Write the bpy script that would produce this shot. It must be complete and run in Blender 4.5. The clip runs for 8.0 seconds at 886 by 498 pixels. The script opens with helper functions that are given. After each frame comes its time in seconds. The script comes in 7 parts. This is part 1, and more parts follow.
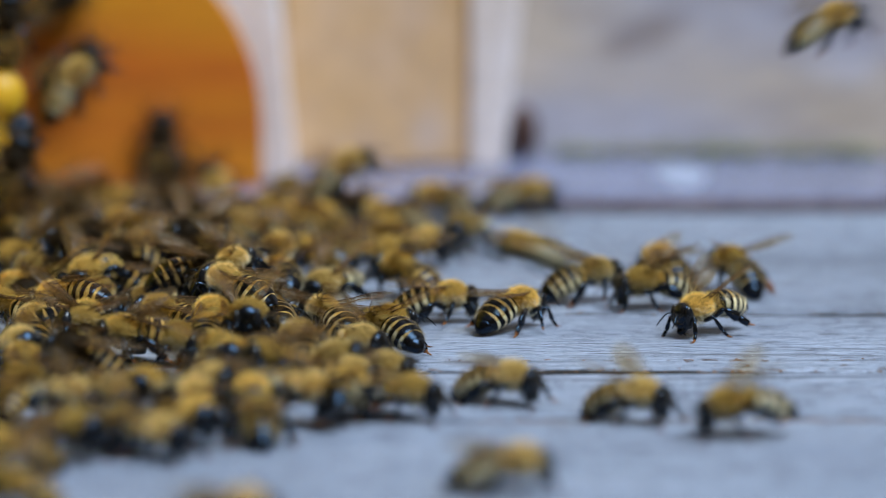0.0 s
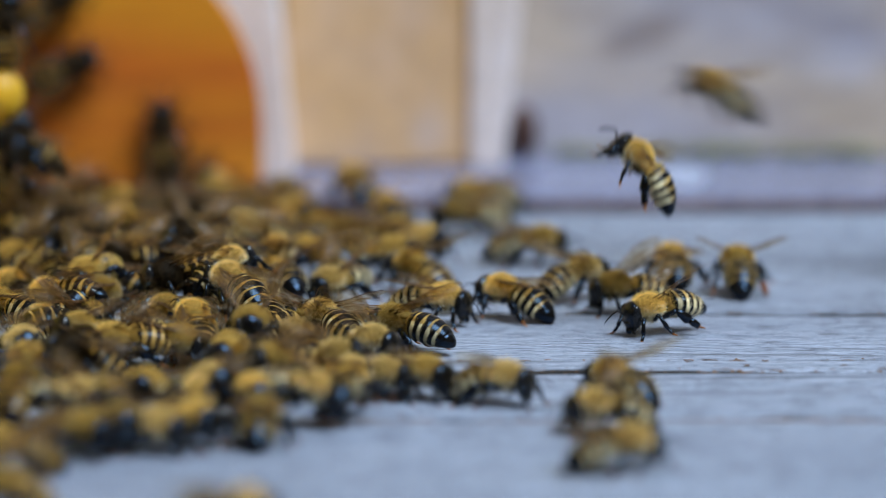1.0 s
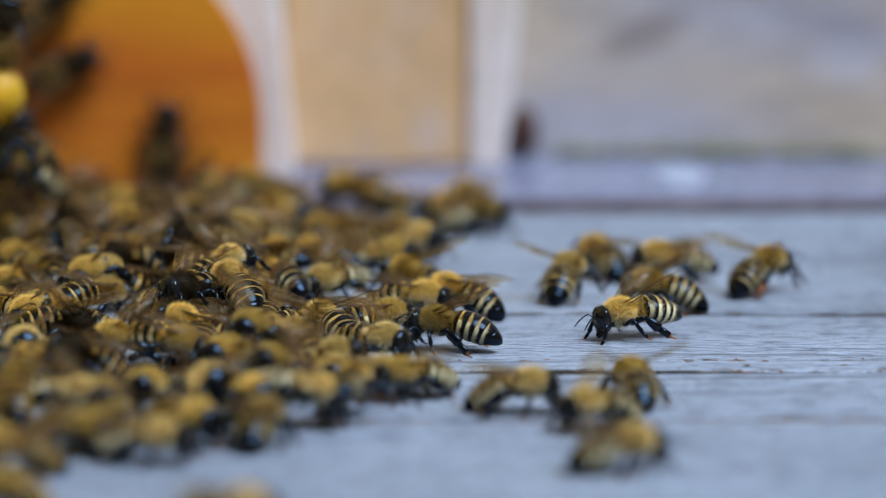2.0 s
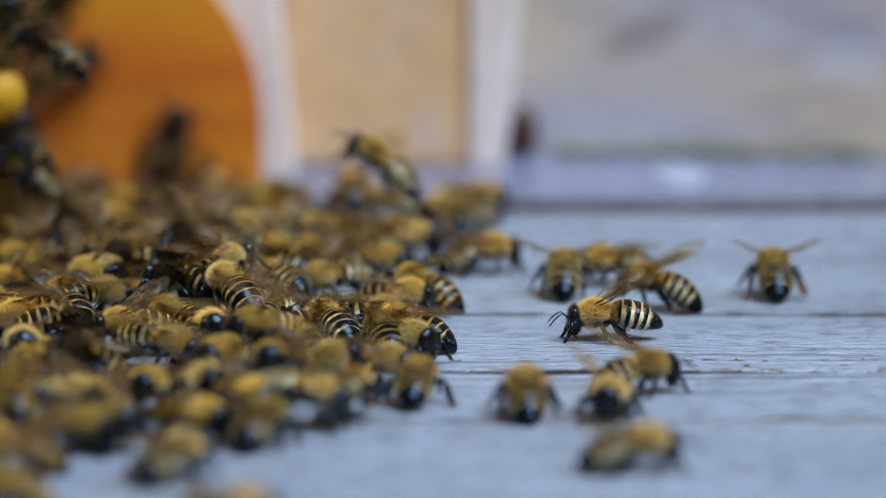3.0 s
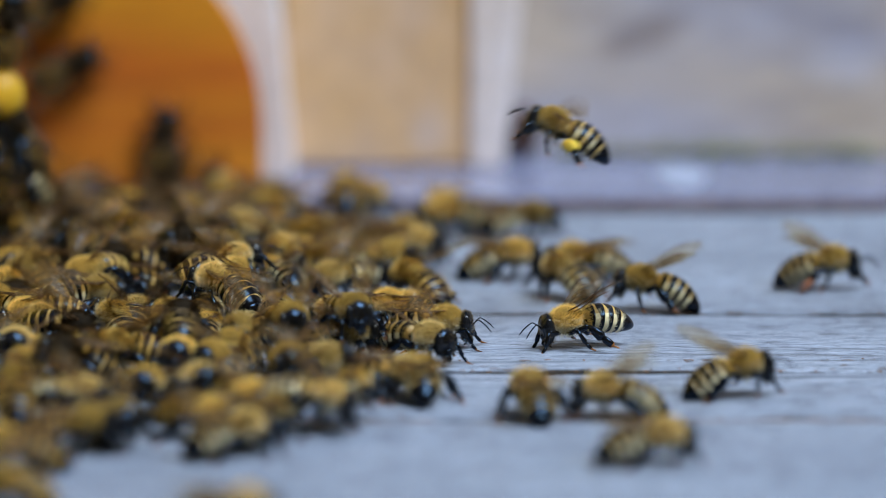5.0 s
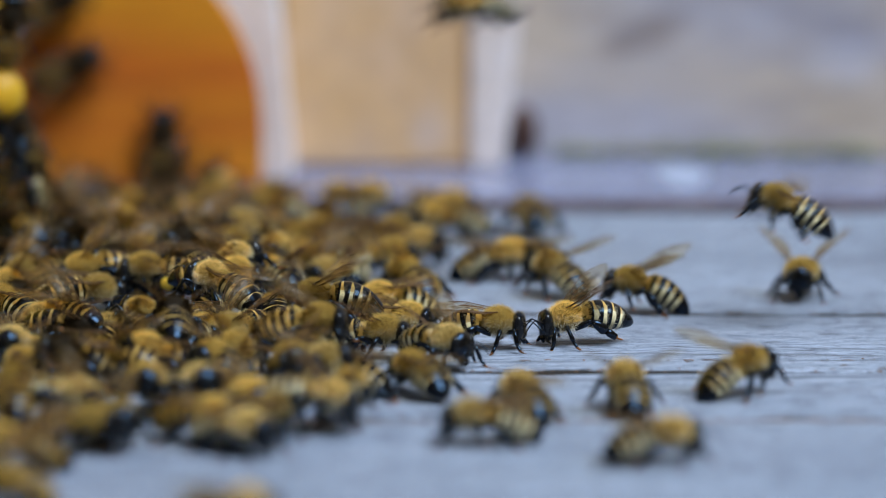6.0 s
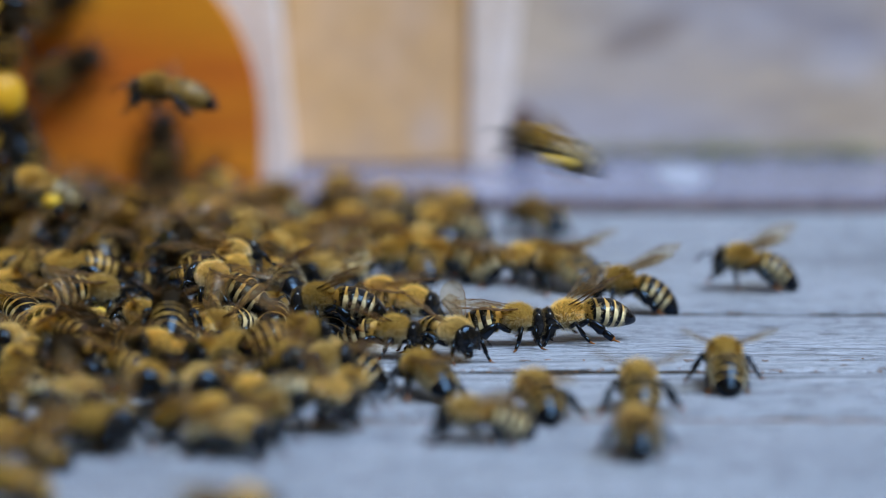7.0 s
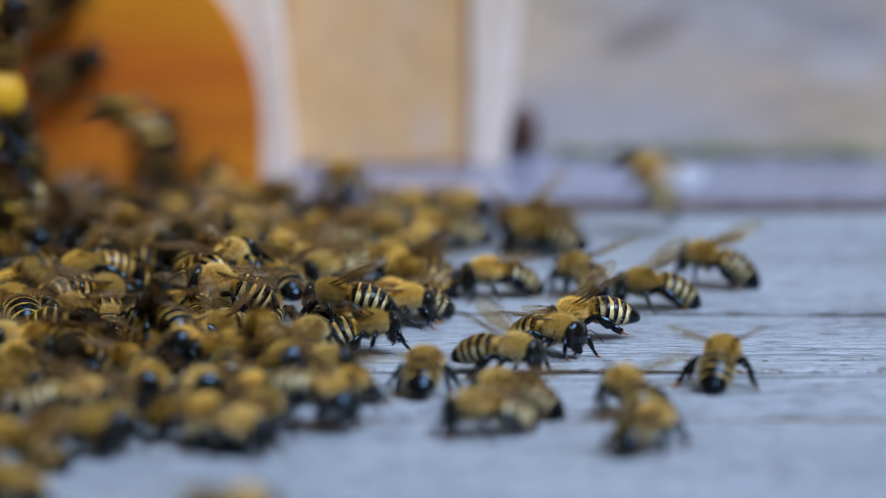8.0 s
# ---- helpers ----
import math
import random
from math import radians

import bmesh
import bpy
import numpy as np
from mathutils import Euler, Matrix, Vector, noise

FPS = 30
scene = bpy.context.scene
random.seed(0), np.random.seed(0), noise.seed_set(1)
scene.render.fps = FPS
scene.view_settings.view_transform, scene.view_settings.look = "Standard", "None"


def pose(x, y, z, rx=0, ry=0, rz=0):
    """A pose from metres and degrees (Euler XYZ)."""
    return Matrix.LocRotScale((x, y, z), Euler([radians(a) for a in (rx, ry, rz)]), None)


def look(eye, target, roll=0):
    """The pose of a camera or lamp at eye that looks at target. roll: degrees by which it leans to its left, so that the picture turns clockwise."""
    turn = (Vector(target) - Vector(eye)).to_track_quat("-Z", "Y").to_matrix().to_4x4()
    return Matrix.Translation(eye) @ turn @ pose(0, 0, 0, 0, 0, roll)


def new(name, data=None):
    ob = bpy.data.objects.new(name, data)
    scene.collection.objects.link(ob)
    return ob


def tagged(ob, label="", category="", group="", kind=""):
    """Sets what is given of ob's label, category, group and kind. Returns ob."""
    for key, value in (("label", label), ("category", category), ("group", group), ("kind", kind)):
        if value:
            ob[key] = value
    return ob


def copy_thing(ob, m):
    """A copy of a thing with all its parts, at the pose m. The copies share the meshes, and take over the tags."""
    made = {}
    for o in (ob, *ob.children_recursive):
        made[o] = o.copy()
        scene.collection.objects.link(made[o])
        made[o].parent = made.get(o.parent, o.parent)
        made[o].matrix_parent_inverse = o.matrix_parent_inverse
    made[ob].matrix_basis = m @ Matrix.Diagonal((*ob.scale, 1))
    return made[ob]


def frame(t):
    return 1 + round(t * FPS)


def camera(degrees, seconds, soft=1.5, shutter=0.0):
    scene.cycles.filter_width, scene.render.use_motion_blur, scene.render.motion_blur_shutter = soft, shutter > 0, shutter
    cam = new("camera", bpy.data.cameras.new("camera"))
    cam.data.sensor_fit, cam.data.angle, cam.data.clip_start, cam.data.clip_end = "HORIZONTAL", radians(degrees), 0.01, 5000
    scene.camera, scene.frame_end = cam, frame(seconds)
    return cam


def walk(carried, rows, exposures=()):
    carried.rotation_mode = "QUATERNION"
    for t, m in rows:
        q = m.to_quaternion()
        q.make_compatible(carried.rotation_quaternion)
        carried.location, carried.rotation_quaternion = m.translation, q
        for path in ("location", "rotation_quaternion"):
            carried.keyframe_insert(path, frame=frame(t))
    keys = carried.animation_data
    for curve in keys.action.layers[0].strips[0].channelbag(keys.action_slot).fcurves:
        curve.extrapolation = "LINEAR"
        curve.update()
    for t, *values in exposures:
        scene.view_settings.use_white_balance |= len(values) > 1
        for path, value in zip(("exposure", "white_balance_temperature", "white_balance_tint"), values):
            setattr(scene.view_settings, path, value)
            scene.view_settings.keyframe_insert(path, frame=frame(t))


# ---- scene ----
# A still camera with a long macro lens, low over the landing board.
cam = camera(9.0, 8.0, soft=0.75, shutter=0.4)
cam.data.dof.use_dof = True
cam.data.dof.focus_distance = 0.741
cam.data.dof.aperture_fstop = 10.6
EYE = (0.0, -0.7367, 0.1353)
VIEW = pose(*EYE, 80.5, 0, 0)
walk(cam, [(0.0, VIEW), (8.0, VIEW)])

# ---- light: open shade under a bright sky ----
world = bpy.data.worlds.new("sky")
scene.world = world
world.use_nodes = True
wn = world.node_tree.nodes
sky = wn.new("ShaderNodeTexSky")
sky.sky_type = "NISHITA"
sky.sun_disc = False
sky.sun_elevation = radians(64)
sky.sun_rotation = radians(156)
world.node_tree.links.new(sky.outputs[0], wn["Background"].inputs[0])
wn["Background"].inputs[1].default_value = 0.05
sun_data = bpy.data.lights.new("sun", "SUN")
sun_data.energy = 3.35
sun_data.angle = radians(40)
sun_data.color = (0.735, 0.875, 1.0)
sun = new("sun", sun_data)
sun.matrix_world = look((0.55, -0.50, 1.25), (0, 0.02, 0))
scene.view_settings.exposure = 0.92


# ---- materials ----
def shader(name):
    m = bpy.data.materials.new(name)
    m.use_nodes = True
    nt = m.node_tree
    return m, nt, nt.nodes["Principled BSDF"]


def link(nt, a, b):
    nt.links.new(a, b)


def noise_tex(nt, scale, detail=4.0, stretch=(1, 1, 1), rough=0.55):
    co = nt.nodes.new("ShaderNodeTexCoord")
    mp = nt.nodes.new("ShaderNodeMapping")
    mp.inputs["Scale"].default_value = stretch
    tx = nt.nodes.new("ShaderNodeTexNoise")
    tx.inputs["Scale"].default_value = scale
    tx.inputs["Detail"].default_value = detail
    tx.inputs["Roughness"].default_value = rough
    link(nt, co.outputs["Object"], mp.inputs["Vector"])
    link(nt, mp.outputs["Vector"], tx.inputs["Vector"])
    return tx


def ramp(nt, fac, stops):
    r = nt.nodes.new("ShaderNodeValToRGB")
    el = r.color_ramp.elements
    while len(el) < len(stops):
        el.new(0.5)
    for e, (at, c) in zip(el, stops):
        e.position = at
        e.color = (*c, 1)
    link(nt, fac, r.inputs["Fac"])
    return r


def mixed(nt, fac, a, b, how="MIX"):
    m = nt.nodes.new("ShaderNodeMix")
    m.data_type = "RGBA"
    m.blend_type = how
    if isinstance(fac, float):
        m.inputs[0].default_value = fac
    else:
        link(nt, fac, m.inputs[0])
    for sock, val in ((m.inputs[6], a), (m.inputs[7], b)):
        if isinstance(val, tuple):
            sock.default_value = (*val, 1)
        else:
            link(nt, val, sock)
    return m.outputs[2]


def bump(nt, bsdf, height, strength, distance):
    b = nt.nodes.new("ShaderNodeBump")
    b.inputs["Strength"].default_value = strength
    b.inputs["Distance"].default_value = distance
    link(nt, height, b.inputs["Height"])
    link(nt, b.outputs[0], bsdf.inputs["Normal"])


def own_shade(nt, colour, low=0.75, high=1.2, warm=0.0):
    """The colour, a little lighter or darker from object to object; the darker ones may be warmer, the lighter ones paler."""
    oi = nt.nodes.new("ShaderNodeObjectInfo")
    r = ramp(nt, oi.outputs["Random"], [(0.0, (low, low * (1 - warm), low * (1 - 1.6 * warm))), (1.0, (high, high * (0.99 + 0.3 * warm), high * (0.97 + 2.5 * warm)))])
    return mixed(nt, 1.0, colour, r.outputs[0], "MULTIPLY")


def weathered_wood(name, dark, mid, light, rough=0.6, relief=1.0):
    """Bare silvered wood with its grain along x: fibres, short splits, specks and broad stains."""
    m, nt, b = shader(name)
    grain = noise_tex(nt, 700, 6, (0.05, 1, 1), 0.65)
    fine = noise_tex(nt, 1500, 5, (0.16, 1, 1), 0.7)
    stain = noise_tex(nt, 22, 4, (0.6, 1, 1))
    c = ramp(nt, grain.outputs["Fac"], [(0.25, dark), (0.50, mid), (0.75, light)]).outputs[0]
    f = ramp(nt, fine.outputs["Fac"], [(0.33, (0.15, 0.15, 0.17)), (0.47, (0.95, 0.95, 0.95)), (0.70, (1.5, 1.5, 1.5))]).outputs[0]
    c = mixed(nt, 1.0, c, f, "MULTIPLY")
    s = ramp(nt, stain.outputs["Fac"], [(0.35, (0.78, 0.78, 0.80)), (0.6, (1.05, 1.05, 1.05))]).outputs[0]
    c = mixed(nt, 0.8, c, s, "MULTIPLY")
    split = noise_tex(nt, 420, 3, (0.03, 1, 1), 0.5)
    k = ramp(nt, split.outputs["Fac"], [(0.355, (0.12, 0.11, 0.10)), (0.39, (1, 1, 1))]).outputs[0]
    c = mixed(nt, 0.55, c, k, "MULTIPLY")
    speck = noise_tex(nt, 1700, 3, (0.5, 1, 1), 0.6)
    k = ramp(nt, speck.outputs["Fac"], [(0.32, (0.42, 0.42, 0.42)), (0.44, (1, 1, 1)), (0.64, (1.0, 1.0, 1.0)), (0.72, (1.5, 1.5, 1.5))]).outputs[0]
    c = mixed(nt, 0.75, c, k, "MULTIPLY")
    link(nt, own_shade(nt, c, 0.93, 1.06), b.inputs["Base Color"])
    add = nt.nodes.new("ShaderNodeMath")
    add.operation = "ADD"
    link(nt, grain.outputs["Fac"], add.inputs[0])
    link(nt, fine.outputs["Fac"], add.inputs[1])
    bump(nt, b, add.outputs[0], relief, 0.0009)
    b.inputs["Roughness"].default_value = rough
    return m


def patch(nt, colour, centre, size, lean, tint):
    """A soft-edged worn or stained patch: centre and size across x and z in metres, lean in degrees."""
    co = nt.nodes.new("ShaderNodeTexCoord")
    mp = nt.nodes.new("ShaderNodeMapping")
    mp.vector_type = "TEXTURE"
    mp.inputs["Location"].default_value = centre
    mp.inputs["Rotation"].default_value = (0, radians(-lean), 0)
    mp.inputs["Scale"].default_value = (size[0], 1.0, size[1])
    wobble = noise_tex(nt, 90, 3)
    far = nt.nodes.new("ShaderNodeVectorMath")
    far.operation = "LENGTH"
    link(nt, co.outputs["Object"], mp.inputs["Vector"])
    link(nt, mp.outputs["Vector"], far.inputs[0])
    add = nt.nodes.new("ShaderNodeMath")
    add.operation = "ADD"
    link(nt, far.outputs["Value"], add.inputs[0])
    link(nt, wobble.outputs["Fac"], add.inputs[1])
    r = ramp(nt, add.outputs[0], [(0.65, tint), (1.0, (1, 1, 1))])
    r.color_ramp.interpolation = "EASE"
    return mixed(nt, 1.0, colour, r.outputs[0], "MULTIPLY")


def painted(name, base, worn, rough=0.5, scale=60.0, stretch=(1, 1, 1), spot=(0.40, 0.62), patches=()):
    m, nt, b = shader(name)
    big = noise_tex(nt, scale, 5, stretch)
    small = noise_tex(nt, scale * 12, 4, stretch)
    c = ramp(nt, big.outputs["Fac"], [(spot[0], worn), (spot[1], base)]).outputs[0]
    f = ramp(nt, small.outputs["Fac"], [(0.3, (0.85, 0.85, 0.85)), (0.6, (1.05, 1.05, 1.05))]).outputs[0]
    c = mixed(nt, 0.8, c, f, "MULTIPLY")
    for p in patches:
        c = patch(nt, c, *p)
    link(nt, c, b.inputs["Base Color"])
    bump(nt, b, small.outputs["Fac"], 0.3, 0.0004)
    b.inputs["Roughness"].default_value = rough
    return m


def stained_wall(name, base, worn, patches=()):
    m, nt, b = shader(name)
    big = noise_tex(nt, 20, 4, (0.5, 1, 1.2))
    smudge = noise_tex(nt, 34, 3, (0.7, 1, 1.5))
    small = noise_tex(nt, 500, 4, (0.3, 1, 1))
    c = ramp(nt, big.outputs["Fac"], [(0.42, worn), (0.56, base)]).outputs[0]
    d = ramp(nt, smudge.outputs["Fac"], [(0.36, (0.80, 0.78, 0.77)), (0.48, (1, 1, 1)), (0.60, (1, 1, 1)), (0.70, (1.12, 1.12, 1.14))]).outputs[0]
    c = mixed(nt, 1.0, c, d, "MULTIPLY")
    f = ramp(nt, small.outputs["Fac"], [(0.3, (0.88, 0.88, 0.88)), (0.6, (1.05, 1.05, 1.05))]).outputs[0]
    c = mixed(nt, 0.8, c, f, "MULTIPLY")
    for p in patches:
        c = patch(nt, c, *p)
    link(nt, c, b.inputs["Base Color"])
    bump(nt, b, small.outputs["Fac"], 0.3, 0.0004)
    b.inputs["Roughness"].default_value = 0.6
    return m


def chitin(name, colour, other, rough=0.25, coat=0.3, shine=0.16, sheen=(1, 1, 1)):
    m, nt, b = shader(name)
    n = noise_tex(nt, 900, 4)
    c = ramp(nt, n.outputs["Fac"], [(0.35, colour), (0.7, other)]).outputs[0]
    link(nt, own_shade(nt, c, 0.7, 1.4), b.inputs["Base Color"])
    pits = noise_tex(nt, 9000, 2)
    bump(nt, b, pits.outputs["Fac"], 0.15, 0.00003)
    b.inputs["Specular IOR Level"].default_value = shine
    b.inputs["Roughness"].default_value = rough
    b.inputs["Specular Tint"].default_value = (*sheen, 1)
    b.inputs["Coat Weight"].default_value = coat
    b.inputs["Coat Roughness"].default_value = 0.2
    return m


def hair(name, root, tip):
    """Fine hairs, that let part of the light through."""
    m, nt, b = shader(name)
    g = nt.nodes.new("ShaderNodeNewGeometry")
    c = ramp(nt, g.outputs["Random Per Island"], [(0.0, root), (1.0, tip)]).outputs[0]
    c = own_shade(nt, c, 0.52, 1.32, 0.08)
    link(nt, c, b.inputs["Base Color"])
    b.inputs["Roughness"].default_value = 0.5
    b.inputs["Specular IOR Level"].default_value = 0.12
    thin = nt.nodes.new("ShaderNodeBsdfTranslucent")
    link(nt, c, thin.inputs["Color"])
    mix = nt.nodes.new("ShaderNodeMixShader")
    mix.inputs[0].default_value = 0.4
    link(nt, b.outputs[0], mix.inputs[1])
    link(nt, thin.outputs[0], mix.inputs[2])
    link(nt, mix.outputs[0], nt.nodes["Material Output"].inputs[0])
    return m


def membrane(name):
    m, nt, b = shader(name)
    out = nt.nodes["Material Output"]
    tr = nt.nodes.new("ShaderNodeBsdfTransparent")
    tr.inputs[0].default_value = (0.96, 0.92, 0.84, 1)
    b.inputs["Base Color"].default_value = (0.31, 0.20, 0.085, 1)
    b.inputs["Roughness"].default_value = 0.25
    b.inputs["Specular IOR Level"].default_value = 0.6
    n = noise_tex(nt, 1200, 3)
    bump(nt, b, n.outputs["Fac"], 0.5, 0.0001)
    mix = nt.nodes.new("ShaderNodeMixShader")
    mix.inputs[0].default_value = 0.06
    link(nt, tr.outputs[0], mix.inputs[1])
    link(nt, b.outputs[0], mix.inputs[2])
    gloss = nt.nodes.new("ShaderNodeBsdfGlossy")
    gloss.inputs["Color"].default_value = (0.95, 0.95, 1.0, 1)
    gloss.inputs["Roughness"].default_value = 0.2
    link(nt, b.inputs["Normal"].links[0].from_socket, gloss.inputs["Normal"])
    rim = nt.nodes.new("ShaderNodeFresnel")
    rim.inputs[0].default_value = 1.55
    half = nt.nodes.new("ShaderNodeMath")
    half.operation = "MULTIPLY"
    half.inputs[1].default_value = 0.04
    link(nt, rim.outputs[0], half.inputs[0])
    film = nt.nodes.new("ShaderNodeMixShader")
    link(nt, half.outputs[0], film.inputs[0])
    link(nt, mix.outputs[0], film.inputs[1])
    link(nt, gloss.outputs[0], film.inputs[2])
    link(nt, film.outputs[0], out.inputs[0])
    return m


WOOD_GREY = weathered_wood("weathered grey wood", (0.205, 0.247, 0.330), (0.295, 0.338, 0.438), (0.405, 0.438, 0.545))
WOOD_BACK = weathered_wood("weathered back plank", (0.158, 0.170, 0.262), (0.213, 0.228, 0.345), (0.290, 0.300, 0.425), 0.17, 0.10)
WALL_GREY = stained_wall("faded grey hive wall", (0.375, 0.350, 0.405), (0.465, 0.372, 0.300),
                         (((0.0309, 0.147, 0.0215), (0.019, 0.0065), 22, (0.66, 0.63, 0.62)), ((0.0631, 0.147, 0.0174), (0.020, 0.011), 5, (1.18, 1.24, 1.34))))
ORANGE = painted("orange stained wood", (0.60, 0.232, 0.0006), (0.50, 0.115, 0.0006), 0.75, 26, (0.25, 1, 1.6), (0.36, 0.6))
WHITE = painted("white paint", (0.76, 0.69, 0.715), (0.66, 0.55, 0.51), 0.5, 40)
TAN = painted("raw plywood", (0.60, 0.345, 0.125), (0.58, 0.39, 0.27), 0.6, 24, (1, 1, 0.7), (0.40, 0.60),
              (((-0.0030, 0.139, 0.0073), (0.011, 0.013), 0, (0.98, 1.10, 1.45)),))
YELLOW = painted("yellow paint", (0.838, 0.499, 0.018), (0.614, 0.339, 0.018), 0.4, 60)
MOSS = painted("green algae", (0.22, 0.22, 0.10), (0.30, 0.27, 0.20), 0.9, 90)
DARK_WOOD = painted("dark brown plug", (0.075, 0.022, 0.010), (0.035, 0.012, 0.007), 0.6, 90)
CRUMB = painted("orange wax crumb", (0.26, 0.12, 0.04), (0.13, 0.07, 0.035), 0.6, 300)
GLARE_PALE = painted("pale glare spot", (0.32, 0.35, 0.46), (0.27, 0.30, 0.40), 0.4, 300)
EDGE_BROWN = painted("reddish brown edge", (0.20, 0.14, 0.15), (0.13, 0.085, 0.09), 0.8, 200)
DIRT = painted("dark dirt", (0.020, 0.014, 0.011), (0.007, 0.006, 0.006), 0.95, 500)
EARTH = painted("brown wax and dirt", (0.17, 0.115, 0.085), (0.10, 0.070, 0.055), 0.9, 300)
SKY_BLOCK = painted("dark sky blocker", (0.035, 0.055, 0.02), (0.015, 0.02, 0.01), 0.9, 1.5)
SOIL = painted("grassy ground", (0.06, 0.09, 0.03), (0.09, 0.07, 0.04), 0.9, 6)
BLACK = chitin("black chitin", (0.004, 0.0035, 0.0035), (0.006, 0.005, 0.004), 0.13, 0.0, 0.42, (0.34, 0.6, 1.0))
SATIN = chitin("satin black plate", (0.004, 0.003, 0.003), (0.007, 0.005, 0.003), 0.2, 0.0, 0.28, (0.38, 0.64, 1.0))
SATIN_BROWN = chitin("satin brown plate", (0.014, 0.007, 0.004), (0.03, 0.014, 0.006), 0.22, 0.0, 0.28, (0.5, 0.72, 1.0))
BROWN = chitin("brown chitin", (0.010, 0.006, 0.003), (0.022, 0.010, 0.004), 0.26, 0.0, 0.2)
TARSUS = chitin("reddish brown foot", (0.14, 0.05, 0.014), (0.26, 0.10, 0.028), 0.4, 0.1)
BAND_AMBER = chitin("amber band", (0.28, 0.17, 0.04), (0.48, 0.31, 0.09), 0.4, 0.0, 0.4)
BAND_CREAM = chitin("cream band", (0.56, 0.47, 0.27), (0.74, 0.66, 0.42), 0.4, 0.0, 0.4)
EYE_BLACK = chitin("compound eye", (0.005, 0.005, 0.006), (0.009, 0.009, 0.010), 0.16, 0.3)
FUR_GOLD = hair("golden fur", (0.66, 0.415, 0.062), (0.98, 0.73, 0.23))
FUR_PALE = hair("pale fur", (0.60, 0.50, 0.26), (0.92, 0.86, 0.62))
FUR_STRAW = hair("straw fur", (0.66, 0.46, 0.11), (0.98, 0.76, 0.32))
FUR_SHADED = hair("shade-darkened fur", (0.010, 0.006, 0.003), (0.07, 0.042, 0.014))
FUR_DARK = hair("brown face fur", (0.05, 0.034, 0.016), (0.34, 0.25, 0.12))
SKIN_GOLD = chitin("felted golden skin", (0.12, 0.072, 0.012), (0.20, 0.12, 0.024), 0.8, 0.0)
SKIN_SHADED = chitin("felted shade-darkened skin", (0.012, 0.008, 0.004), (0.03, 0.018, 0.008), 0.8, 0.0)
WING = membrane("wing membrane")
VEIN = chitin("wing vein", (0.07, 0.035, 0.015), (0.12, 0.06, 0.025), 0.4, 0.0)
RUSTY_POLLEN = painted("rusty orange pollen", (0.26, 0.085, 0.022), (0.17, 0.05, 0.014), 0.7, 900)
POLLEN = painted("yellow pollen", (0.85, 0.60, 0.06), (0.70, 0.46, 0.05), 0.8, 900)


# ---- mesh helpers; bees are modelled in millimetres ----
MM = 0.001


def part(name, bm, mats, parent=None, label="", at=(0, 0, 0), unit=MM, smooth=True):
    """One mesh object made of bm, under parent, its origin at the given place."""
    bm.normal_update()
    me = bpy.data.meshes.new(name)
    bmesh.ops.transform(bm, matrix=Matrix.Scale(unit, 4), verts=bm.verts)
    bm.to_mesh(me)
    bm.free()
    if smooth:
        me.polygons.foreach_set("use_smooth", [True] * len(me.polygons))
    for m in mats if isinstance(mats, (list, tuple)) else [mats]:
        me.materials.append(m)
    ob = new(name, me)
    ob.parent = parent
    ob.location = [c * unit for c in at]
    return tagged(ob, label)


def ellipsoid(bm, centre, radii, u=20, v=14, mat=0):
    got = bmesh.ops.create_uvsphere(bm, u_segments=u, v_segments=v, radius=1.0)["verts"]
    m = Matrix.Translation(centre) @ Matrix.Diagonal((*radii, 1))
    bmesh.ops.transform(bm, matrix=m, verts=got)
    for f in {f for w in got for f in w.link_faces}:
        f.material_index = mat
    return got


def loft(bm, rings, mats, cap=True, over=None):
    """Skin a row of rings of points; mats gives each strip's material, over one for the top of the strips of material 0."""
    rows = [[bm.verts.new(p) for p in r] for r in rings]
    n = len(rows[0])
    lo, hi = n * 0.06, n * 0.42
    for k in range(len(rows) - 1):
        for i in range(n):
            f = bm.faces.new((rows[k][i], rows[k][(i + 1) % n], rows[k + 1][(i + 1) % n], rows[k + 1][i]))
            f.material_index = mats[k] if over is None or mats[k] or not lo < i < hi else over
    if cap:
        bm.faces.new(rows[0][::-1]).material_index = mats[0]
        bm.faces.new(rows[-1]).material_index = mats[-1]
    return rows


def tube(bm, points, radii, mats=None, n=7, flat=1.0):
    """A bent tube; flat squeezes it in one direction."""
    pts = [Vector(p) for p in points]
    rings = []
    for k, p in enumerate(pts):
        d = (pts[min(k + 1, len(pts) - 1)] - pts[max(k - 1, 0)]).normalized()
        a = d.cross(Vector((0, 0, 1)))
        a = a.normalized() if a.length > 1e-4 else Vector((1, 0, 0))
        b = d.cross(a).normalized()
        r = radii[k]
        rings.append([p + (a * math.cos(2 * math.pi * i / n) * flat + b * math.sin(2 * math.pi * i / n)) * r for i in range(n)])
    loft(bm, rings, mats or [0] * (len(pts) - 1))


def box(bm, lo, hi, mat=0, edge=0.0):
    got = bmesh.ops.create_cube(bm, size=1.0)["verts"]
    lo, hi = Vector(lo), Vector(hi)
    for v in got:
        v.co = [lo[i] + (v.co[i] + 0.5) * (hi[i] - lo[i]) for i in range(3)]
    faces = {f for w in got for f in w.link_faces}
    for f in faces:
        f.material_index = mat
    if edge:
        edges = {e for w in got for e in w.link_edges}
        bmesh.ops.bevel(bm, geom=list(edges), offset=edge, segments=2, affect="EDGES", profile=0.6)


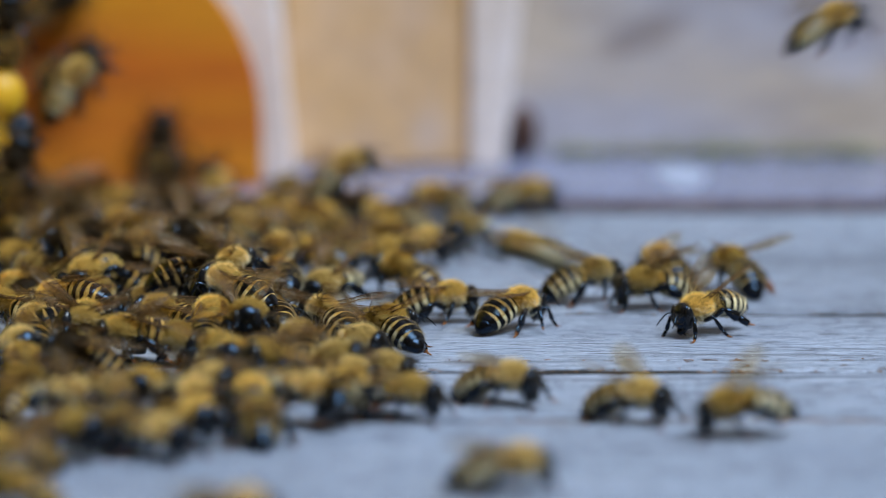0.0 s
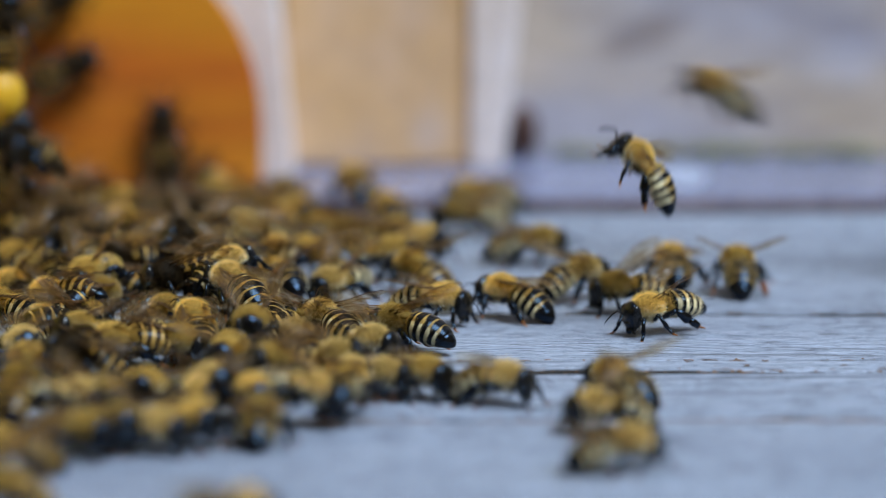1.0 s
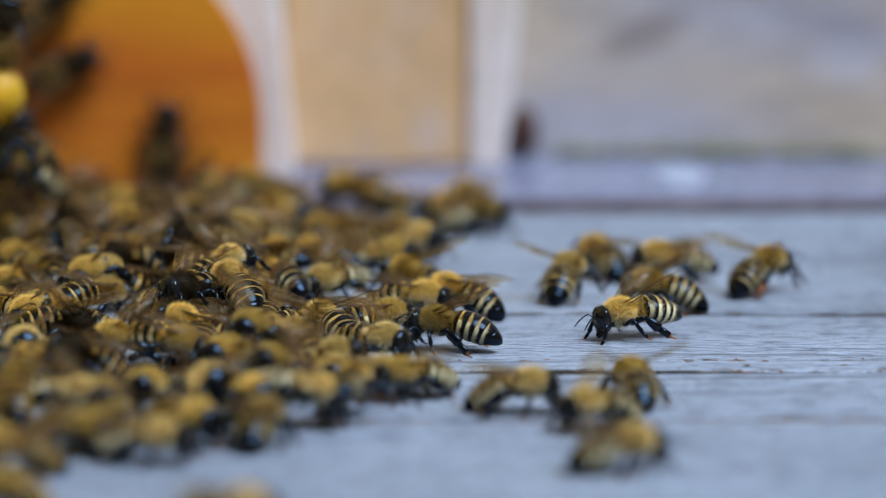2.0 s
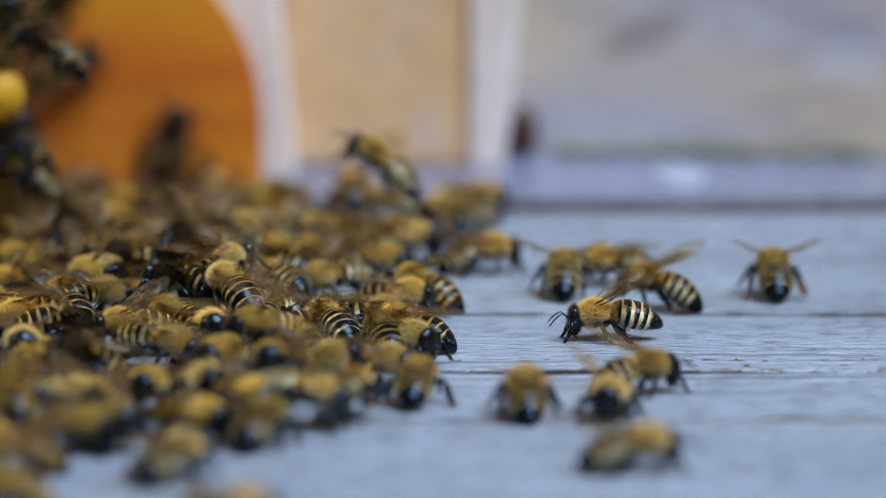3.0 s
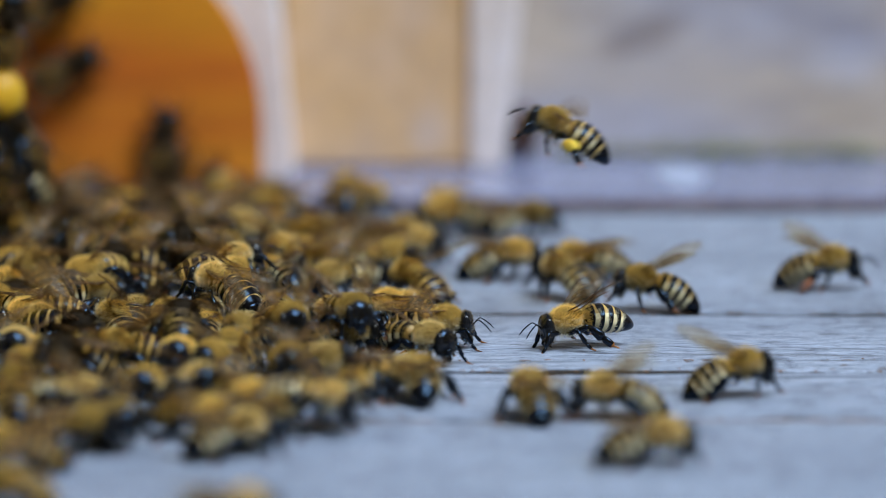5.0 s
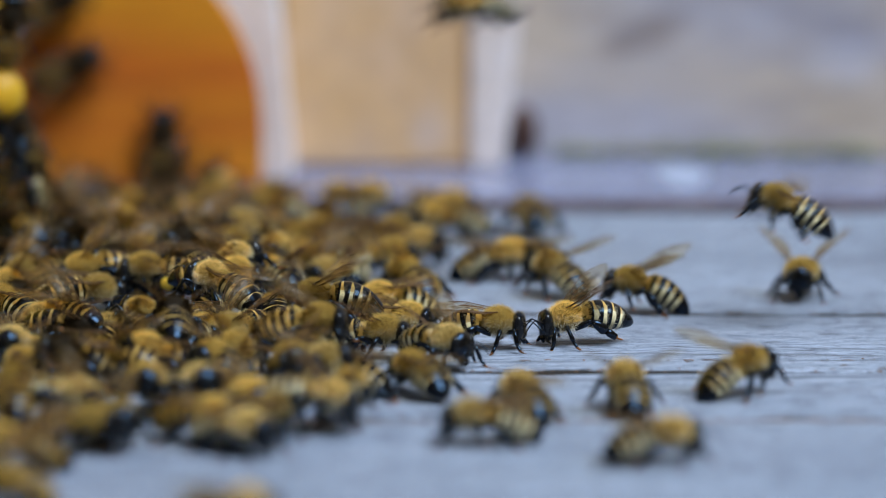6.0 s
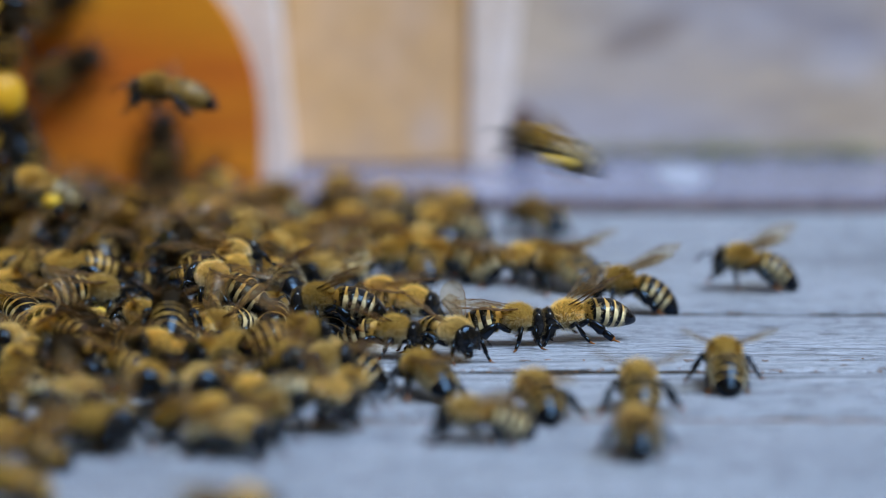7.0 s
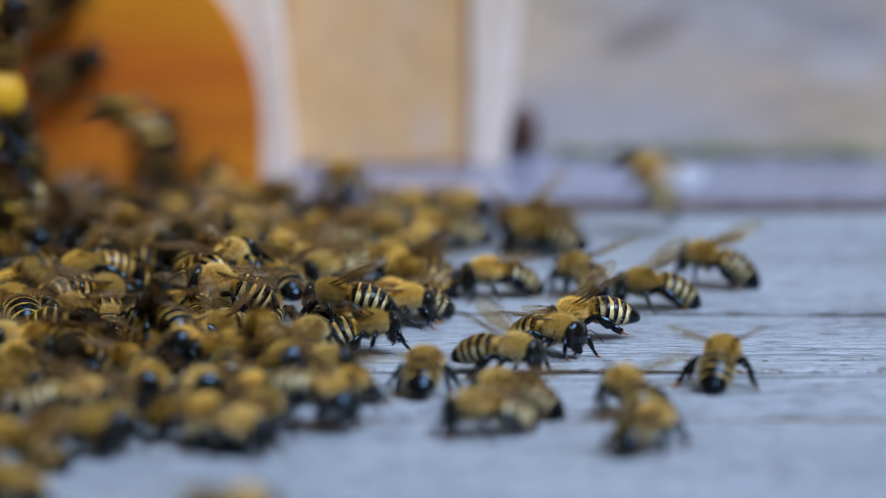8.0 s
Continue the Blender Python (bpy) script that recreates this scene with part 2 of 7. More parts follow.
def fur(bm, rng, place, count, length, width, lean, mat=0):
    """Fine tapered hairs; place() gives a point and its normal."""
    for _ in range(count):
        p, n = place()
        t = n.cross(Vector((rng.uniform(-1, 1), rng.uniform(-1, 1), rng.uniform(-1, 1))))
        if t.length < 1e-3:
            continue
        t = t.normalized() * width * 0.5
        ln = length * rng.uniform(0.55, 1.25)
        jig = Vector((rng.gauss(0, 0.25), rng.gauss(0, 0.25), rng.gauss(0, 0.25)))
        way = (n + Vector(lean) + jig).normalized()
        f = bm.faces.new([bm.verts.new(p + t), bm.verts.new(p - t), bm.verts.new(p + way * ln)])
        f.material_index = mat


def on_ellipsoid(rng, centre, radii, keep=lambda n: True):
    def place():
        while True:
            d = Vector((rng.gauss(0, 1), rng.gauss(0, 1), rng.gauss(0, 1))).normalized()
            if keep(d):
                break
        p = Vector([centre[i] + d[i] * radii[i] for i in range(3)])
        n = Vector([d[i] / radii[i] for i in range(3)]).normalized()
        return p, n
    return place


# ---- the honeybee ----
PROFILE = ((0.0, 0.35), (0.2, 0.90), (0.6, 1.50), (1.3, 1.98), (2.2, 2.22), (3.3, 2.28), (4.4, 2.12), (5.4, 1.78), (6.3, 1.30), (6.9, 0.86), (7.25, 0.48), (7.4, 0.12))
SEAMS = (0.0, 1.45, 2.65, 3.8, 4.9, 5.95, 7.4)


def girth(s):
    for (a, ra), (b, rb) in zip(PROFILE, PROFILE[1:]):
        if s <= b:
            return ra + (rb - ra) * (s - a) / (b - a)
    return PROFILE[-1][1]


BOW, WIDE = 0.034, 1.08


def belly_ring(at, grow=0.0, n=22, arch=0.0):
    """One ring round the abdomen; arch draws its back forward in a curve."""
    out = []
    for i in range(n):
        a = 2 * math.pi * i / n
        z = math.sin(a)
        s = at - arch * max(0.0, z) ** 2 + (arch * 0.25 * math.sin(5 * a + at * 3) if arch else 0.0)
        r = girth(min(s, 7.4)) + grow
        m = 2 * BOW * s
        z *= r * (0.88 if z > 0 else 0.80) / math.hypot(1, m)
        out.append((-s - m * z, math.cos(a) * r * WIDE, z - BOW * s * s))
    return out


LEGS = {
    "front": ((3.9, 1.0, 2.4), (5.3, 2.3, 2.9), (5.9, 2.7, 1.0), (6.5, 2.9, 0.22), (7.0, 3.0, 0.07)),
    "middle": ((2.7, 1.3, 2.2), (2.7, 3.2, 3.0), (2.0, 4.0, 1.1), (1.5, 4.5, 0.25), (1.1, 4.8, 0.07)),
    "hind": ((1.6, 1.2, 2.2), (0.1, 2.9, 3.2), (-1.7, 3.5, 1.5), (-3.0, 3.9, 0.35), (-3.7, 4.1, 0.07)),
}


def leg_mesh(which, side, load=False):
    pts = [Vector((x, y * side, z)) for x, y, z in LEGS[which]]
    root = pts[0].copy()
    a, knee, ankle, heel, toe = [p - root for p in pts]
    bm = bmesh.new()
    hind = which == "hind"
    thick = 0.46 if hind else 0.36
    tube(bm, (a, a.lerp(knee, 0.4), a.lerp(knee, 0.9), knee), (thick * 0.7, thick, thick * 0.8, thick * 0.55), [0, 0, 0])
    wide = 0.80 if hind else 0.34
    tube(bm, (knee, knee.lerp(ankle, 0.35), knee.lerp(ankle, 0.85), ankle), (0.26, wide * 0.75, wide, wide * 0.6), [0, 0, 0], 7, 0.55 if hind else 1.0)
    w2 = 0.56 if hind else 0.25
    tube(bm, (ankle, ankle.lerp(heel, 0.25), ankle.lerp(heel, 0.85), heel), (w2 * 0.7, w2, w2 * 0.85, 0.16), [0, 0, 1], 7, 0.6 if hind else 1.0)
    tube(bm, (heel, heel.lerp(toe, 0.5), toe), (0.15, 0.12, 0.08), [1, 1], 6)
    for s in (-1, 1):
        tube(bm, (toe, toe + Vector((0.18, 0.14 * s, 0.05)), toe + Vector((0.30, 0.2 * s, -0.04))), (0.05, 0.04, 0.015), [1, 1], 5)
    rng = random.Random(len(which))
    for k in range(26 if hind else 14):
        p = knee.lerp(ankle, rng.uniform(0.1, 0.95)) if k % 3 else a.lerp(knee, rng.uniform(0.3, 0.9))
        d = Vector((rng.gauss(0, 1), rng.gauss(0, 1), rng.gauss(0, 1))).normalized()
        q = p + d * 0.25
        t = d.cross(Vector((0.3, 0.5, 0.8))).normalized() * 0.02
        bm.faces.new([bm.verts.new(q + t), bm.verts.new(q - t), bm.verts.new(q + d * 0.42)]).material_index = 2
    return bm, root


OUTLINE = ((0, 0.16), (-1.6, 0.52), (-3.4, 0.74), (-5.4, 0.82), (-7.2, 0.58), (-8.5, 0.05), (-9.0, -0.55), (-8.9, -1.15), (-8.2, -1.85),
           (-7.0, -2.4), (-5.6, -2.62), (-4.2, -2.35), (-2.8, -1.7), (-1.4, -0.85), (-0.2, -0.2))


def wing_mesh(side, size):
    bm = bmesh.new()
    top = [bm.verts.new((x * size, y * size * side, 0.02 + 0.10 * math.sin(x * 0.9) - 0.05 * y)) for x, y in OUTLINE]
    low = [bm.verts.new((v.co.x, v.co.y, v.co.z - 0.03)) for v in top]
    hub_t = bm.verts.new((-5.2 * size, -0.7 * size * side, 0.16))
    hub_l = bm.verts.new((-5.2 * size, -0.7 * size * side, 0.13))
    n = len(top)
    for i in range(n):
        j = (i + 1) % n
        bm.faces.new((top[i], top[j], hub_t))
        bm.faces.new((low[j], low[i], hub_l))
        bm.faces.new((top[j], top[i], low[i], low[j]))
    vein = (((0, 0.1), (-2, 0.5), (-5.4, 0.76), (-7.6, 0.45)), ((0, 0), (-2.4, 0.0), (-4.6, 0.05), (-6.6, 0.35)),
            ((-2.4, 0), (-3.8, -0.8), (-5.8, -1.1), (-8.3, -1.3)), ((0, -0.1), (-2.0, -0.8), (-3.9, -1.5), (-5.4, -2.5)),
            ((-4.6, 0.05), (-5.0, -0.6), (-5.2, -1.1)), ((-6.2, 0.3), (-7.0, -0.4), (-8.6, -0.6)), ((-3.9, -0.8), (-4.2, -1.4), (-4.4, -1.6)))
    for line in vein:
        tube(bm, [(x * size, y * size * side, 0.07 + 0.10 * math.sin(x * 0.9) - 0.05 * y) for x, y in line], [0.08] + [0.05 if line is vein[0] else 0.014] * (len(line) - 1), [1] * (len(line) - 1), 4)
    return bm


WING_ROOTS = {"forewing": (2.6, 1.35, 5.15), "hindwing": (1.9, 1.4, 4.95)}


def make_bee(seed, bands, fur_mats, dark, pollen=False):
    """A worker honeybee, 13.5 mm long, that faces +x and stands on z = 0."""
    rng = random.Random(seed)
    bee = new("honeybee")
    bee.empty_display_size = 0.003
    # thorax with its coat of fur
    bm = bmesh.new()
    ellipsoid(bm, (2.6, 0, 3.75), (2.1, 2.08, 1.85), 16, 11)
    ellipsoid(bm, (1.0, 0, 4.6), (0.7, 1.2, 0.5), 12, 8)
    thorax = part("thorax", bm, SKIN_SHADED if seed == 5 else SKIN_GOLD, bee, "dark thorax under golden fur")
    bm = bmesh.new()
    coat = ((2.6, 0, 3.75), (2.1, 2.08, 1.85))
    fur(bm, rng, on_ellipsoid(rng, *coat, lambda n: n.z > -0.25 and (n.z < 0.82 or rng.random() < 0.6)), 4800, 0.56, 0.022, (-0.3, 0, 0.1), 0)
    fur(bm, rng, on_ellipsoid(rng, *coat, lambda n: 0.1 < n.z), 1000, 0.80, 0.018, (-0.25, 0, 0.05), 0)
    fur(bm, rng, on_ellipsoid(rng, *coat, lambda n: n.z <= 0.3), 1700, 0.74, 0.026, (-0.1, 0, -0.25), 2)
    part("fuzz", bm, fur_mats, thorax, "dense golden fur")
    # head
    bm = bmesh.new()
    got = ellipsoid(bm, (0, 0, 0), (1.0, 1.78, 2.1), 16, 12)
    for v in got:
        if v.co.z < 0:
            v.co.y *= 1 + 0.28 * v.co.z
    ellipsoid(bm, (0.75, 0, -0.85), (0.35, 0.62, 0.55), 12, 8)
    tube(bm, ((0.5, 0.35, -1.4), (0.75, 0.3, -1.9), (0.7, 0.05, -2.2)), (0.3, 0.25, 0.1))
    tube(bm, ((0.5, -0.35, -1.4), (0.75, -0.3, -1.9), (0.7, -0.05, -2.2)), (0.3, 0.25, 0.1))
    tube(bm, ((0.2, 0, -1.5), (0.1, 0, -2.1), (-0.3, 0, -2.5)), (0.28, 0.2, 0.08))
    head = part("head", bm, BLACK, bee, "black head with pale face hairs", (5.2, 0, 3.0))
    for s in (-1, 1):
        bm = bmesh.new()
        ellipsoid(bm, (0.10, 1.34 * s, 0.2), (0.74, 0.55, 1.55), 14, 11)
        part("eye", bm, EYE_BLACK, head, "glossy black compound eye")
        bm = bmesh.new()
        tube(bm, ((0.85, 0.35 * s, 0.1), (1.35, 0.6 * s, 0.75), (1.75, 0.85 * s, 1.0), (2.3, 1.1 * s, 0.7), (3.0, 1.35 * s, 0.1), (3.5, 1.5 * s, -0.5)),
             (0.075, 0.08, 0.075, 0.095, 0.095, 0.06), [0] * 5, 6)
        part("antenna", bm, BLACK, head)
    bm = bmesh.new()
    fur(bm, rng, on_ellipsoid(rng, (0, 0, 0), (1.02, 1.6, 2.12), lambda n: abs(n.y) < 0.72), 1300, 0.34, 0.022, (0, 0, 0.25), 0)
    part("face_hair", bm, FUR_DARK, head)
    # abdomen, one plate a segment
    bm = bmesh.new()
    cuts = [s for s, _ in PROFILE]
    loft(bm, [belly_ring(s, -0.16 if 0.2 < s < 6.4 else -0.02) for s in cuts], [0] * (len(cuts) - 1))
    abdomen = part("abdomen", bm, BROWN, bee, "banded abdomen with a dark tip", (0.75, 0, 3.75))
    abdomen.rotation_euler[1] = radians(-7)
    for k in range(6):
        s0, s1 = SEAMS[k], SEAMS[k + 1]
        span = s1 - s0
        band = (0.72, 0.56, 0.56, 0.54, 0.48, 0.0)[k]
        bm = bmesh.new()
        steps = [s0, s0 + span * 0.15, s0 + span * max(band, 0.2), s0 + span * max(band + 0.09, 0.3), s0 + span * 0.86 if band < 0.7 else s0 + span * 0.92, s0 + span * 0.95, s1 + (0.1 if k < 5 else 0)]
        grow = [-0.10, -0.02, 0.0, 0.0, 0.03, 0.05, 0.02]
        if k == 5:
            steps = [s0, s0 + 0.15, s0 + 0.45, s0 + 0.75, s0 + 0.98, s0 + 1.24, s1]
            grow = [-0.1, 0.0, 0.02, 0.03, 0.03, 0.02, 0.0]
        cols = [0, 0, 2, 1, 1, 1] if k < 5 else [1] * 6
        arch = [0, 0, 0.27 * span, 0.29 * span, 0.08 * span, 0, 0] if k < 5 else [0] * 7
        loft(bm, [belly_ring(s, g, 22, h) for s, g, h in zip(steps, grow, arch)], cols, cap=(k == 5), over=3)
        part("tergite", bm, (bands[k % len(bands)], dark if k < 5 else BLACK, BROWN, BAND_AMBER), abdomen, "" if k < 5 else "glossy black tip")
    bm = bmesh.new()

    def on_band(k_lo, k_hi):
        def place():
            k = rng.randint(k_lo, k_hi)
            s0, s1 = SEAMS[k], SEAMS[k + 1]
            s = s0 + (s1 - s0) * rng.uniform(0.05, (0.80, 0.60, 0.60, 0.58, 0.52, 0.3)[k])
            a = rng.uniform(0.72 * math.pi, 2.28 * math.pi) if k else rng.uniform(0, 2 * math.pi)
            r = girth(s)
            m = 2 * BOW * s
            z = math.sin(a)
            h = z * r * (0.88 if z > 0 else 0.80) / math.hypot(1, m)
            return Vector((-s - m * h, math.cos(a) * r * WIDE, h - BOW * s * s)), Vector((0.1 - m * z, math.cos(a), z)).normalized()
        return place
    fur(bm, rng, on_band(0, 0), 620, 0.55, 0.05, (-0.9, 0, 0), 0)
    fur(bm, rng, on_band(1, 4), 1900, 0.46, 0.032, (-1.6, 0, 0), 1)
    part("band_hair", bm, fur_mats[:2], abdomen)
    # legs and wings
    for s in (-1, 1):
        for which in ("front", "middle", "hind"):
            bm, root = leg_mesh(which, s)
            leg = part(which + "_leg", bm, (BLACK, TARSUS, FUR_DARK), bee, "", root)
            if pollen and which == "hind":
                bm = bmesh.new()
                got = ellipsoid(bm, (-2.5, 2.0 * s, -0.1), (1.25, 0.8, 0.95), 14, 10)
                for v in got:
                    v.co += Vector((noise.noise(v.co * 2.0), noise.noise(v.co * 2.3), noise.noise(v.co * 1.9))) * 0.15
                part("pollen_load", bm, POLLEN, leg, "lump of bright yellow pollen")
        for which, size in (("forewing", 1.0), ("hindwing", 0.68)):
            x, y, z = WING_ROOTS[which]
            part(which, wing_mesh(s, size), (WING, VEIN), bee, "clear amber wing", (x, y * s, z))
    return bee


def set_wings(bee, spread, lift, tilt=8):
    for o in bee.children:
        if "wing" in o.name:
            s = 1 if o.location.y > 0 else -1
            back = 1.0 if "fore" in o.name else 0.85
            o.rotation_euler = Euler((radians(s * tilt), radians(lift), radians(-s * spread * back)))


def set_abdomen(bee, droop):
    for o in bee.children:
        if o.name.startswith("abdomen"):
            o.rotation_euler[1] = radians(-7 - droop)


BEES = [
    make_bee(1, (BAND_AMBER, BAND_CREAM, BAND_CREAM, BAND_CREAM, BAND_CREAM), (FUR_GOLD, FUR_PALE, FUR_PALE), SATIN),
    make_bee(2, (BAND_AMBER, BAND_CREAM, BAND_CREAM, BAND_CREAM, BAND_CREAM), (FUR_STRAW, FUR_PALE, FUR_PALE), SATIN),
    make_bee(3, (BAND_AMBER,), (FUR_GOLD, FUR_GOLD, FUR_DARK), SATIN_BROWN),
    make_bee(4, (BAND_AMBER, BAND_CREAM), (FUR_GOLD, FUR_PALE, FUR_PALE), SATIN, True),
    # dark kind: its brown is darkened further for the shaded rear crowd and walls
    make_bee(5, (BROWN, BROWN, BAND_AMBER), (FUR_SHADED, FUR_DARK, FUR_SHADED), SATIN),
]
LABELS = ("golden furred honeybee with cream and black striped abdomen", "pale furred honeybee with cream banded abdomen",
          "amber honeybee with brown and gold striped abdomen", "honeybee with yellow pollen lumps on hind legs",
          "shade-darkened brown honeybee with narrow amber bands")



# ---- the landing board and the hive behind it ----
def solid(name, lo, hi, mat, parent=None, edge=0.0006, label=""):
    bm = bmesh.new()
    box(bm, lo, hi, 0, edge)
    return part(name, bm, mat, parent, label, unit=1.0, smooth=False)


def plank_mesh(name, x0, x1, y0, y1, top, thick, mat, parent, seed):
    """A worn plank along x: rounded edges that wander a little."""
    rng = random.Random(seed)
    bm = bmesh.new()
    n = 90
    ph = [rng.uniform(0, 6.28) for _ in range(6)]
    rings = []
    for k in range(n + 1):
        x = x0 + (x1 - x0) * k / n
        w0 = 0.00022 * math.sin(x * 130 + ph[0]) + 0.00016 * math.sin(x * 410 + ph[1]) + rng.uniform(-1, 1) * 0.00008
        w1 = 0.00022 * math.sin(x * 120 + ph[2]) + 0.00016 * math.sin(x * 370 + ph[3]) + rng.uniform(-1, 1) * 0.00008
        h = 0.00010 * math.sin(x * 90 + ph[4])
        a, b = y0 + abs(w0), y1 - abs(w1)
        rings.append([(x, a, top - thick), (x, b, top - thick), (x, b, top - 0.0011), (x, b - 0.0004, top - 0.0003 + h), (x, b - 0.0012, top + h),
                      (x, a + 0.0012, top + h), (x, a + 0.0004, top - 0.0003 + h), (x, a, top - 0.0011)])
    loft(bm, rings, [0] * n)
    bmesh.ops.recalc_face_normals(bm, faces=bm.faces)
    return part(name, bm, mat, parent, unit=1.0, smooth=False)


board = tagged(new("landing_board"), "weathered blue-grey wooden landing board with narrow cracks", "landing board", kind="structure")
for i, (a, b, z) in enumerate(((-0.160, -0.0556, 0.0), (-0.0538, -0.0246, 0.0001), (-0.0232, 0.0181, 0.0), (0.0191, 0.1066, -0.0001))):
    plank_mesh("plank", -0.30, 0.30, a, b, z, 0.018, WOOD_GREY, board, 10 + i)
for y, w, n in ((-0.0547, 0.0018, 1), (-0.0239, 0.0014, 2), (0.0186, 0.0010, 3)):
    bm = bmesh.new()
    rng = random.Random(n)
    rings = []
    for k in range(301):
        x = -0.30 + 0.60 * k / 300
        top = (-0.00045 if n == 1 else -0.00018) - 0.00012 * math.sin(x * 70 + n * 1.7) + rng.uniform(-0.00016, 0.00012)
        rings.append([(x, y - w * 0.75, -0.010), (x, y + w * 0.75, -0.010), (x, y + w * 0.75, top), (x, y - w * 0.75, top)])
    loft(bm, rings, [0] * 300)
    bmesh.ops.recalc_face_normals(bm, faces=bm.faces)
    part("dirt_seam", bm, EARTH if n == 1 else DIRT, board, "dark dirt packed in the crack", unit=1.0, smooth=False)
rear = tagged(new("rear_ledge"), "bluish grey worn ledge plank along the hive wall", "ledge", kind="structure")
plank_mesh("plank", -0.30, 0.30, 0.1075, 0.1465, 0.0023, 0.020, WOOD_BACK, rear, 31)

# thin reddish brown strip low on the ledge's front face
solid("stained_edge", (-0.30, 0.1069, 0.0), (0.30, 0.1073, 0.0017), EDGE_BROWN, rear, 0.0001, "reddish brown strip along the front edge")

hive = tagged(new("beehive"), "wooden beehive wall with white battens and plywood panel", "beehive", kind="structure")
solid("wall", (0.0090, 0.1470, -0.30), (0.32, 0.1655, 0.40), WALL_GREY, hive, 0.001, "faded grey and tan wooden wall")
solid("panel", (-0.0250, 0.1362, 0.0024), (0.0041, 0.1640, 0.40), TAN, hive, 0.001, "bare tan plywood panel")
solid("wall", (-0.32, 0.1470, -0.30), (-0.0600, 0.1655, 0.40), WALL_GREY, hive, 0.001)


def leaning_batten(name, base, top, y0, y1, z0, z1, mat):
    bm = bmesh.new()
    vs = [bm.verts.new((x, y, z)) for z, (l, r) in ((z0, base), (z1, top)) for x, y in ((l, y0), (r, y0), (r, y1), (l, y1))]
    for f in ((3, 2, 1, 0), (4, 5, 6, 7), (0, 1, 5, 4), (1, 2, 6, 5), (2, 3, 7, 6), (3, 0, 4, 7)):
        bm.faces.new([vs[i] for i in f])
    bmesh.ops.bevel(bm, geom=list(bm.edges), offset=0.0008, segments=2, affect="EDGES", profile=0.6)
    return part(name, bm, mat, hive, "white painted batten", unit=1.0, smooth=False)


leaning_batten("batten", (0.0041, 0.0095), (0.0041, 0.0129), 0.1350, 0.1468, 0.0023, 0.034, WHITE)
leaning_batten("batten", (-0.0600, -0.0231), (-0.0600, -0.0304), 0.1230, 0.1388, 0.0023, 0.090, WHITE)

# orange panel with a rounded shoulder
bm = bmesh.new()
out = [(-0.085, 0.0), (-0.0279, 0.0), (-0.0279, 0.0086)]
out += [(-0.0279 - 0.019 * (1 - math.cos(a)), 0.0088 + 0.026 * math.sin(a)) for a in [i * math.pi / 2 / 14 for i in range(15)]]
out += [(-0.085, 0.0350)]
front = [bm.verts.new((x, 0.1170, z + 0.0023)) for x, z in out]
back = [bm.verts.new((x, 0.1208, z + 0.0023)) for x, z in out]
bm.faces.new(front)
bm.faces.new(back[::-1])
for i in range(len(out)):
    j = (i + 1) % len(out)
    bm.faces.new((front[j], front[i], back[i], back[j]))
bmesh.ops.recalc_face_normals(bm, faces=bm.faces)
orange = part("entrance_panel", bm, ORANGE, None, unit=1.0, smooth=False)
tagged(orange, "orange stained wooden panel with a rounded shoulder", "panel", kind="structure")

# yellow post at the side, with a round knob
post = tagged(new("yellow_post"), "yellow painted wooden corner post crowded with bees", "post", kind="structure")
solid("post_shaft", (-0.085, 0.068, 0.0), (-0.0655, 0.100, 0.12), YELLOW, post, 0.001)
bm = bmesh.new()
ellipsoid(bm, (-0.0634, 0.0655, 0.0235), (0.0032, 0.0030, 0.0040), 20, 14)
part("knob", bm, YELLOW, post, "bright yellow knob", unit=1.0)

# hive body whose front the bees crowd at; unseen, added to shade the left
body = tagged(new("hive_body"), "unseen yellow hive body added to shade the board's left", "beehive", kind="structure")
solid("box", (-0.36, -0.02, 0.0005), (-0.0860, 0.1000, 0.26), YELLOW, body, 0.003)
solid("lid", (-0.37, -0.03, 0.2602), (-0.0760, 0.1000, 0.285), WALL_GREY, body, 0.003)

# a dark plug where the batten meets the wall
bm = bmesh.new()
got = ellipsoid(bm, (0.0128, 0.1455, 0.0064), (0.0023, 0.0022, 0.0044), 18, 12)
for v in got:
    v.co += Vector((noise.noise(v.co * 900), 0, noise.noise(v.co * 700))) * 0.0004
tagged(part("wooden_plug", bm, DARK_WOOD, None, unit=1.0), "dark reddish brown wooden plug in the hive wall", "plug", kind="structure")

# green algae along the foot of the wall
rng = random.Random(5)
bm = bmesh.new()
for k in range(260):
    x = rng.uniform(0.018, 0.12)
    r = rng.uniform(0.0003, 0.0007)
    got = bmesh.ops.create_icosphere(bm, subdivisions=1, radius=1.0)["verts"]
    bmesh.ops.transform(bm, matrix=Matrix.Translation((x, 0.1467, 0.0028 + rng.uniform(0, 0.0012))) @ Matrix.Diagonal((r * 1.6, r * 0.6, r, 1)), verts=got)
tagged(part("algae", bm, MOSS, None, unit=1.0), "thin green algae along the wall foot", "algae", kind="stuff")

# crumbs of wax and dust in the cracks
bm = bmesh.new()
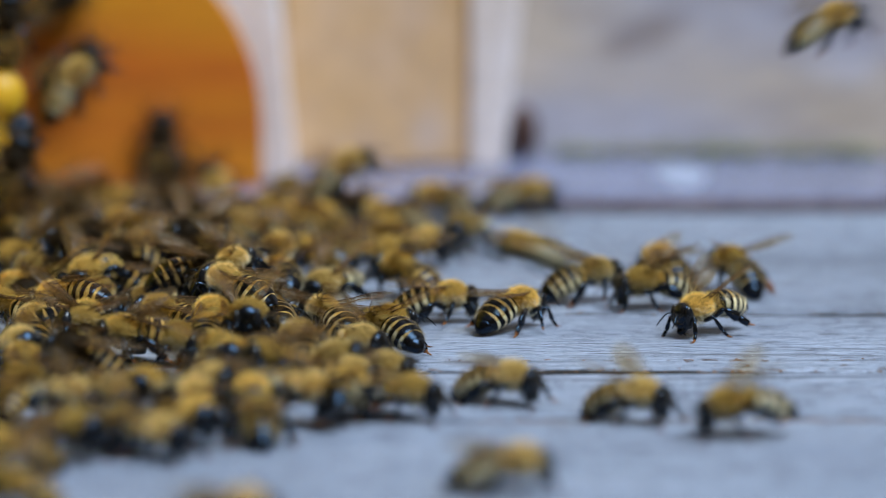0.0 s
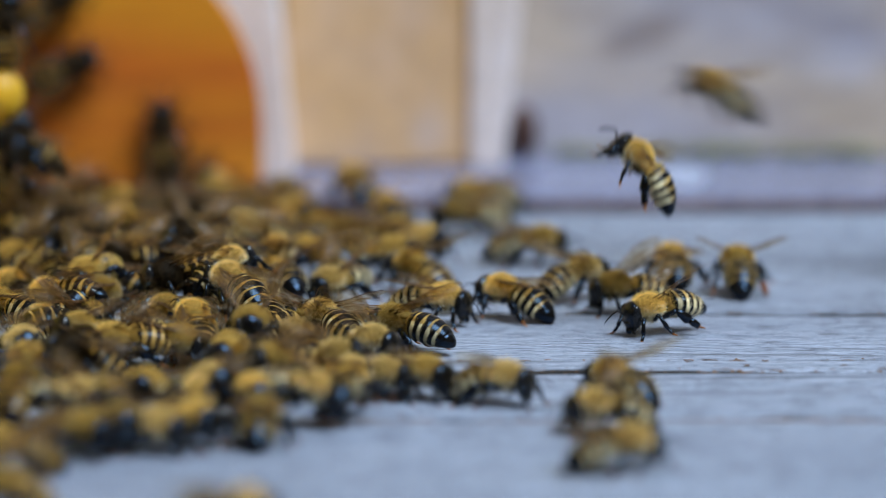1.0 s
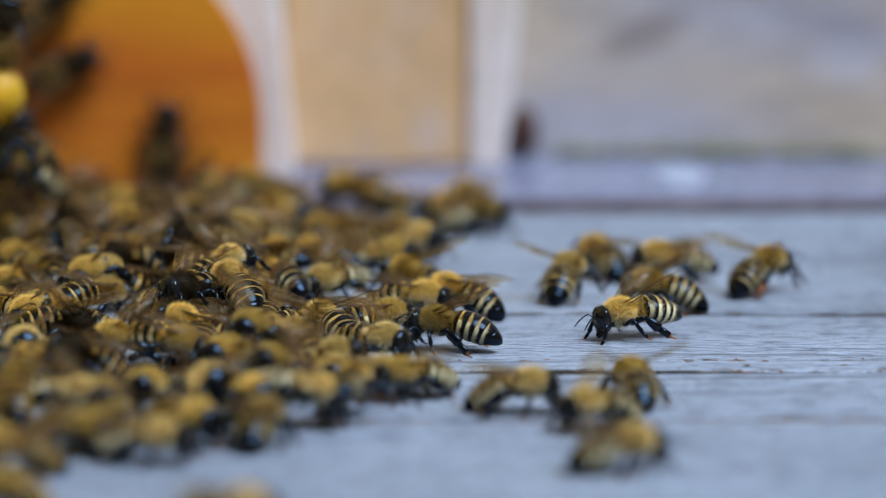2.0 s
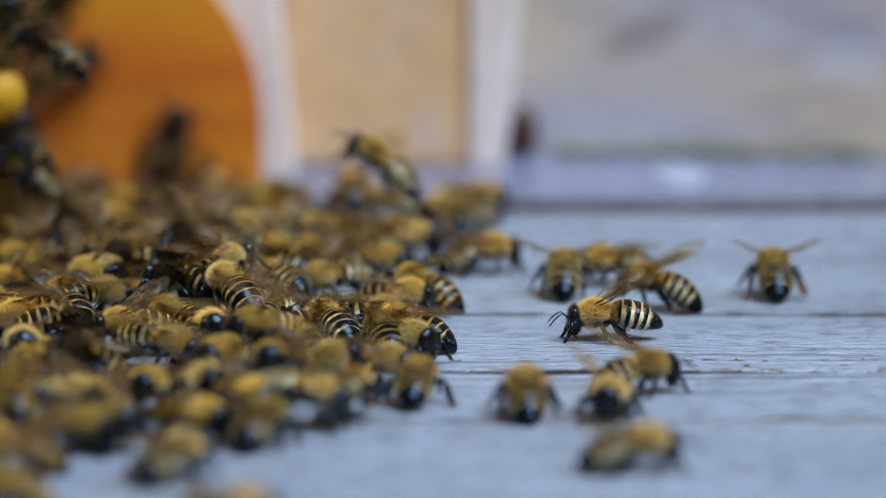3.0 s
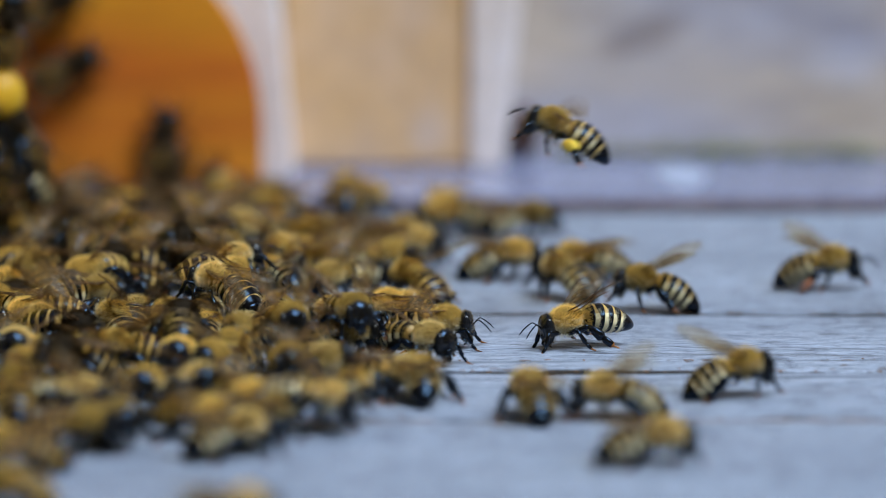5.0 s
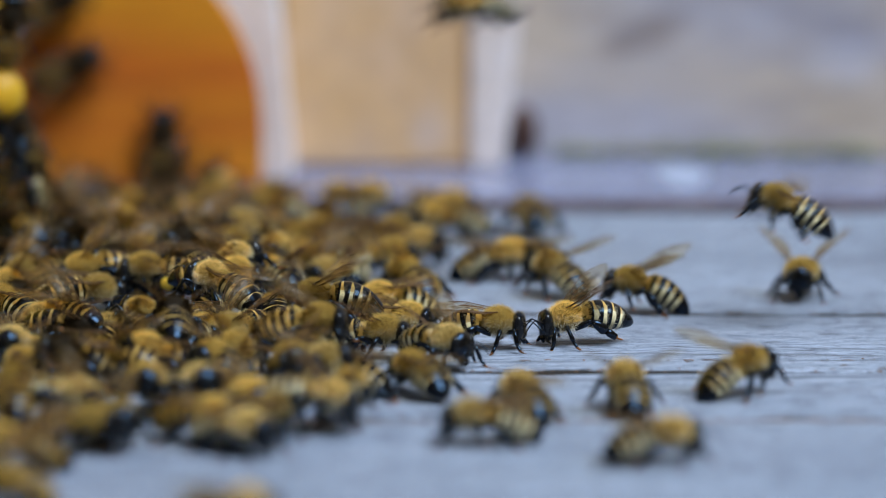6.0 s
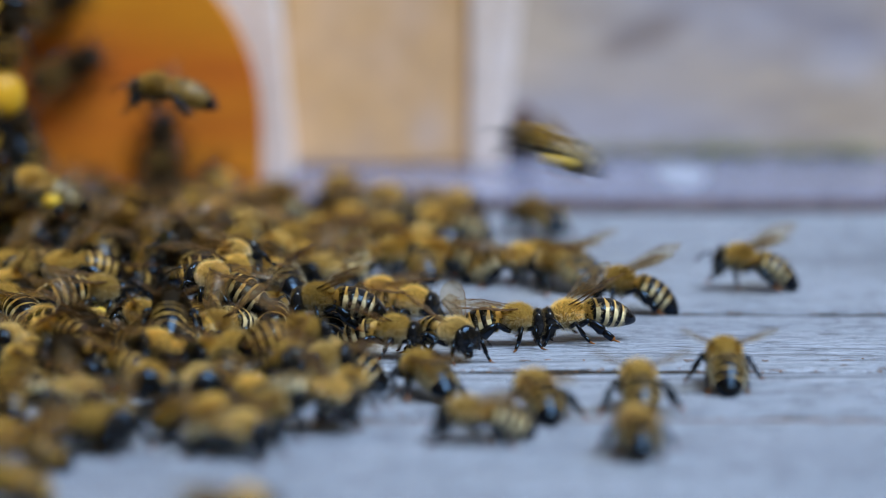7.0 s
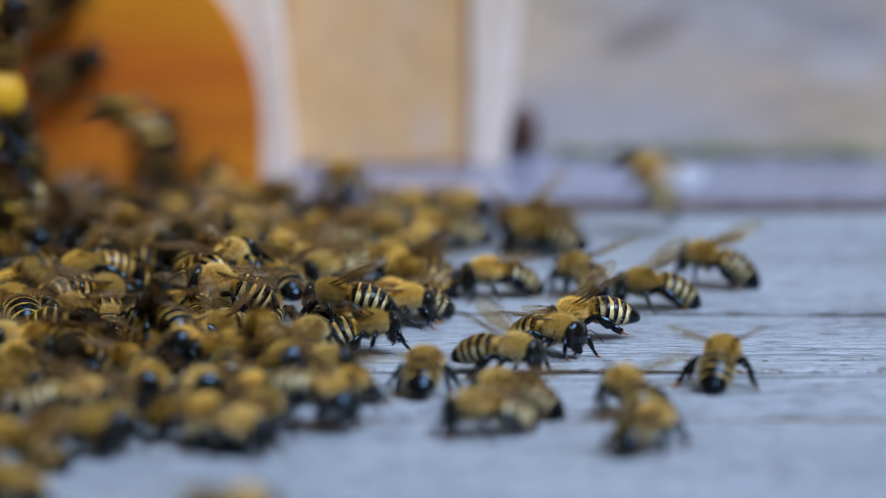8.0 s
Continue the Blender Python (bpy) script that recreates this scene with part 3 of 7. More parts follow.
for k in range(420):
    line = rng.choice((0.0186, -0.0239, -0.0239, -0.0239, -0.0165, -0.0546, 0.1062, 0.1062))
    x = rng.uniform(-0.08, 0.075)
    if line == -0.0546 and x > 0.02:
        continue
    y = line + rng.gauss(0, 0.0007)
    r = rng.uniform(0.00006, 0.00022)
    got = bmesh.ops.create_icosphere(bm, subdivisions=1, radius=1.0)["verts"]
    bmesh.ops.transform(bm, matrix=Matrix.Translation((x, y, 0.0001)) @ Matrix.Rotation(rng.uniform(0, 3), 4, "Z") @ Matrix.Diagonal((r * rng.uniform(1, 2.6), r, r * 0.6, 1)), verts=got)
for k in range(80):
    line = rng.choice((-0.0230, -0.0230, -0.0248, -0.0165, 0.0190, -0.0205, -0.0552))
    x, y = rng.uniform(-0.08, 0.085), line + rng.gauss(0, 0.0003)
    ln, r = rng.uniform(0.0004, 0.0024), rng.uniform(0.00004, 0.00010)
    turn = rng.gauss(0, 0.06)
    tube(bm, [(x, y, 0.0001), (x + ln * 0.5, y + turn * ln * 0.5 + r, 0.00015), (x + ln, y + turn * ln, 0.0001)], (r * 0.5, r, r * 0.4), [0, 0], 5)
tagged(part("wax_crumbs", bm, CRUMB, None, unit=1.0), "tiny orange wax crumbs lying along the cracks", "crumbs", kind="stuff")

# a bright glare on the ledge, painted as a pale flat disc
bm = bmesh.new()
ring = [bm.verts.new((0.0369 + math.cos(a) * 0.0040 * (1 + 0.15 * math.sin(3 * a)), 0.1265 + math.sin(a) * 0.0110, 0.00246)) for a in [i * math.pi / 12 for i in range(24)]]
low = [bm.verts.new((v.co.x, v.co.y, 0.0021)) for v in ring]
bm.faces.new(ring)
for i in range(24):
    bm.faces.new((ring[i], low[i], low[(i + 1) % 24], ring[(i + 1) % 24]))
tagged(part("paint_spot", bm, GLARE_PALE, None, unit=1.0, smooth=False), "pale blue painted glare on the grey ledge", "paint spot", kind="structure")

# supports and the ground far below
stand = tagged(new("hive_stand"), "plain grey wooden stand under the landing board", "stand", kind="structure")
for x in (-0.25, 0.25):
    solid("leg", (x - 0.02, -0.12, -0.45), (x + 0.02, -0.08, -0.0601), WOOD_GREY, stand, 0.002)
    solid("beam", (x - 0.02, -0.14, -0.060), (x + 0.02, 0.1468, -0.0181), WOOD_GREY, stand, 0.002)
    solid("leg", (x - 0.02, 0.1656, -0.45), (x + 0.02, 0.2056, -0.02), WOOD_GREY, stand, 0.002)
solid("ground", (-60, -60, -0.60), (60, 60, -0.45), SOIL, None, 0.0)
tagged(bpy.data.objects["ground"], "dim grassy ground below the hive", "ground", kind="structure")

# an unseen dark ring, added all round to block the low sky
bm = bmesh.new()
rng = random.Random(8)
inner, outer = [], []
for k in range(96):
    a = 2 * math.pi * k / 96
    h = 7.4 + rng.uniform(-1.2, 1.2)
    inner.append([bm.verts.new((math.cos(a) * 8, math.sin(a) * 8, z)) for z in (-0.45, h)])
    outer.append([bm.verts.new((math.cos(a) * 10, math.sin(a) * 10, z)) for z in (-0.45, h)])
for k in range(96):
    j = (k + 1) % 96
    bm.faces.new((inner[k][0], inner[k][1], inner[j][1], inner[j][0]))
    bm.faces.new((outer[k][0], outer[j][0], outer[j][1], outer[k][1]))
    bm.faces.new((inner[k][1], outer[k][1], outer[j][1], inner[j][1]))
tagged(part("backdrop", bm, SKY_BLOCK, None, unit=1.0, smooth=False), "tall unseen dark green ring blocking the low sky", "hedge", kind="structure")


# ---- the bees: where they go ----
FOLDED, SPLAYED, RAISED = (14, 3, 8), (40, 24, 18), (28, 28, 16)
spare = [True] * len(BEES)


def take_bee(kind, wings, doing, droop=0):
    b = BEES[kind] if spare[kind] else copy_thing(BEES[kind], Matrix.Identity(4))
    spare[kind] = False
    set_wings(b, *wings)
    set_abdomen(b, droop)
    return tagged(b, LABELS[kind] + ", " + doing, "honeybee", "honeybee swarm")


def steady(rows):
    """Rows (t, mm x, mm y, mm z, heading, nose-up, lean) as poses, with rows put in wherever a turn is wide."""
    full = [rows[0]]
    for r in rows[1:]:
        p = full[-1]
        turn = (r[4] - p[4] + 180) % 360 - 180
        r = (*r[:4], p[4] + turn, *r[5:])
        n = max(1, math.ceil(max(abs(turn), abs(r[5] - p[5])) / 60))
        full += [tuple(a + (b - a) * k / n for a, b in zip(p, r)) for k in range(1, n + 1)]
    mid = 3.6 * MM
    return [(t, pose(x * MM, y * MM, z * MM + mid, lean, -up, head) @ Matrix.Translation((0, 0, -mid))) for t, x, y, z, head, up, lean in full]


def on_wall(rows):
    """Rows (t, mm x, mm y, mm z, turn) of a bee that clings to a wall facing the lens."""
    return [(t, pose(x * MM, y * MM, z * MM, 90, 0, 0) @ pose(0, 0, 0, 0, 0, a)) for t, x, y, z, a in rows]


def on_side(rows):
    """The same on a wall that faces +x; the turn is counted from straight up."""
    return [(t, pose(x * MM, y * MM, z * MM, 0, -90, 0) @ pose(0, 0, 0, 180, 0, 0) @ pose(0, 0, 0, 0, 0, a)) for t, x, y, z, a in rows]


def between(rows, t):
    for p, r in zip(rows, rows[1:]):
        if t <= r[0]:
            f = (t - p[0]) / (r[0] - p[0])
            f = f * f * (3 - 2 * f)
            return [a + (b - a) * f for a, b in zip(p, r)]
    return list(rows[-1])


def stride(bee, rows):
    """Legs step in two sets of three while the bee walks."""
    steps, way, last = [], 0.0, None
    for k in range(81):
        t = k / 10
        x, y, z = between(rows, t)[1:4]
        h = between(rows, t)[4]
        moved = math.dist((x, y), last[:2]) + abs(h - last[2]) * 0.03 if last else 0.0
        air = z > 3
        way += 0 if air else min(moved, 2.2)
        last = (x, y, h)
        steps.append((t, way, moved > 0.15 and not air))
    for leg in bee.children:
        if "_leg" not in leg.name:
            continue
        s = 1 if leg.location.y > 0 else -1
        first = (s > 0) == ("middle" not in leg.name)
        root = Matrix.Translation(leg.location)
        keys, idle = [], False
        for t, w, going in steps:
            ang = w / 4.6 * 2 * math.pi + (0 if first else math.pi)
            if going or not keys or t == 8.0 or not idle:
                swing, lift = 17 * math.sin(ang), max(0.0, math.cos(ang)) * 9
                keys.append((t, root @ pose(0, 0, 0, s * lift, 0, swing)))
            idle = not going
        walk(leg, keys)


def flap(bee, spans, rest):
    """Wings beat through the given spans of time and lie at rest outside them."""
    for wing in bee.children:
        if "wing" not in wing.name:
            continue
        s = 1 if wing.location.y > 0 else -1
        back = 1.0 if "fore" in wing.name else 0.85
        root = Matrix.Translation(wing.location)

        def held(spread, lift, tilt):
            return root @ pose(0, 0, 0, s * tilt, lift, -s * spread * back)
        keys = []
        for a, b in spans:
            if a > 0:
                if not keys:
                    keys.append((0.0, held(*rest)))
                if a - 0.07 > keys[-1][0]:
                    keys.append((a - 0.067, held(*rest)))
            for k in range(round(a * 30), round(b * 30) + 1):
                keys.append((k / 30, held(78, *((4, 6), (44, 14), (-38, 2))[k % 3])))
            if b < 7.9:
                keys.append((b + 0.067, held(*rest)))
        if keys[-1][0] < 8.0:
            keys.append((8.0, held(*rest) if spans[-1][1] < 7.9 else keys[-1][1]))
        walk(wing, keys)


bee_1 = take_bee(0, RAISED, "walking", -4)
bee_2 = take_bee(0, RAISED, "walking", 8)
bee_3 = take_bee(0, SPLAYED, "walking", 6)
bee_4 = take_bee(0, FOLDED, "walking", 4)
bee_5 = take_bee(1, SPLAYED, "walking", 4)
bee_6 = take_bee(0, FOLDED, "walking", 8)
bee_7 = take_bee(1, FOLDED, "walking", 8)
bee_8 = take_bee(1, SPLAYED, "walking", 8)
bee_9 = take_bee(1, FOLDED, "walking", 0)
bee_10 = take_bee(0, SPLAYED, "walking", 8)
bee_11 = take_bee(0, FOLDED, "walking", 4)
bee_12 = take_bee(2, RAISED, "walking", 8)
bee_13 = take_bee(1, RAISED, "walking", -2)
bee_14 = take_bee(0, SPLAYED, "walking", 4)
bee_15 = take_bee(1, RAISED, "walking", -4)
bee_16 = take_bee(0, FOLDED, "walking", 0)
bee_17 = take_bee(0, FOLDED, "walking", 0)
bee_18 = take_bee(1, FOLDED, "walking", 8)
bee_19 = take_bee(1, FOLDED, "walking", 4)
bee_20 = take_bee(1, FOLDED, "walking", -4)
bee_21 = take_bee(0, FOLDED, "walking", 0)
bee_22 = take_bee(0, FOLDED, "in a crowd", 0)
bee_23 = take_bee(2, FOLDED, "in a crowd", 0)
bee_24 = take_bee(0, FOLDED, "in a crowd", 8)
bee_25 = take_bee(0, FOLDED, "in a crowd", 4)
bee_26 = take_bee(1, FOLDED, "walking", -4)
bee_27 = take_bee(1, FOLDED, "walking", 0)
bee_28 = take_bee(2, RAISED, "in a crowd", -4)
bee_29 = take_bee(2, RAISED, "in a crowd", 8)
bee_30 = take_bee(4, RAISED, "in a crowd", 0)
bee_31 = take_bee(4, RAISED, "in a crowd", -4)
bee_32 = take_bee(1, FOLDED, "in a crowd", -4)
bee_33 = take_bee(0, RAISED, "in a crowd", 4)
bee_34 = take_bee(2, FOLDED, "in a crowd", 4)
bee_35 = take_bee(0, FOLDED, "in a crowd", -4)
bee_36 = take_bee(1, FOLDED, "in a crowd", 4)
bee_37 = take_bee(2, FOLDED, "in a crowd", 0)
bee_38 = take_bee(0, RAISED, "in a crowd", 0)
bee_39 = take_bee(4, RAISED, "in a crowd", -4)
bee_40 = take_bee(1, FOLDED, "in a crowd", 0)
bee_41 = take_bee(2, RAISED, "in a crowd", 0)
bee_42 = take_bee(0, RAISED, "in a crowd", -4)
bee_43 = take_bee(0, FOLDED, "in a crowd", 0)
bee_44 = take_bee(4, RAISED, "in a crowd", 8)
bee_45 = take_bee(1, RAISED, "in a crowd", 0)
bee_46 = take_bee(2, FOLDED, "in a crowd", 0)
bee_47 = take_bee(0, FOLDED, "in a crowd", -4)
bee_48 = take_bee(1, RAISED, "in a crowd", 8)
bee_49 = take_bee(0, RAISED, "in a crowd", 4)
bee_50 = take_bee(1, SPLAYED, "in a crowd", 0)
bee_51 = take_bee(2, FOLDED, "in a crowd", 8)
bee_52 = take_bee(4, FOLDED, "in a crowd", 8)
bee_53 = take_bee(2, RAISED, "in a crowd", -4)
bee_54 = take_bee(2, FOLDED, "in a crowd", 4)
bee_55 = take_bee(2, FOLDED, "in a crowd", -4)
bee_56 = take_bee(2, SPLAYED, "in a crowd", 0)
bee_57 = take_bee(2, FOLDED, "in a crowd", 8)
bee_58 = take_bee(1, RAISED, "in a crowd", 0)
bee_59 = take_bee(1, FOLDED, "in a crowd", 0)
bee_60 = take_bee(0, FOLDED, "in a crowd", 0)
bee_61 = take_bee(1, SPLAYED, "in a crowd", -4)
bee_62 = take_bee(2, FOLDED, "in a crowd", 0)
bee_63 = take_bee(1, RAISED, "in a crowd", -4)
bee_64 = take_bee(2, FOLDED, "in a crowd", 8)
bee_65 = take_bee(2, FOLDED, "in a crowd", 0)
bee_66 = take_bee(1, RAISED, "in a crowd", 8)
bee_67 = take_bee(2, SPLAYED, "in a crowd", 8)
bee_68 = take_bee(2, FOLDED, "in a crowd", -4)
bee_69 = take_bee(4, FOLDED, "in a crowd", 0)
bee_70 = take_bee(2, FOLDED, "in a crowd", -4)
bee_71 = take_bee(4, RAISED, "in a crowd", 8)
bee_72 = take_bee(1, FOLDED, "in a crowd", 0)
bee_73 = take_bee(1, RAISED, "in a crowd", 8)
bee_74 = take_bee(2, FOLDED, "in a crowd", 4)
bee_75 = take_bee(1, FOLDED, "in a crowd", 8)
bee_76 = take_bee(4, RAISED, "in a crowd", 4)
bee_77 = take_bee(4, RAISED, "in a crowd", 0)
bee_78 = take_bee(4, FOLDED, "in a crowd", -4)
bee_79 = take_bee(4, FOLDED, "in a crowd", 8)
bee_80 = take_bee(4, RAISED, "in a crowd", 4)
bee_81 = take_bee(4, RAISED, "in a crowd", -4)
bee_82 = take_bee(2, FOLDED, "in a crowd", -4)
bee_83 = take_bee(1, SPLAYED, "in a crowd", 8)
bee_84 = take_bee(1, FOLDED, "in a crowd", 0)
bee_85 = take_bee(0, FOLDED, "in a crowd", 0)
bee_86 = take_bee(1, RAISED, "in a crowd", 0)
bee_87 = take_bee(4, FOLDED, "in a crowd", 0)
bee_88 = take_bee(1, RAISED, "in a crowd", -4)
bee_89 = take_bee(0, RAISED, "in a crowd", 4)
bee_90 = take_bee(4, FOLDED, "in a crowd", -4)
bee_91 = take_bee(2, FOLDED, "in a crowd", 4)
bee_92 = take_bee(2, RAISED, "in a crowd", 0)
bee_93 = take_bee(1, RAISED, "in a crowd", 8)
bee_94 = take_bee(1, FOLDED, "in a crowd", 0)
bee_95 = take_bee(1, RAISED, "in a crowd", -4)
bee_96 = take_bee(4, FOLDED, "in a crowd", 0)
bee_97 = take_bee(2, FOLDED, "in a crowd", 4)
bee_98 = take_bee(0, SPLAYED, "in a crowd", 0)
bee_99 = take_bee(1, FOLDED, "in a crowd", 8)
bee_100 = take_bee(0, FOLDED, "in a crowd", -4)
bee_101 = take_bee(1, FOLDED, "in a crowd", 0)
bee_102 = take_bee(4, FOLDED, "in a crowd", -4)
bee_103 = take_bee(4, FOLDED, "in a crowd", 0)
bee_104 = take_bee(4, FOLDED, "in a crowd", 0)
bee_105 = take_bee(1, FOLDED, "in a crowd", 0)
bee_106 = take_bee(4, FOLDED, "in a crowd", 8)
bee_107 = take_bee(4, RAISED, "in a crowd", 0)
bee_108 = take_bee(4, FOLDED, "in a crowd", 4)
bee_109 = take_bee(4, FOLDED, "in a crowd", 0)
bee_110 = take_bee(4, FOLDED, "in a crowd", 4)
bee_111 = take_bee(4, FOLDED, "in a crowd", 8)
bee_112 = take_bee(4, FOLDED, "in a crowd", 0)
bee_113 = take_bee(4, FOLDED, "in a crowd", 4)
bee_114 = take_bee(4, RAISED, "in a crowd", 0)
bee_115 = take_bee(2, FOLDED, "in a crowd", -4)
bee_116 = take_bee(1, FOLDED, "in a crowd", 8)
bee_117 = take_bee(4, RAISED, "in a crowd", 0)
bee_118 = take_bee(2, RAISED, "in a crowd", -4)
bee_119 = take_bee(4, FOLDED, "in a crowd", 4)
bee_120 = take_bee(0, RAISED, "in a crowd", 0)
bee_121 = take_bee(4, FOLDED, "in a crowd", -4)
bee_122 = take_bee(1, FOLDED, "in a crowd", -4)
bee_123 = take_bee(1, RAISED, "in a crowd", 0)
bee_124 = take_bee(0, FOLDED, "in flight")
bee_125 = take_bee(0, FOLDED, "in flight")
bee_126 = take_bee(0, FOLDED, "landing")
bee_127 = take_bee(0, FOLDED, "landing")
bee_128 = take_bee(0, FOLDED, "landing")
bee_129 = take_bee(0, FOLDED, "in flight")
bee_130 = take_bee(0, FOLDED, "in flight")
bee_131 = take_bee(0, FOLDED, "landing")
bee_132 = take_bee(0, FOLDED, "in flight")
bee_133 = take_bee(3, FOLDED, "in flight")
bee_134 = take_bee(0, FOLDED, "in flight")
bee_135 = take_bee(0, FOLDED, "landing")
bee_136 = take_bee(0, FOLDED, "in flight")
bee_137 = take_bee(2, FOLDED, "landing")
bee_138 = take_bee(0, FOLDED, "landing")
bee_139 = take_bee(3, FOLDED, "landing")
bee_140 = take_bee(0, FOLDED, "landing")
bee_141 = take_bee(0, FOLDED, "landing")
bee_142 = take_bee(2, FOLDED, "in flight")
bee_143 = take_bee(0, FOLDED, "landing")
bee_144 = take_bee(0, FOLDED, "landing")
bee_145 = take_bee(3, FOLDED, "in flight")
bee_146 = take_bee(2, FOLDED, "in flight")
bee_147 = take_bee(3, FOLDED, "in flight")
bee_148 = take_bee(0, FOLDED, "in flight")
bee_149 = take_bee(0, FOLDED, "landing")
bee_150 = take_bee(2, FOLDED, "in flight")
bee_151 = take_bee(0, FOLDED, "in flight")
bee_152 = take_bee(0, FOLDED, "landing")
bee_153 = take_bee(4, FOLDED, "landing")
bee_154 = take_bee(4, FOLDED, "in flight")
bee_155 = take_bee(0, FOLDED, "landing")
bee_156 = take_bee(1, FOLDED, "in flight")
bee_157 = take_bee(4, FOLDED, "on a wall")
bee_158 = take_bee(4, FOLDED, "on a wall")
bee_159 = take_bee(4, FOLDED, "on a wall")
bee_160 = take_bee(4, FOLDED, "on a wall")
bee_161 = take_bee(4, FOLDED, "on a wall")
bee_162 = take_bee(0, FOLDED, "on a wall")
bee_163 = take_bee(4, FOLDED, "on a wall")
bee_164 = take_bee(4, FOLDED, "on a wall")
bee_165 = take_bee(2, FOLDED, "on a wall")
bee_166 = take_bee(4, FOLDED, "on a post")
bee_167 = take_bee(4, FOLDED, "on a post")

# one bee trails a foot smeared with rusty pollen
for leg in bee_3.children:
    if leg.name.startswith("hind_leg") and leg.location.y < 0:
        bm = bmesh.new()
        tube(bm, ((-3.0, -2.2, -0.5), (-3.4, -2.35, -0.85), (-4.2, -2.6, -1.5), (-4.75, -2.75, -1.95)), (0.25, 0.56, 0.52, 0.2), [0, 0, 0], 10)
        part("pollen_load", bm, RUSTY_POLLEN, leg, "rusty orange pollen on the foot")


def motions():
    """Everything that moves: millimetres and degrees."""
    def crawler(bee, rows, stepping=False):
        walk(bee, steady(rows))
        if stepping:
            stride(bee, rows)

    def flier(bee, spans, rows):
        walk(bee, steady(rows))
        flap(bee, spans, FOLDED)

    crawler(bee_1, [(0, 35.7, 2.8, 0.4, 222, -6, 0), (0.2, 34.0, 2.8, 0.4, 218, -6, 0), (0.5, 30.1, 2.8, 0.4, 214, -6, 0), (1, 29.5, 2.8, 0.4, 212, -6, 0), (1.5, 28.4, -0.6, 0.4, 214, -6, 0), (1.7, 27.5, -0.6, 0.4, 212, -6, 0), (2.8, 22.6, -1.9, 0.1, 186, -2, 0), (3, 22.6, -1.9, 0.1, 184, -2, 0), (3.5, 22.3, -4.4, 0.1, 183, -2, 0), (4, 19.8, -8.6, 0.4, 192, -6, 0), (4.5, 18.8, -7.8, 0.4, 197, -6, 0), (4.7, 18.7, -7.8, 0.4, 197, -6, 0), (5.8, 18.6, -5.7, 0.4, 195, -6, 0), (6.5, 18.8, -3.6, 0.4, 193, -6, 0), (7.5, 19.2, -2.8, 0.4, 193, -6, 0), (8, 19.6, -1.9, 0.4, 192, -6, 0)], True)
    crawler(bee_2, [(0, 29.5, 22.7, 0.3, 197, -4, 0), (0.5, 27.8, 19.9, 0.3, 195, -4, 0), (1, 25.9, 19.0, 0.3, 190, -4, 0), (1.5, 30.0, 21.3, 0.0, 185, 0, 0), (1.7, 30.5, 20.4, 0.0, 180, 0, 0), (2.8, 30.0, 21.7, 0.4, 172, 6, 0), (3, 30.0, 21.7, 0.4, 170, 6, 0), (3.5, 31.6, 22.7, 0.4, 166, 6, 0), (4, 33.1, 21.3, 0.4, 166, 6, 0), (4.5, 30.6, 22.7, 0.4, 172, 6, 0), (4.7, 29.9, 20.4, 0.4, 172, 6, 0), (5.8, 29.0, 20.4, 0.4, 172, 6, 0), (6, 28.0, 19.0, 0.4, 172, 6, 0), (6.5, 26.2, 18.2, 0.4, 170, 6, 0), (7, 26.5, 19.0, 0.4, 172, 6, 0), (7.5, 31.4, 21.3, 0.3, 186, 4, 0), (8, 29.5, 22.7, 0.0, 188, 0, 0)], True)
    crawler(bee_3, [(0, 41.1, 34.1, 0.4, 115, 6, 0), (0.3, 41.7, 34.1, 0.4, 100, 6, 0), (0.5, 42.2, 32.7, 0.4, 88, 6, 0), (1, 41.1, 34.1, 0.4, 92, 6, 0), (1.5, 42.4, 32.7, 0.4, 50, 6, 0), (1.7, 42.9, 34.1, 0.4, 48, 6, 0), (2.8, 45.8, 34.1, 0.4, 80, 6, 0), (3, 45.9, 31.8, 0.4, 92, 6, 0), (3.5, 47.2, 34.1, 0.4, 45, 6, 0), (3.8, 48.5, 36.5, 0.4, 25, 6, 0), (4, 51.0, 38.4, 0.4, 18, 6, 0), (4.5, 52.7, 38.4, 0.3, 12, 4, 0), (4.7, 52.4, 38.4, 0.3, 12, 4, 0), (5.8, 51.7, 37.4, 0.0, 300, 0, 0), (6, 49.8, 31.8, 0.3, 262, -4, 0), (6.2, 49.3, 36.5, 0.0, 215, 0, 0), (6.5, 47.5, 38.8, 0.3, 172, 4, 0), (7, 43.9, 37.9, 0.4, 172, 6, 0), (7.5, 39.8, 38.8, 0.4, 170, 6, 0), (8, 38.8, 40.2, 0.4, 165, 6, 0)], True)
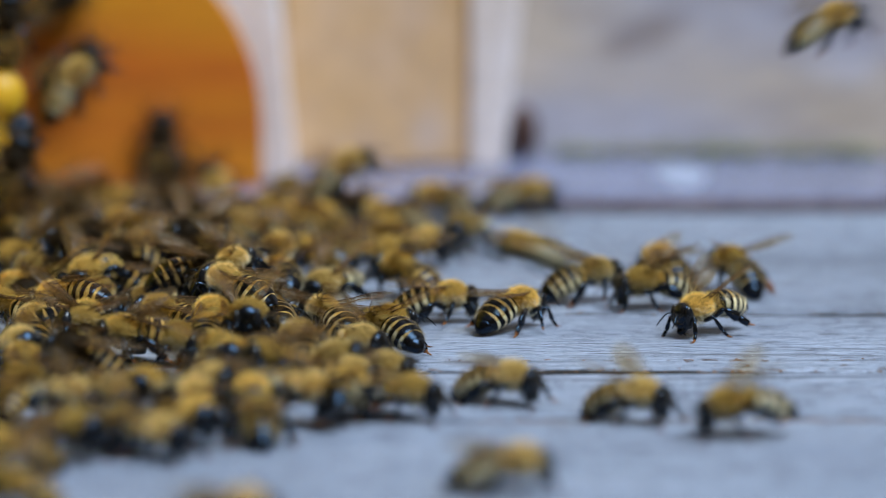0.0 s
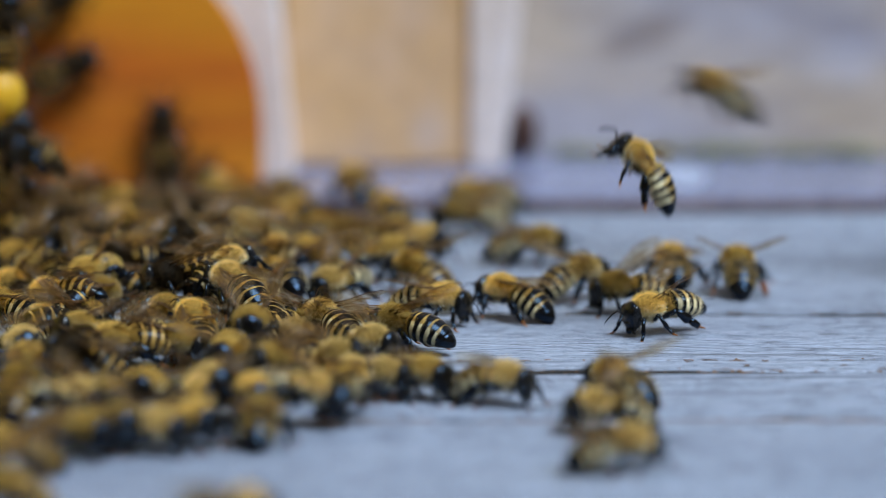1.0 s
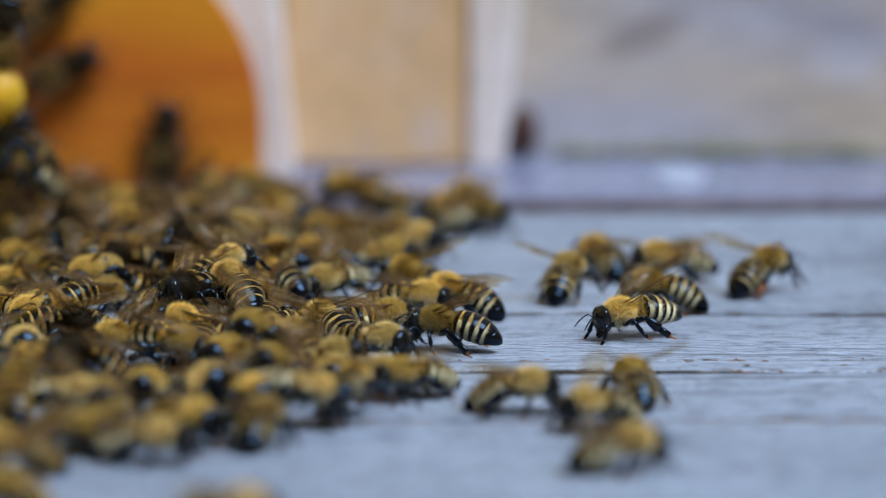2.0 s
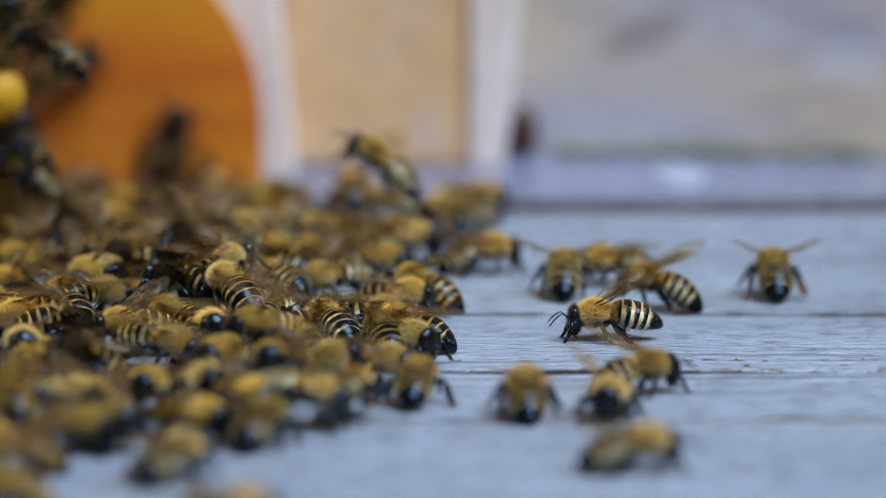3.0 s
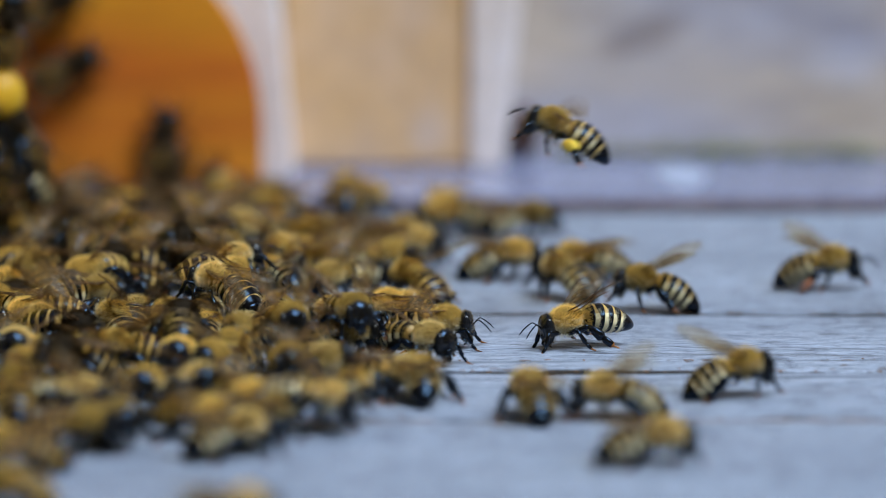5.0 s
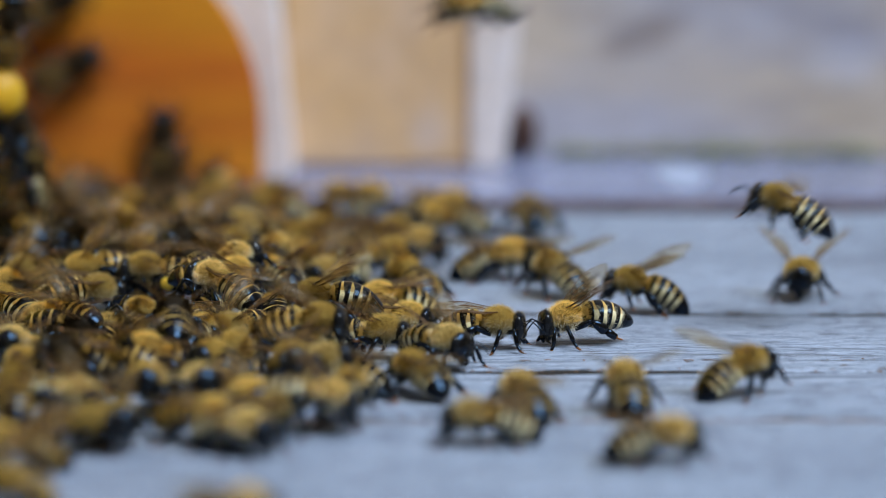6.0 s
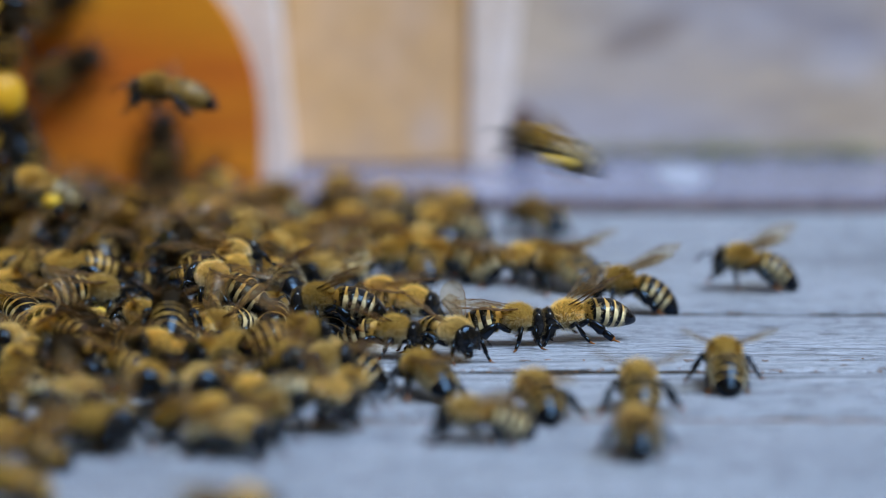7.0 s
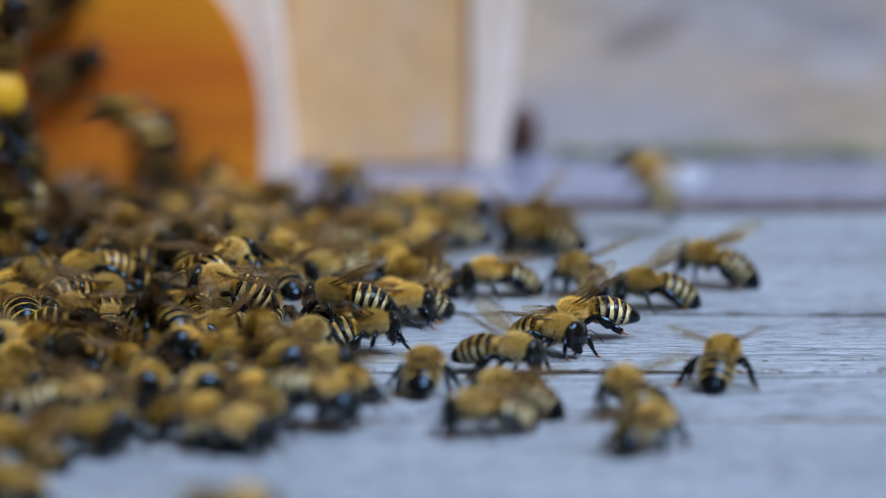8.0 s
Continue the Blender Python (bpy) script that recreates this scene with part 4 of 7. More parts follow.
    crawler(bee_4, [(0, 8.8, 5.0, 0.0, 48, 0, 0), (0.25, 9.2, 7.1, 0.0, 70, 0, 0), (0.5, 10.7, 10.2, 0.1, 98, 2, 0), (0.8, 10.4, 11.5, 0.3, 125, 4, 0), (1, 10.0, 12.8, 0.3, 145, 4, 0), (1.3, 7.4, 20.4, 0.3, 155, 4, 0), (1.5, 6.0, 24.0, 0.3, 157, 4, 0), (1.7, 5.1, 22.7, 0.3, 157, 4, 0), (2.8, -3.6, -9.9, 0.3, 160, 4, 0), (3, -3.8, -9.9, 0.3, 158, 4, 0), (3.5, -1.9, -5.7, 0.3, 160, 4, 0), (4, -2.4, -3.6, 0.3, 162, 4, 0), (4.5, -3.7, -0.2, 0.3, 160, 4, 0), (5.8, -6.0, 9.3, 0.0, 190, 0, 0), (6.5, -6.4, 15.9, 0.0, 200, 0, 0), (8, -4.5, 13.7, 0.0, 190, 0, 0)], True)
    crawler(bee_5, [(0, 18.8, 27.2, 0.3, 20, 4, 0), (0.5, 18.0, 27.2, 0.3, 35, 4, 0), (1, 17.5, 28.1, 0.3, 38, 4, 0), (1.5, 16.8, 27.2, 0.4, 68, 6, 0), (2.8, 16.7, 31.8, 0.4, 80, 6, 0), (3, 16.7, 31.8, 0.4, 88, 6, 0), (3.5, 16.8, 28.1, 0.4, 76, 6, 0), (4, 17.0, 24.9, 0.3, 98, 4, 0), (4.5, 18.0, 27.2, 0.3, 125, 4, 0), (5.8, 16.1, 30.9, 0.3, 125, 4, 0), (6.5, 16.9, 32.7, 0.0, 125, 0, 0), (7, 17.0, 36.5, 0.0, 130, 0, 0), (8, 19.6, 31.8, 0.0, 115, 0, 0)], True)
    crawler(bee_6, [(0, 31.3, 40.2, 0.0, 110, 0, 0), (0.5, 32.0, 41.2, 0.0, 105, 0, 0), (1, 32.3, 40.2, 0.0, 95, 0, 0), (1.5, 31.3, 43.6, 0.0, 100, 0, 0), (1.7, 29.2, 46.0, 0.0, 150, 0, 0), (2.8, 4.9, 51.8, 0.0, 10, 0, 0), (3, 4.9, 50.8, 0.0, 10, 0, 0), (3.5, 8.3, 46.9, 0.0, 8, 0, 0), (4, 9.5, 43.6, 0.0, 5, 0, 0), (4.5, 8.8, 46.0, 0.0, 8, 0, 0), (6, 6.8, 45.0, 0.0, 5, 0, 0), (6.5, 7.0, 42.1, 0.0, 5, 0, 0), (7, 8.4, 42.1, 0.0, 0, 0, 0), (7.5, 9.2, 43.6, 0.0, 150, 0, 0), (8, 8.3, 31.8, 0.0, 200, 0, 0)], True)
    crawler(bee_7, [(0, 6.4, -45.5, 0.0, 333, 0, 0), (0.5, 7.5, -41.7, 0.0, 335, 0, 0), (1, 5.7, -45.5, 0.0, 330, 0, 0), (1.5, 7.1, -47.4, 0.0, 322, 0, 0), (1.7, 7.8, -49.3, 0.0, 320, 0, 0), (2.8, 9.8, -56.7, 0.3, 90, 4, 0), (3, 10.3, -54.8, 0.3, 92, 4, 0), (3.5, 11.5, -56.7, 0.3, 72, 4, 0), (4, 11.5, -56.7, 0.3, 95, 4, 0), (4.5, 11.6, -55.6, 0.3, 95, 4, 0), (5.8, 10.1, -56.7, 0.0, 110, 0, 0), (6.5, 11.4, -54.8, 0.0, 100, 0, 0), (7, 11.9, -54.8, 0.0, 105, 0, 0), (7.5, 11.5, -56.7, 0.0, 165, 0, 0), (8, 9.2, -53.0, 0.0, 170, 0, 0)], True)
    crawler(bee_8, [(0, 22.3, -56.7, 0.0, 330, 0, 0), (0.5, 22.3, -56.7, 0.0, 345, 0, 0), (1, 20.7, -63.9, 0.0, 200, 0, 0), (1.5, 18.3, -63.9, 0.0, 195, 0, 0), (1.7, 18.6, -63.9, 0.0, 200, 0, 0), (2.8, 21.0, -54.8, 0.0, 255, 0, 0), (3, 21.0, -54.8, 0.0, 258, 0, 0), (3.5, 22.0, -56.7, 0.0, 264, 0, 0), (4, 21.6, -57.4, 0.0, 262, 0, 0), (4.5, 21.4, -57.4, 0.0, 262, 0, 0), (5, 22.0, -54.8, 0.0, 180, 0, 0), (5.8, 22.8, -51.9, 0.3, 98, 4, 0), (6.5, 23.4, -51.1, 0.3, 95, 4, 0), (7, 24.4, -51.1, 0.3, 92, 4, 0), (7.5, 24.3, -53.0, 0.3, 92, 4, 0), (8, 23.4, -54.8, 0.3, 110, 4, 0)], True)
    crawler(bee_9, [(0, 6.6, -98.9, 0.0, 8, 0, 0), (0.25, 10.6, -96.3, 0.0, 8, 0, 0), (0.5, 14.2, -94.7, 0.0, 10, 0, 0), (0.8, 18.3, -89.7, 0.0, 20, 0, 0), (1, 20.0, -88.1, 0.0, 25, 0, 0), (1.5, 20.0, -88.1, 0.0, 25, 0, 0), (2.8, 21.6, -88.1, 0.0, 18, 0, 0), (3.5, 22.2, -86.4, 0.0, 14, 0, 0), (4, 22.4, -85.7, 0.0, 12, 0, 0), (4.5, 23.4, -84.7, 0.0, 14, 0, 0), (5.8, 24.6, -83.0, 0.0, 20, 0, 0), (6, 24.8, -83.0, 0.0, 20, 0, 0), (6.3, 24.4, -83.0, 0.0, 60, 0, 0), (6.6, 23.5, -81.3, 0.0, 92, 0, 0), (7, 23.3, -77.9, 0.0, 92, 0, 0), (7.5, 23.9, -77.9, 0.0, 80, 0, 0), (8, 24.1, -75.5, 0.0, 62, 0, 0)], True)
    crawler(bee_10, [(0, 36.7, -67.5, 1.2, 190, -12, 0), (0.2, 31.2, -67.5, 0.8, 180, -8, 0), (0.5, 27.2, -65.7, 0.0, 175, 0, 0), (1, 22.6, -46.7, 0.0, 130, 0, 0), (1.5, 24.3, -48.2, 0.0, 100, 0, 0), (1.7, 24.3, -48.2, 0.0, 100, 0, 0), (2.8, 22.9, -39.1, 0.0, 60, 0, 0), (3, 23.9, -39.8, 0.0, 20, 0, 0), (3.3, 27.1, -41.0, 0.0, 4, 0, 0), (3.5, 29.6, -40.6, 0.0, 0, 0, 0), (4, 33.6, -43.6, 0.3, 2, 4, 0), (4.5, 35.8, -44.4, 0.4, 6, 6, 0), (4.7, 35.5, -43.6, 0.4, 8, 6, 0), (5.8, 35.6, -41.7, 0.4, 34, 6, 0), (6, 36.5, -41.7, 0.4, 36, 6, 0), (6.3, 38.2, -39.8, 0.4, 40, 6, 0), (6.5, 39.3, -37.9, 0.4, 44, 6, 0), (6.7, 37.6, -36.0, 0.4, 75, 6, 0), (7, 35.8, -36.7, 0.4, 92, 6, 0), (7.5, 34.9, -36.0, 0.4, 92, 6, 0), (8, 35.0, -35.2, 0.4, 78, 6, 0)], True)
    crawler(bee_11, [(0, -1.4, 11.5, 0.0, 2, 0, 0), (0.5, -0.9, 12.8, 0.0, 0, 0, 0), (1, -2.0, 10.2, 0.3, 335, -4, 0), (1.5, -3.0, 11.5, 0.3, 338, -4, 0), (2.8, -7.2, 13.7, 0.0, 350, 0, 0), (3.5, -6.4, 15.9, 0.0, 350, 0, 0), (4.5, -7.2, 11.5, 0.0, 350, 0, 0), (5.8, -7.0, -3.6, 0.0, 340, 0, 0), (6, -7.0, -3.6, 0.0, 340, 0, 0), (6.5, -6.4, 5.0, 0.0, 340, 0, 0), (8, -7.1, 9.3, 0.0, 350, 0, 0)], True)
    crawler(bee_12, [(0, -4.4, 30.9, 0.3, 138, 4, 0), (0.5, -3.4, 31.8, 0.3, 138, 4, 0), (1, -2.8, 32.7, 0.3, 132, 4, 0), (1.5, -3.7, 31.8, 0.3, 138, 4, 0), (2.8, -2.0, 20.4, 0.4, 150, 6, 0), (3, -2.1, 20.4, 0.4, 150, 6, 0), (3.5, -2.8, 24.9, 0.4, 148, 6, 0), (4, -1.2, 22.7, 0.4, 145, 6, 0), (4.5, -2.0, 24.0, 0.4, 140, 6, 0), (5.8, -4.2, 27.2, 0.0, 120, 0, 0), (7, -3.5, 46.0, 0.0, 110, 0, 0), (8, -3.4, 31.8, 0.0, 160, 0, 0)], True)
    crawler(bee_13, [(0, -15.1, 21.7, 0.4, 238, -6, 0), (1, -14.1, 24.0, 0.4, 235, -6, 0), (1.5, -14.4, 24.9, 0.4, 236, -6, 0), (2.8, -15.1, 26.3, 0.4, 215, -6, 0), (3.5, -14.2, 29.5, 0.4, 215, -6, 0), (4, -13.9, 27.2, 0.4, 220, -6, 0), (4.5, -13.5, 27.2, 0.4, 210, -6, 0), (5.8, -14.4, 31.8, 0.0, 230, 0, 0), (8, -15.3, 36.5, 0.0, 230, 0, 0)], True)
    crawler(bee_14, [(0, -19.0, -3.6, 0.0, 20, 0, 0), (1.5, -19.6, -7.8, 0.0, 20, 0, 0), (2.8, -18.2, -5.7, 0.0, 15, 0, 0), (3.5, -16.9, -14.0, 0.0, 18, 0, 0), (4, -17.6, -16.9, 0.0, 20, 0, 0), (4.5, -16.6, -16.9, 0.0, 22, 0, 0), (5.8, -10.6, -14.0, 0.0, 350, 0, 0), (6, -10.2, -14.0, 0.0, 345, 0, 0), (6.5, -10.6, -16.1, 0.0, 342, 0, 0), (7, -8.8, -14.0, 0.0, 345, 0, 0), (7.5, -7.1, -11.1, 0.0, 345, 0, 0), (8, -11.7, -12.8, 0.3, 12, 4, 0)], True)
    crawler(bee_15, [(0, -12.7, -20.1, 0.0, 330, 0, 0), (1.5, -10.5, -20.1, 0.0, 330, 0, 0), (2.8, -6.9, -16.1, 0.0, 320, 0, 0), (3.5, -2.9, -20.1, 0.0, 320, 0, 0), (4, -1.4, -22.2, 0.0, 318, 0, 0), (4.5, -4.3, -16.1, 0.0, 318, 0, 0), (5.8, -1.4, -20.1, 0.0, 315, 0, 0), (6.5, -0.7, -16.1, 0.0, 305, 0, 0), (7, 0.1, -14.0, 0.0, 305, 0, 0), (7.5, 3.7, -20.1, 0.0, 312, 0, 0), (8, 7.0, -26.2, 0.0, 335, 0, 0)], True)
    crawler(bee_16, [(0, -5.9, -54.8, 0.0, 335, 0, 0), (0.5, -5.5, -49.3, 0.0, 330, 0, 0), (1, -4.0, -41.7, 0.0, 320, 0, 0), (1.5, -3.3, -41.7, 0.0, 290, 0, 0), (2.2, -3.3, -43.6, 0.0, 180, 0, 0), (2.8, -3.5, -46.7, 0.0, 86, 0, 0), (3.5, -2.6, -45.5, 0.0, 80, 0, 0), (4, -3.1, -45.5, 0.0, 62, 0, 0), (4.5, -2.8, -45.5, 0.0, 72, 0, 0), (5.8, -2.8, -41.7, 0.0, 122, 0, 0), (6.5, -2.4, -41.7, 0.0, 102, 0, 0), (7, -1.9, -41.7, 0.0, 115, 0, 0), (7.5, -1.5, -42.9, 0.0, 125, 0, 0), (8, -2.4, -39.1, 0.0, 86, 0, 0)], True)
    crawler(bee_17, [(0, -9.2, -7.8, 0.0, 30, 0, 0), (1.5, -9.2, -5.7, 0.0, 20, 0, 0), (2.8, -10.1, 0.7, 0.0, 0, 0, 0), (4.5, -7.0, -3.6, 0.0, 350, 0, 0), (5.3, 1.2, -7.8, 0.0, 355, 0, 0), (5.8, 4.2, -7.8, 0.0, 350, 0, 0), (6, 4.8, -7.8, 0.0, 352, 0, 0), (6.5, 7.0, -5.7, 0.0, 4, 0, 0), (7, 7.3, -5.7, 0.0, 358, 0, 0), (7.5, 10.0, -8.6, 0.0, 350, 0, 0), (8, 13.4, -12.0, 0.0, 318, 0, 0)], True)
    crawler(bee_18, [(0, -13.7, -43.6, 0.0, 340, 0, 0), (1.5, -13.8, -41.7, 0.0, 330, 0, 0), (2.8, -13.1, -37.9, 0.0, 170, 0, 0), (4, -12.8, -37.9, 0.0, 170, 0, 0), (4.5, -13.4, -41.7, 0.0, 170, 0, 0), (5.8, -11.6, -41.7, 0.3, 165, 4, 0), (6.5, -12.4, -37.9, 0.4, 155, 6, 0), (7, -12.3, -35.2, 0.4, 160, 6, 0), (7.5, -11.6, -32.9, 0.4, 163, 6, 0), (8, -13.0, -43.6, 0.4, 150, 6, 0)], True)
    crawler(bee_19, [(0, -9.5, -39.8, 0.0, 345, 0, 0), (0.5, -9.5, -43.6, 0.0, 345, 0, 0), (1.5, -10.2, -43.6, 0.0, 340, 0, 0), (2.8, -8.9, -36.0, 0.0, 330, 0, 0), (4.5, -9.8, -20.1, 0.0, 330, 0, 0), (5.3, -3.1, -58.5, 0.0, 340, 0, 0), (5.8, 3.8, -71.0, 0.0, 185, 0, 0), (6, 5.9, -71.0, 0.0, 185, 0, 0), (6.5, 3.5, -71.0, 0.0, 185, 0, 0), (7, 5.2, -69.2, 0.0, 190, 0, 0), (7.5, 7.6, -67.5, 0.0, 195, 0, 0), (8, 5.9, -65.0, 0.0, 200, 0, 0)], True)
    crawler(bee_20, [(0, 3.4, 70.7, 0.0, 250, 0, 0), (0.5, 5.1, 78.4, 0.0, 300, 0, 0), (1, 4.3, 83.7, 0.0, 200, 0, 0), (1.5, 5.1, 86.3, 0.0, 330, 0, 0), (2.8, 1.3, 81.0, 0.0, 90, 0, 0), (3.5, 7.2, 81.0, 0.0, 100, 0, 0), (4.5, 10.0, 78.4, 0.0, 350, 0, 0), (5.8, 12.6, 83.7, 0.0, 90, 0, 0), (8, 15.5, 81.0, 0.0, 120, 0, 0)], True)
    crawler(bee_21, [(0, 11.2, 102.5, 0.0, 10, 0, 0), (0.5, 9.8, 93.3, 2.3, 5, 0, 0), (1, 6.5, 102.5, 0.0, 180, 0, 0), (1.5, 4.8, 99.7, 0.0, 170, 0, 0), (2.8, 3.9, 99.7, 0.0, 20, 0, 0), (3.5, 2.6, 97.0, 0.0, 30, 0, 0), (4, 0.5, 97.0, 0.0, 20, 0, 0), (4.5, 1.4, 94.3, 0.0, 200, 0, 0), (5.8, -1.2, 91.6, 0.0, 0, 0, 0), (8, 1.3, 91.6, 0.0, 330, 0, 0)], True)
    crawler(bee_22, [(0, -7.0, 81.0, 0.0, 180, 0, 0), (1, -7.9, 86.3, 0.0, 100, 0, 0), (1.5, -6.2, 89.0, 0.0, 100, 0, 0), (3, -7.9, 94.3, 0.0, 180, 0, 0), (4.5, -12.2, 97.0, 0.0, 70, 0, 0), (6, -12.2, 97.0, 0.0, 60, 0, 0), (8, -7.1, 91.6, 0.0, 0, 0, 0)])
    crawler(bee_23, [(0, -20.2, 78.4, 0.0, 0, 0, 0), (1, -13.1, 98.8, 2.3, 100, 0, 0), (1.5, -12.1, 93.3, 2.3, 180, 0, 0), (3, -13.4, 93.3, 2.3, 90, 0, 0), (4.5, -13.8, 93.3, 2.3, 90, 0, 0), (6, -15.6, 97.0, 0.0, 90, 0, 0), (8, -14.9, 104.4, 2.3, 100, 0, 0)])
    crawler(bee_24, [(0, -27.8, 81.0, 0.0, 0, 0, 0), (1, -30.1, 99.7, 0.0, 180, 0, 0), (1.5, -30.9, 98.8, 2.3, 60, 0, 0), (3, -30.1, 99.7, 0.0, 10, 0, 0), (4.5, -30.2, 102.5, 0.0, 190, 0, 0), (6, -32.5, 97.0, 0.0, 190, 0, 0), (8, -37.1, 86.3, 0.0, 200, 0, 0)])
    crawler(bee_25, [(0, -18.7, 86.3, 0.0, 200, 0, 0), (1, -23.8, 86.3, 0.0, 330, 0, 0), (3, -24.7, 89.0, 0.0, 200, 0, 0), (4.5, -25.5, 89.0, 0.0, 270, 0, 0), (6, -24.8, 91.6, 0.0, 200, 0, 0), (8, -26.6, 97.0, 0.0, 180, 0, 0)])
    crawler(bee_26, [(0, -24.4, -124.0, 0.0, 12, 0, 0), (4, -24.2, -123.6, 0.0, 12, 0, 0), (8, -24.2, -123.6, 0.0, 12, 0, 0)], True)
    crawler(bee_27, [(0, -35.2, -79.6, 0.0, 320, 0, 0), (1, -36.1, -76.2, 0.0, 330, 0, 0), (1.7, -36.6, -79.6, 0.0, 330, 0, 0), (2.8, -32.6, -93.1, 0.0, 60, 0, 0), (3.5, -29.3, -93.1, 0.0, 55, 0, 0), (4, -26.2, -86.4, 0.0, 60, 0, 0), (4.5, -25.4, -81.3, 0.0, 75, 0, 0), (5.8, -25.9, -76.2, 0.0, 330, 0, 0), (6.5, -22.5, -77.9, 0.0, 310, 0, 0), (7, -25.9, -77.9, 0.0, 325, 0, 0), (7.5, -26.9, -77.9, 0.0, 325, 0, 0), (8, -25.9, -76.2, 0.0, 325, 0, 0)], True)
    crawler(bee_28, [(0, -57.8, 42.6, 0.7, 195, -10, -6), (4.5, -57.7, 41.2, 0.5, 193, -7, -10), (6, -57.9, 27.2, 0.6, 200, -8, -8), (8, -58.8, 50.8, 0.7, 200, -10, -6)])
    crawler(bee_29, [(0, -47.5, 16.3, 3.4, 250, -13, 9), (4.5, -47.5, 16.3, 3.4, 250, -13, 8), (6, -46.8, 18.1, 3.4, 200, -13, 8), (7, -49.6, 19.5, 3.2, 200, -10, 9), (8, -47.3, 19.5, 3.3, 200, -12, 9)])
    crawler(bee_30, [(0, -42.6, 31.8, 1.9, 192, 10, -13), (1, -42.7, 31.8, 1.7, 192, 7, -13), (4.5, -42.5, 30.4, 1.9, 192, 10, -14), (6, -43.2, 29.4, 1.8, 200, 9, -15), (7, -41.9, 41.2, 2.0, 200, 12, -11), (8, -43.0, 31.8, 1.7, 190, 8, -14)])
    crawler(bee_31, [(0, -34.3, 22.7, 3.3, 121, 11, -16), (2.7, -34.1, 21.2, 3.4, 139, 13, -16), (5.3, -33.9, 20.0, 3.3, 123, 11, -18), (8, -35.1, 20.6, 3.5, 110, 14, -15)])
    crawler(bee_32, [(0, -26.0, 38.8, 0.9, 190, -13, 7), (1.6, -24.8, 37.2, 1.0, 165, -14, 5), (3.2, -24.0, 33.3, 0.7, 157, -10, 9), (4.8, -23.9, 29.7, 0.8, 113, -11, 5), (6.4, -23.8, 28.7, 0.8, 123, -11, 5), (8, -24.2, 29.8, 1.0, 102, -15, 7)])
    crawler(bee_33, [(0, -21.9, 20.2, 1.9, 106, -10, 12), (2.7, -22.3, 19.0, 1.7, 130, -8, 11), (5.3, -22.5, 20.1, 2.0, 120, -11, 12), (8, -22.0, 16.3, 1.8, 115, -9, 8)])
    crawler(bee_34, [(0, -17.8, 46.0, 0.4, 139, -6, -19), (2.7, -16.8, 45.8, 0.5, 146, -8, -19), (5.3, -17.6, 45.0, 0.6, 168, -9, -17), (8, -18.4, 42.8, 0.6, 183, -8, -19)])
    crawler(bee_35, [(0, -9.9, 48.4, 0.1, 330, -2, 0), (1.6, -9.4, 44.9, 0.4, 340, 6, 0), (3.2, -9.7, 43.2, 0.0, 325, 0, 0), (4.8, -9.5, 43.9, 0.2, 337, 3, 0), (6.4, -9.7, 45.0, 0.1, 366, 2, 0), (8, -9.9, 44.3, 0.1, 365, -2, 0)])
    crawler(bee_36, [(0, -55.2, 22.7, 1.0, 119, 14, -10), (2.7, -55.5, 23.4, 0.9, 121, 13, -12), (5.3, -56.0, 21.2, 1.0, 131, 14, -12), (8, -55.1, 18.3, 0.9, 128, 13, -10)])
    crawler(bee_37, [(0, -49.6, 1.6, 2.1, 160, -13, 17), (1, -50.7, 3.8, 2.2, 160, -14, 15), (1.5, -53.9, -3.9, 2.1, 270, -13, 17), (3, -53.6, -10.3, 1.9, 190, -10, 16), (4.5, -53.6, -10.3, 2.0, 200, -12, 15), (6, -48.9, -14.4, 2.2, 140, -14, 18), (7, -49.2, -26.7, 2.2, 140, -15, 18), (8, -50.3, -31.4, 2.0, 140, -11, 13)])
    crawler(bee_38, [(0, -44.4, -16.1, 0.9, 200, 12, 16), (1.5, -45.6, -20.1, 0.9, 210, 13, 14), (2.8, -48.9, 2.8, 1.2, 110, 17, 18), (3.5, -51.0, -5.7, 0.8, 150, 12, 16), (4.5, -45.6, -14.0, 0.8, 125, 12, 19), (6, -38.6, -14.8, 1.2, 112, 17, 19), (7, -38.9, -16.9, 1.2, 102, 17, 17), (8, -38.3, -17.7, 1.0, 102, 14, 18)])
    crawler(bee_39, [(0, -34.1, 8.6, 4.3, 15, 9, 6), (1, -34.3, 5.4, 3.9, 190, 4, 2), (1.5, -32.7, -4.7, 3.9, 240, 5, 5), (2.8, -33.8, 1.9, 3.9, 180, 4, 7), (3.5, -34.8, 1.9, 4.2, 105, 9, 2), (4, -34.1, -15.3, 4.2, 100, 9, 3), (4.5, -33.2, -28.5, 4.0, 92, 5, 3), (6, -34.5, -25.7, 3.9, 95, 5, 4), (7, -35.1, -23.6, 4.2, 90, 9, 2), (7.5, -35.2, -24.5, 4.0, 110, 6, 6), (8, -35.5, -24.5, 4.1, 120, 7, 6)])
    crawler(bee_40, [(0, -26.8, -4.7, 4.4, 148, 11, -5), (2, -27.3, -2.9, 4.4, 117, 11, -4), (4, -28.2, -5.1, 4.3, 130, 11, -8), (6, -28.7, -2.9, 4.4, 144, 12, -4), (8, -27.4, -4.7, 4.5, 177, 12, -9)])
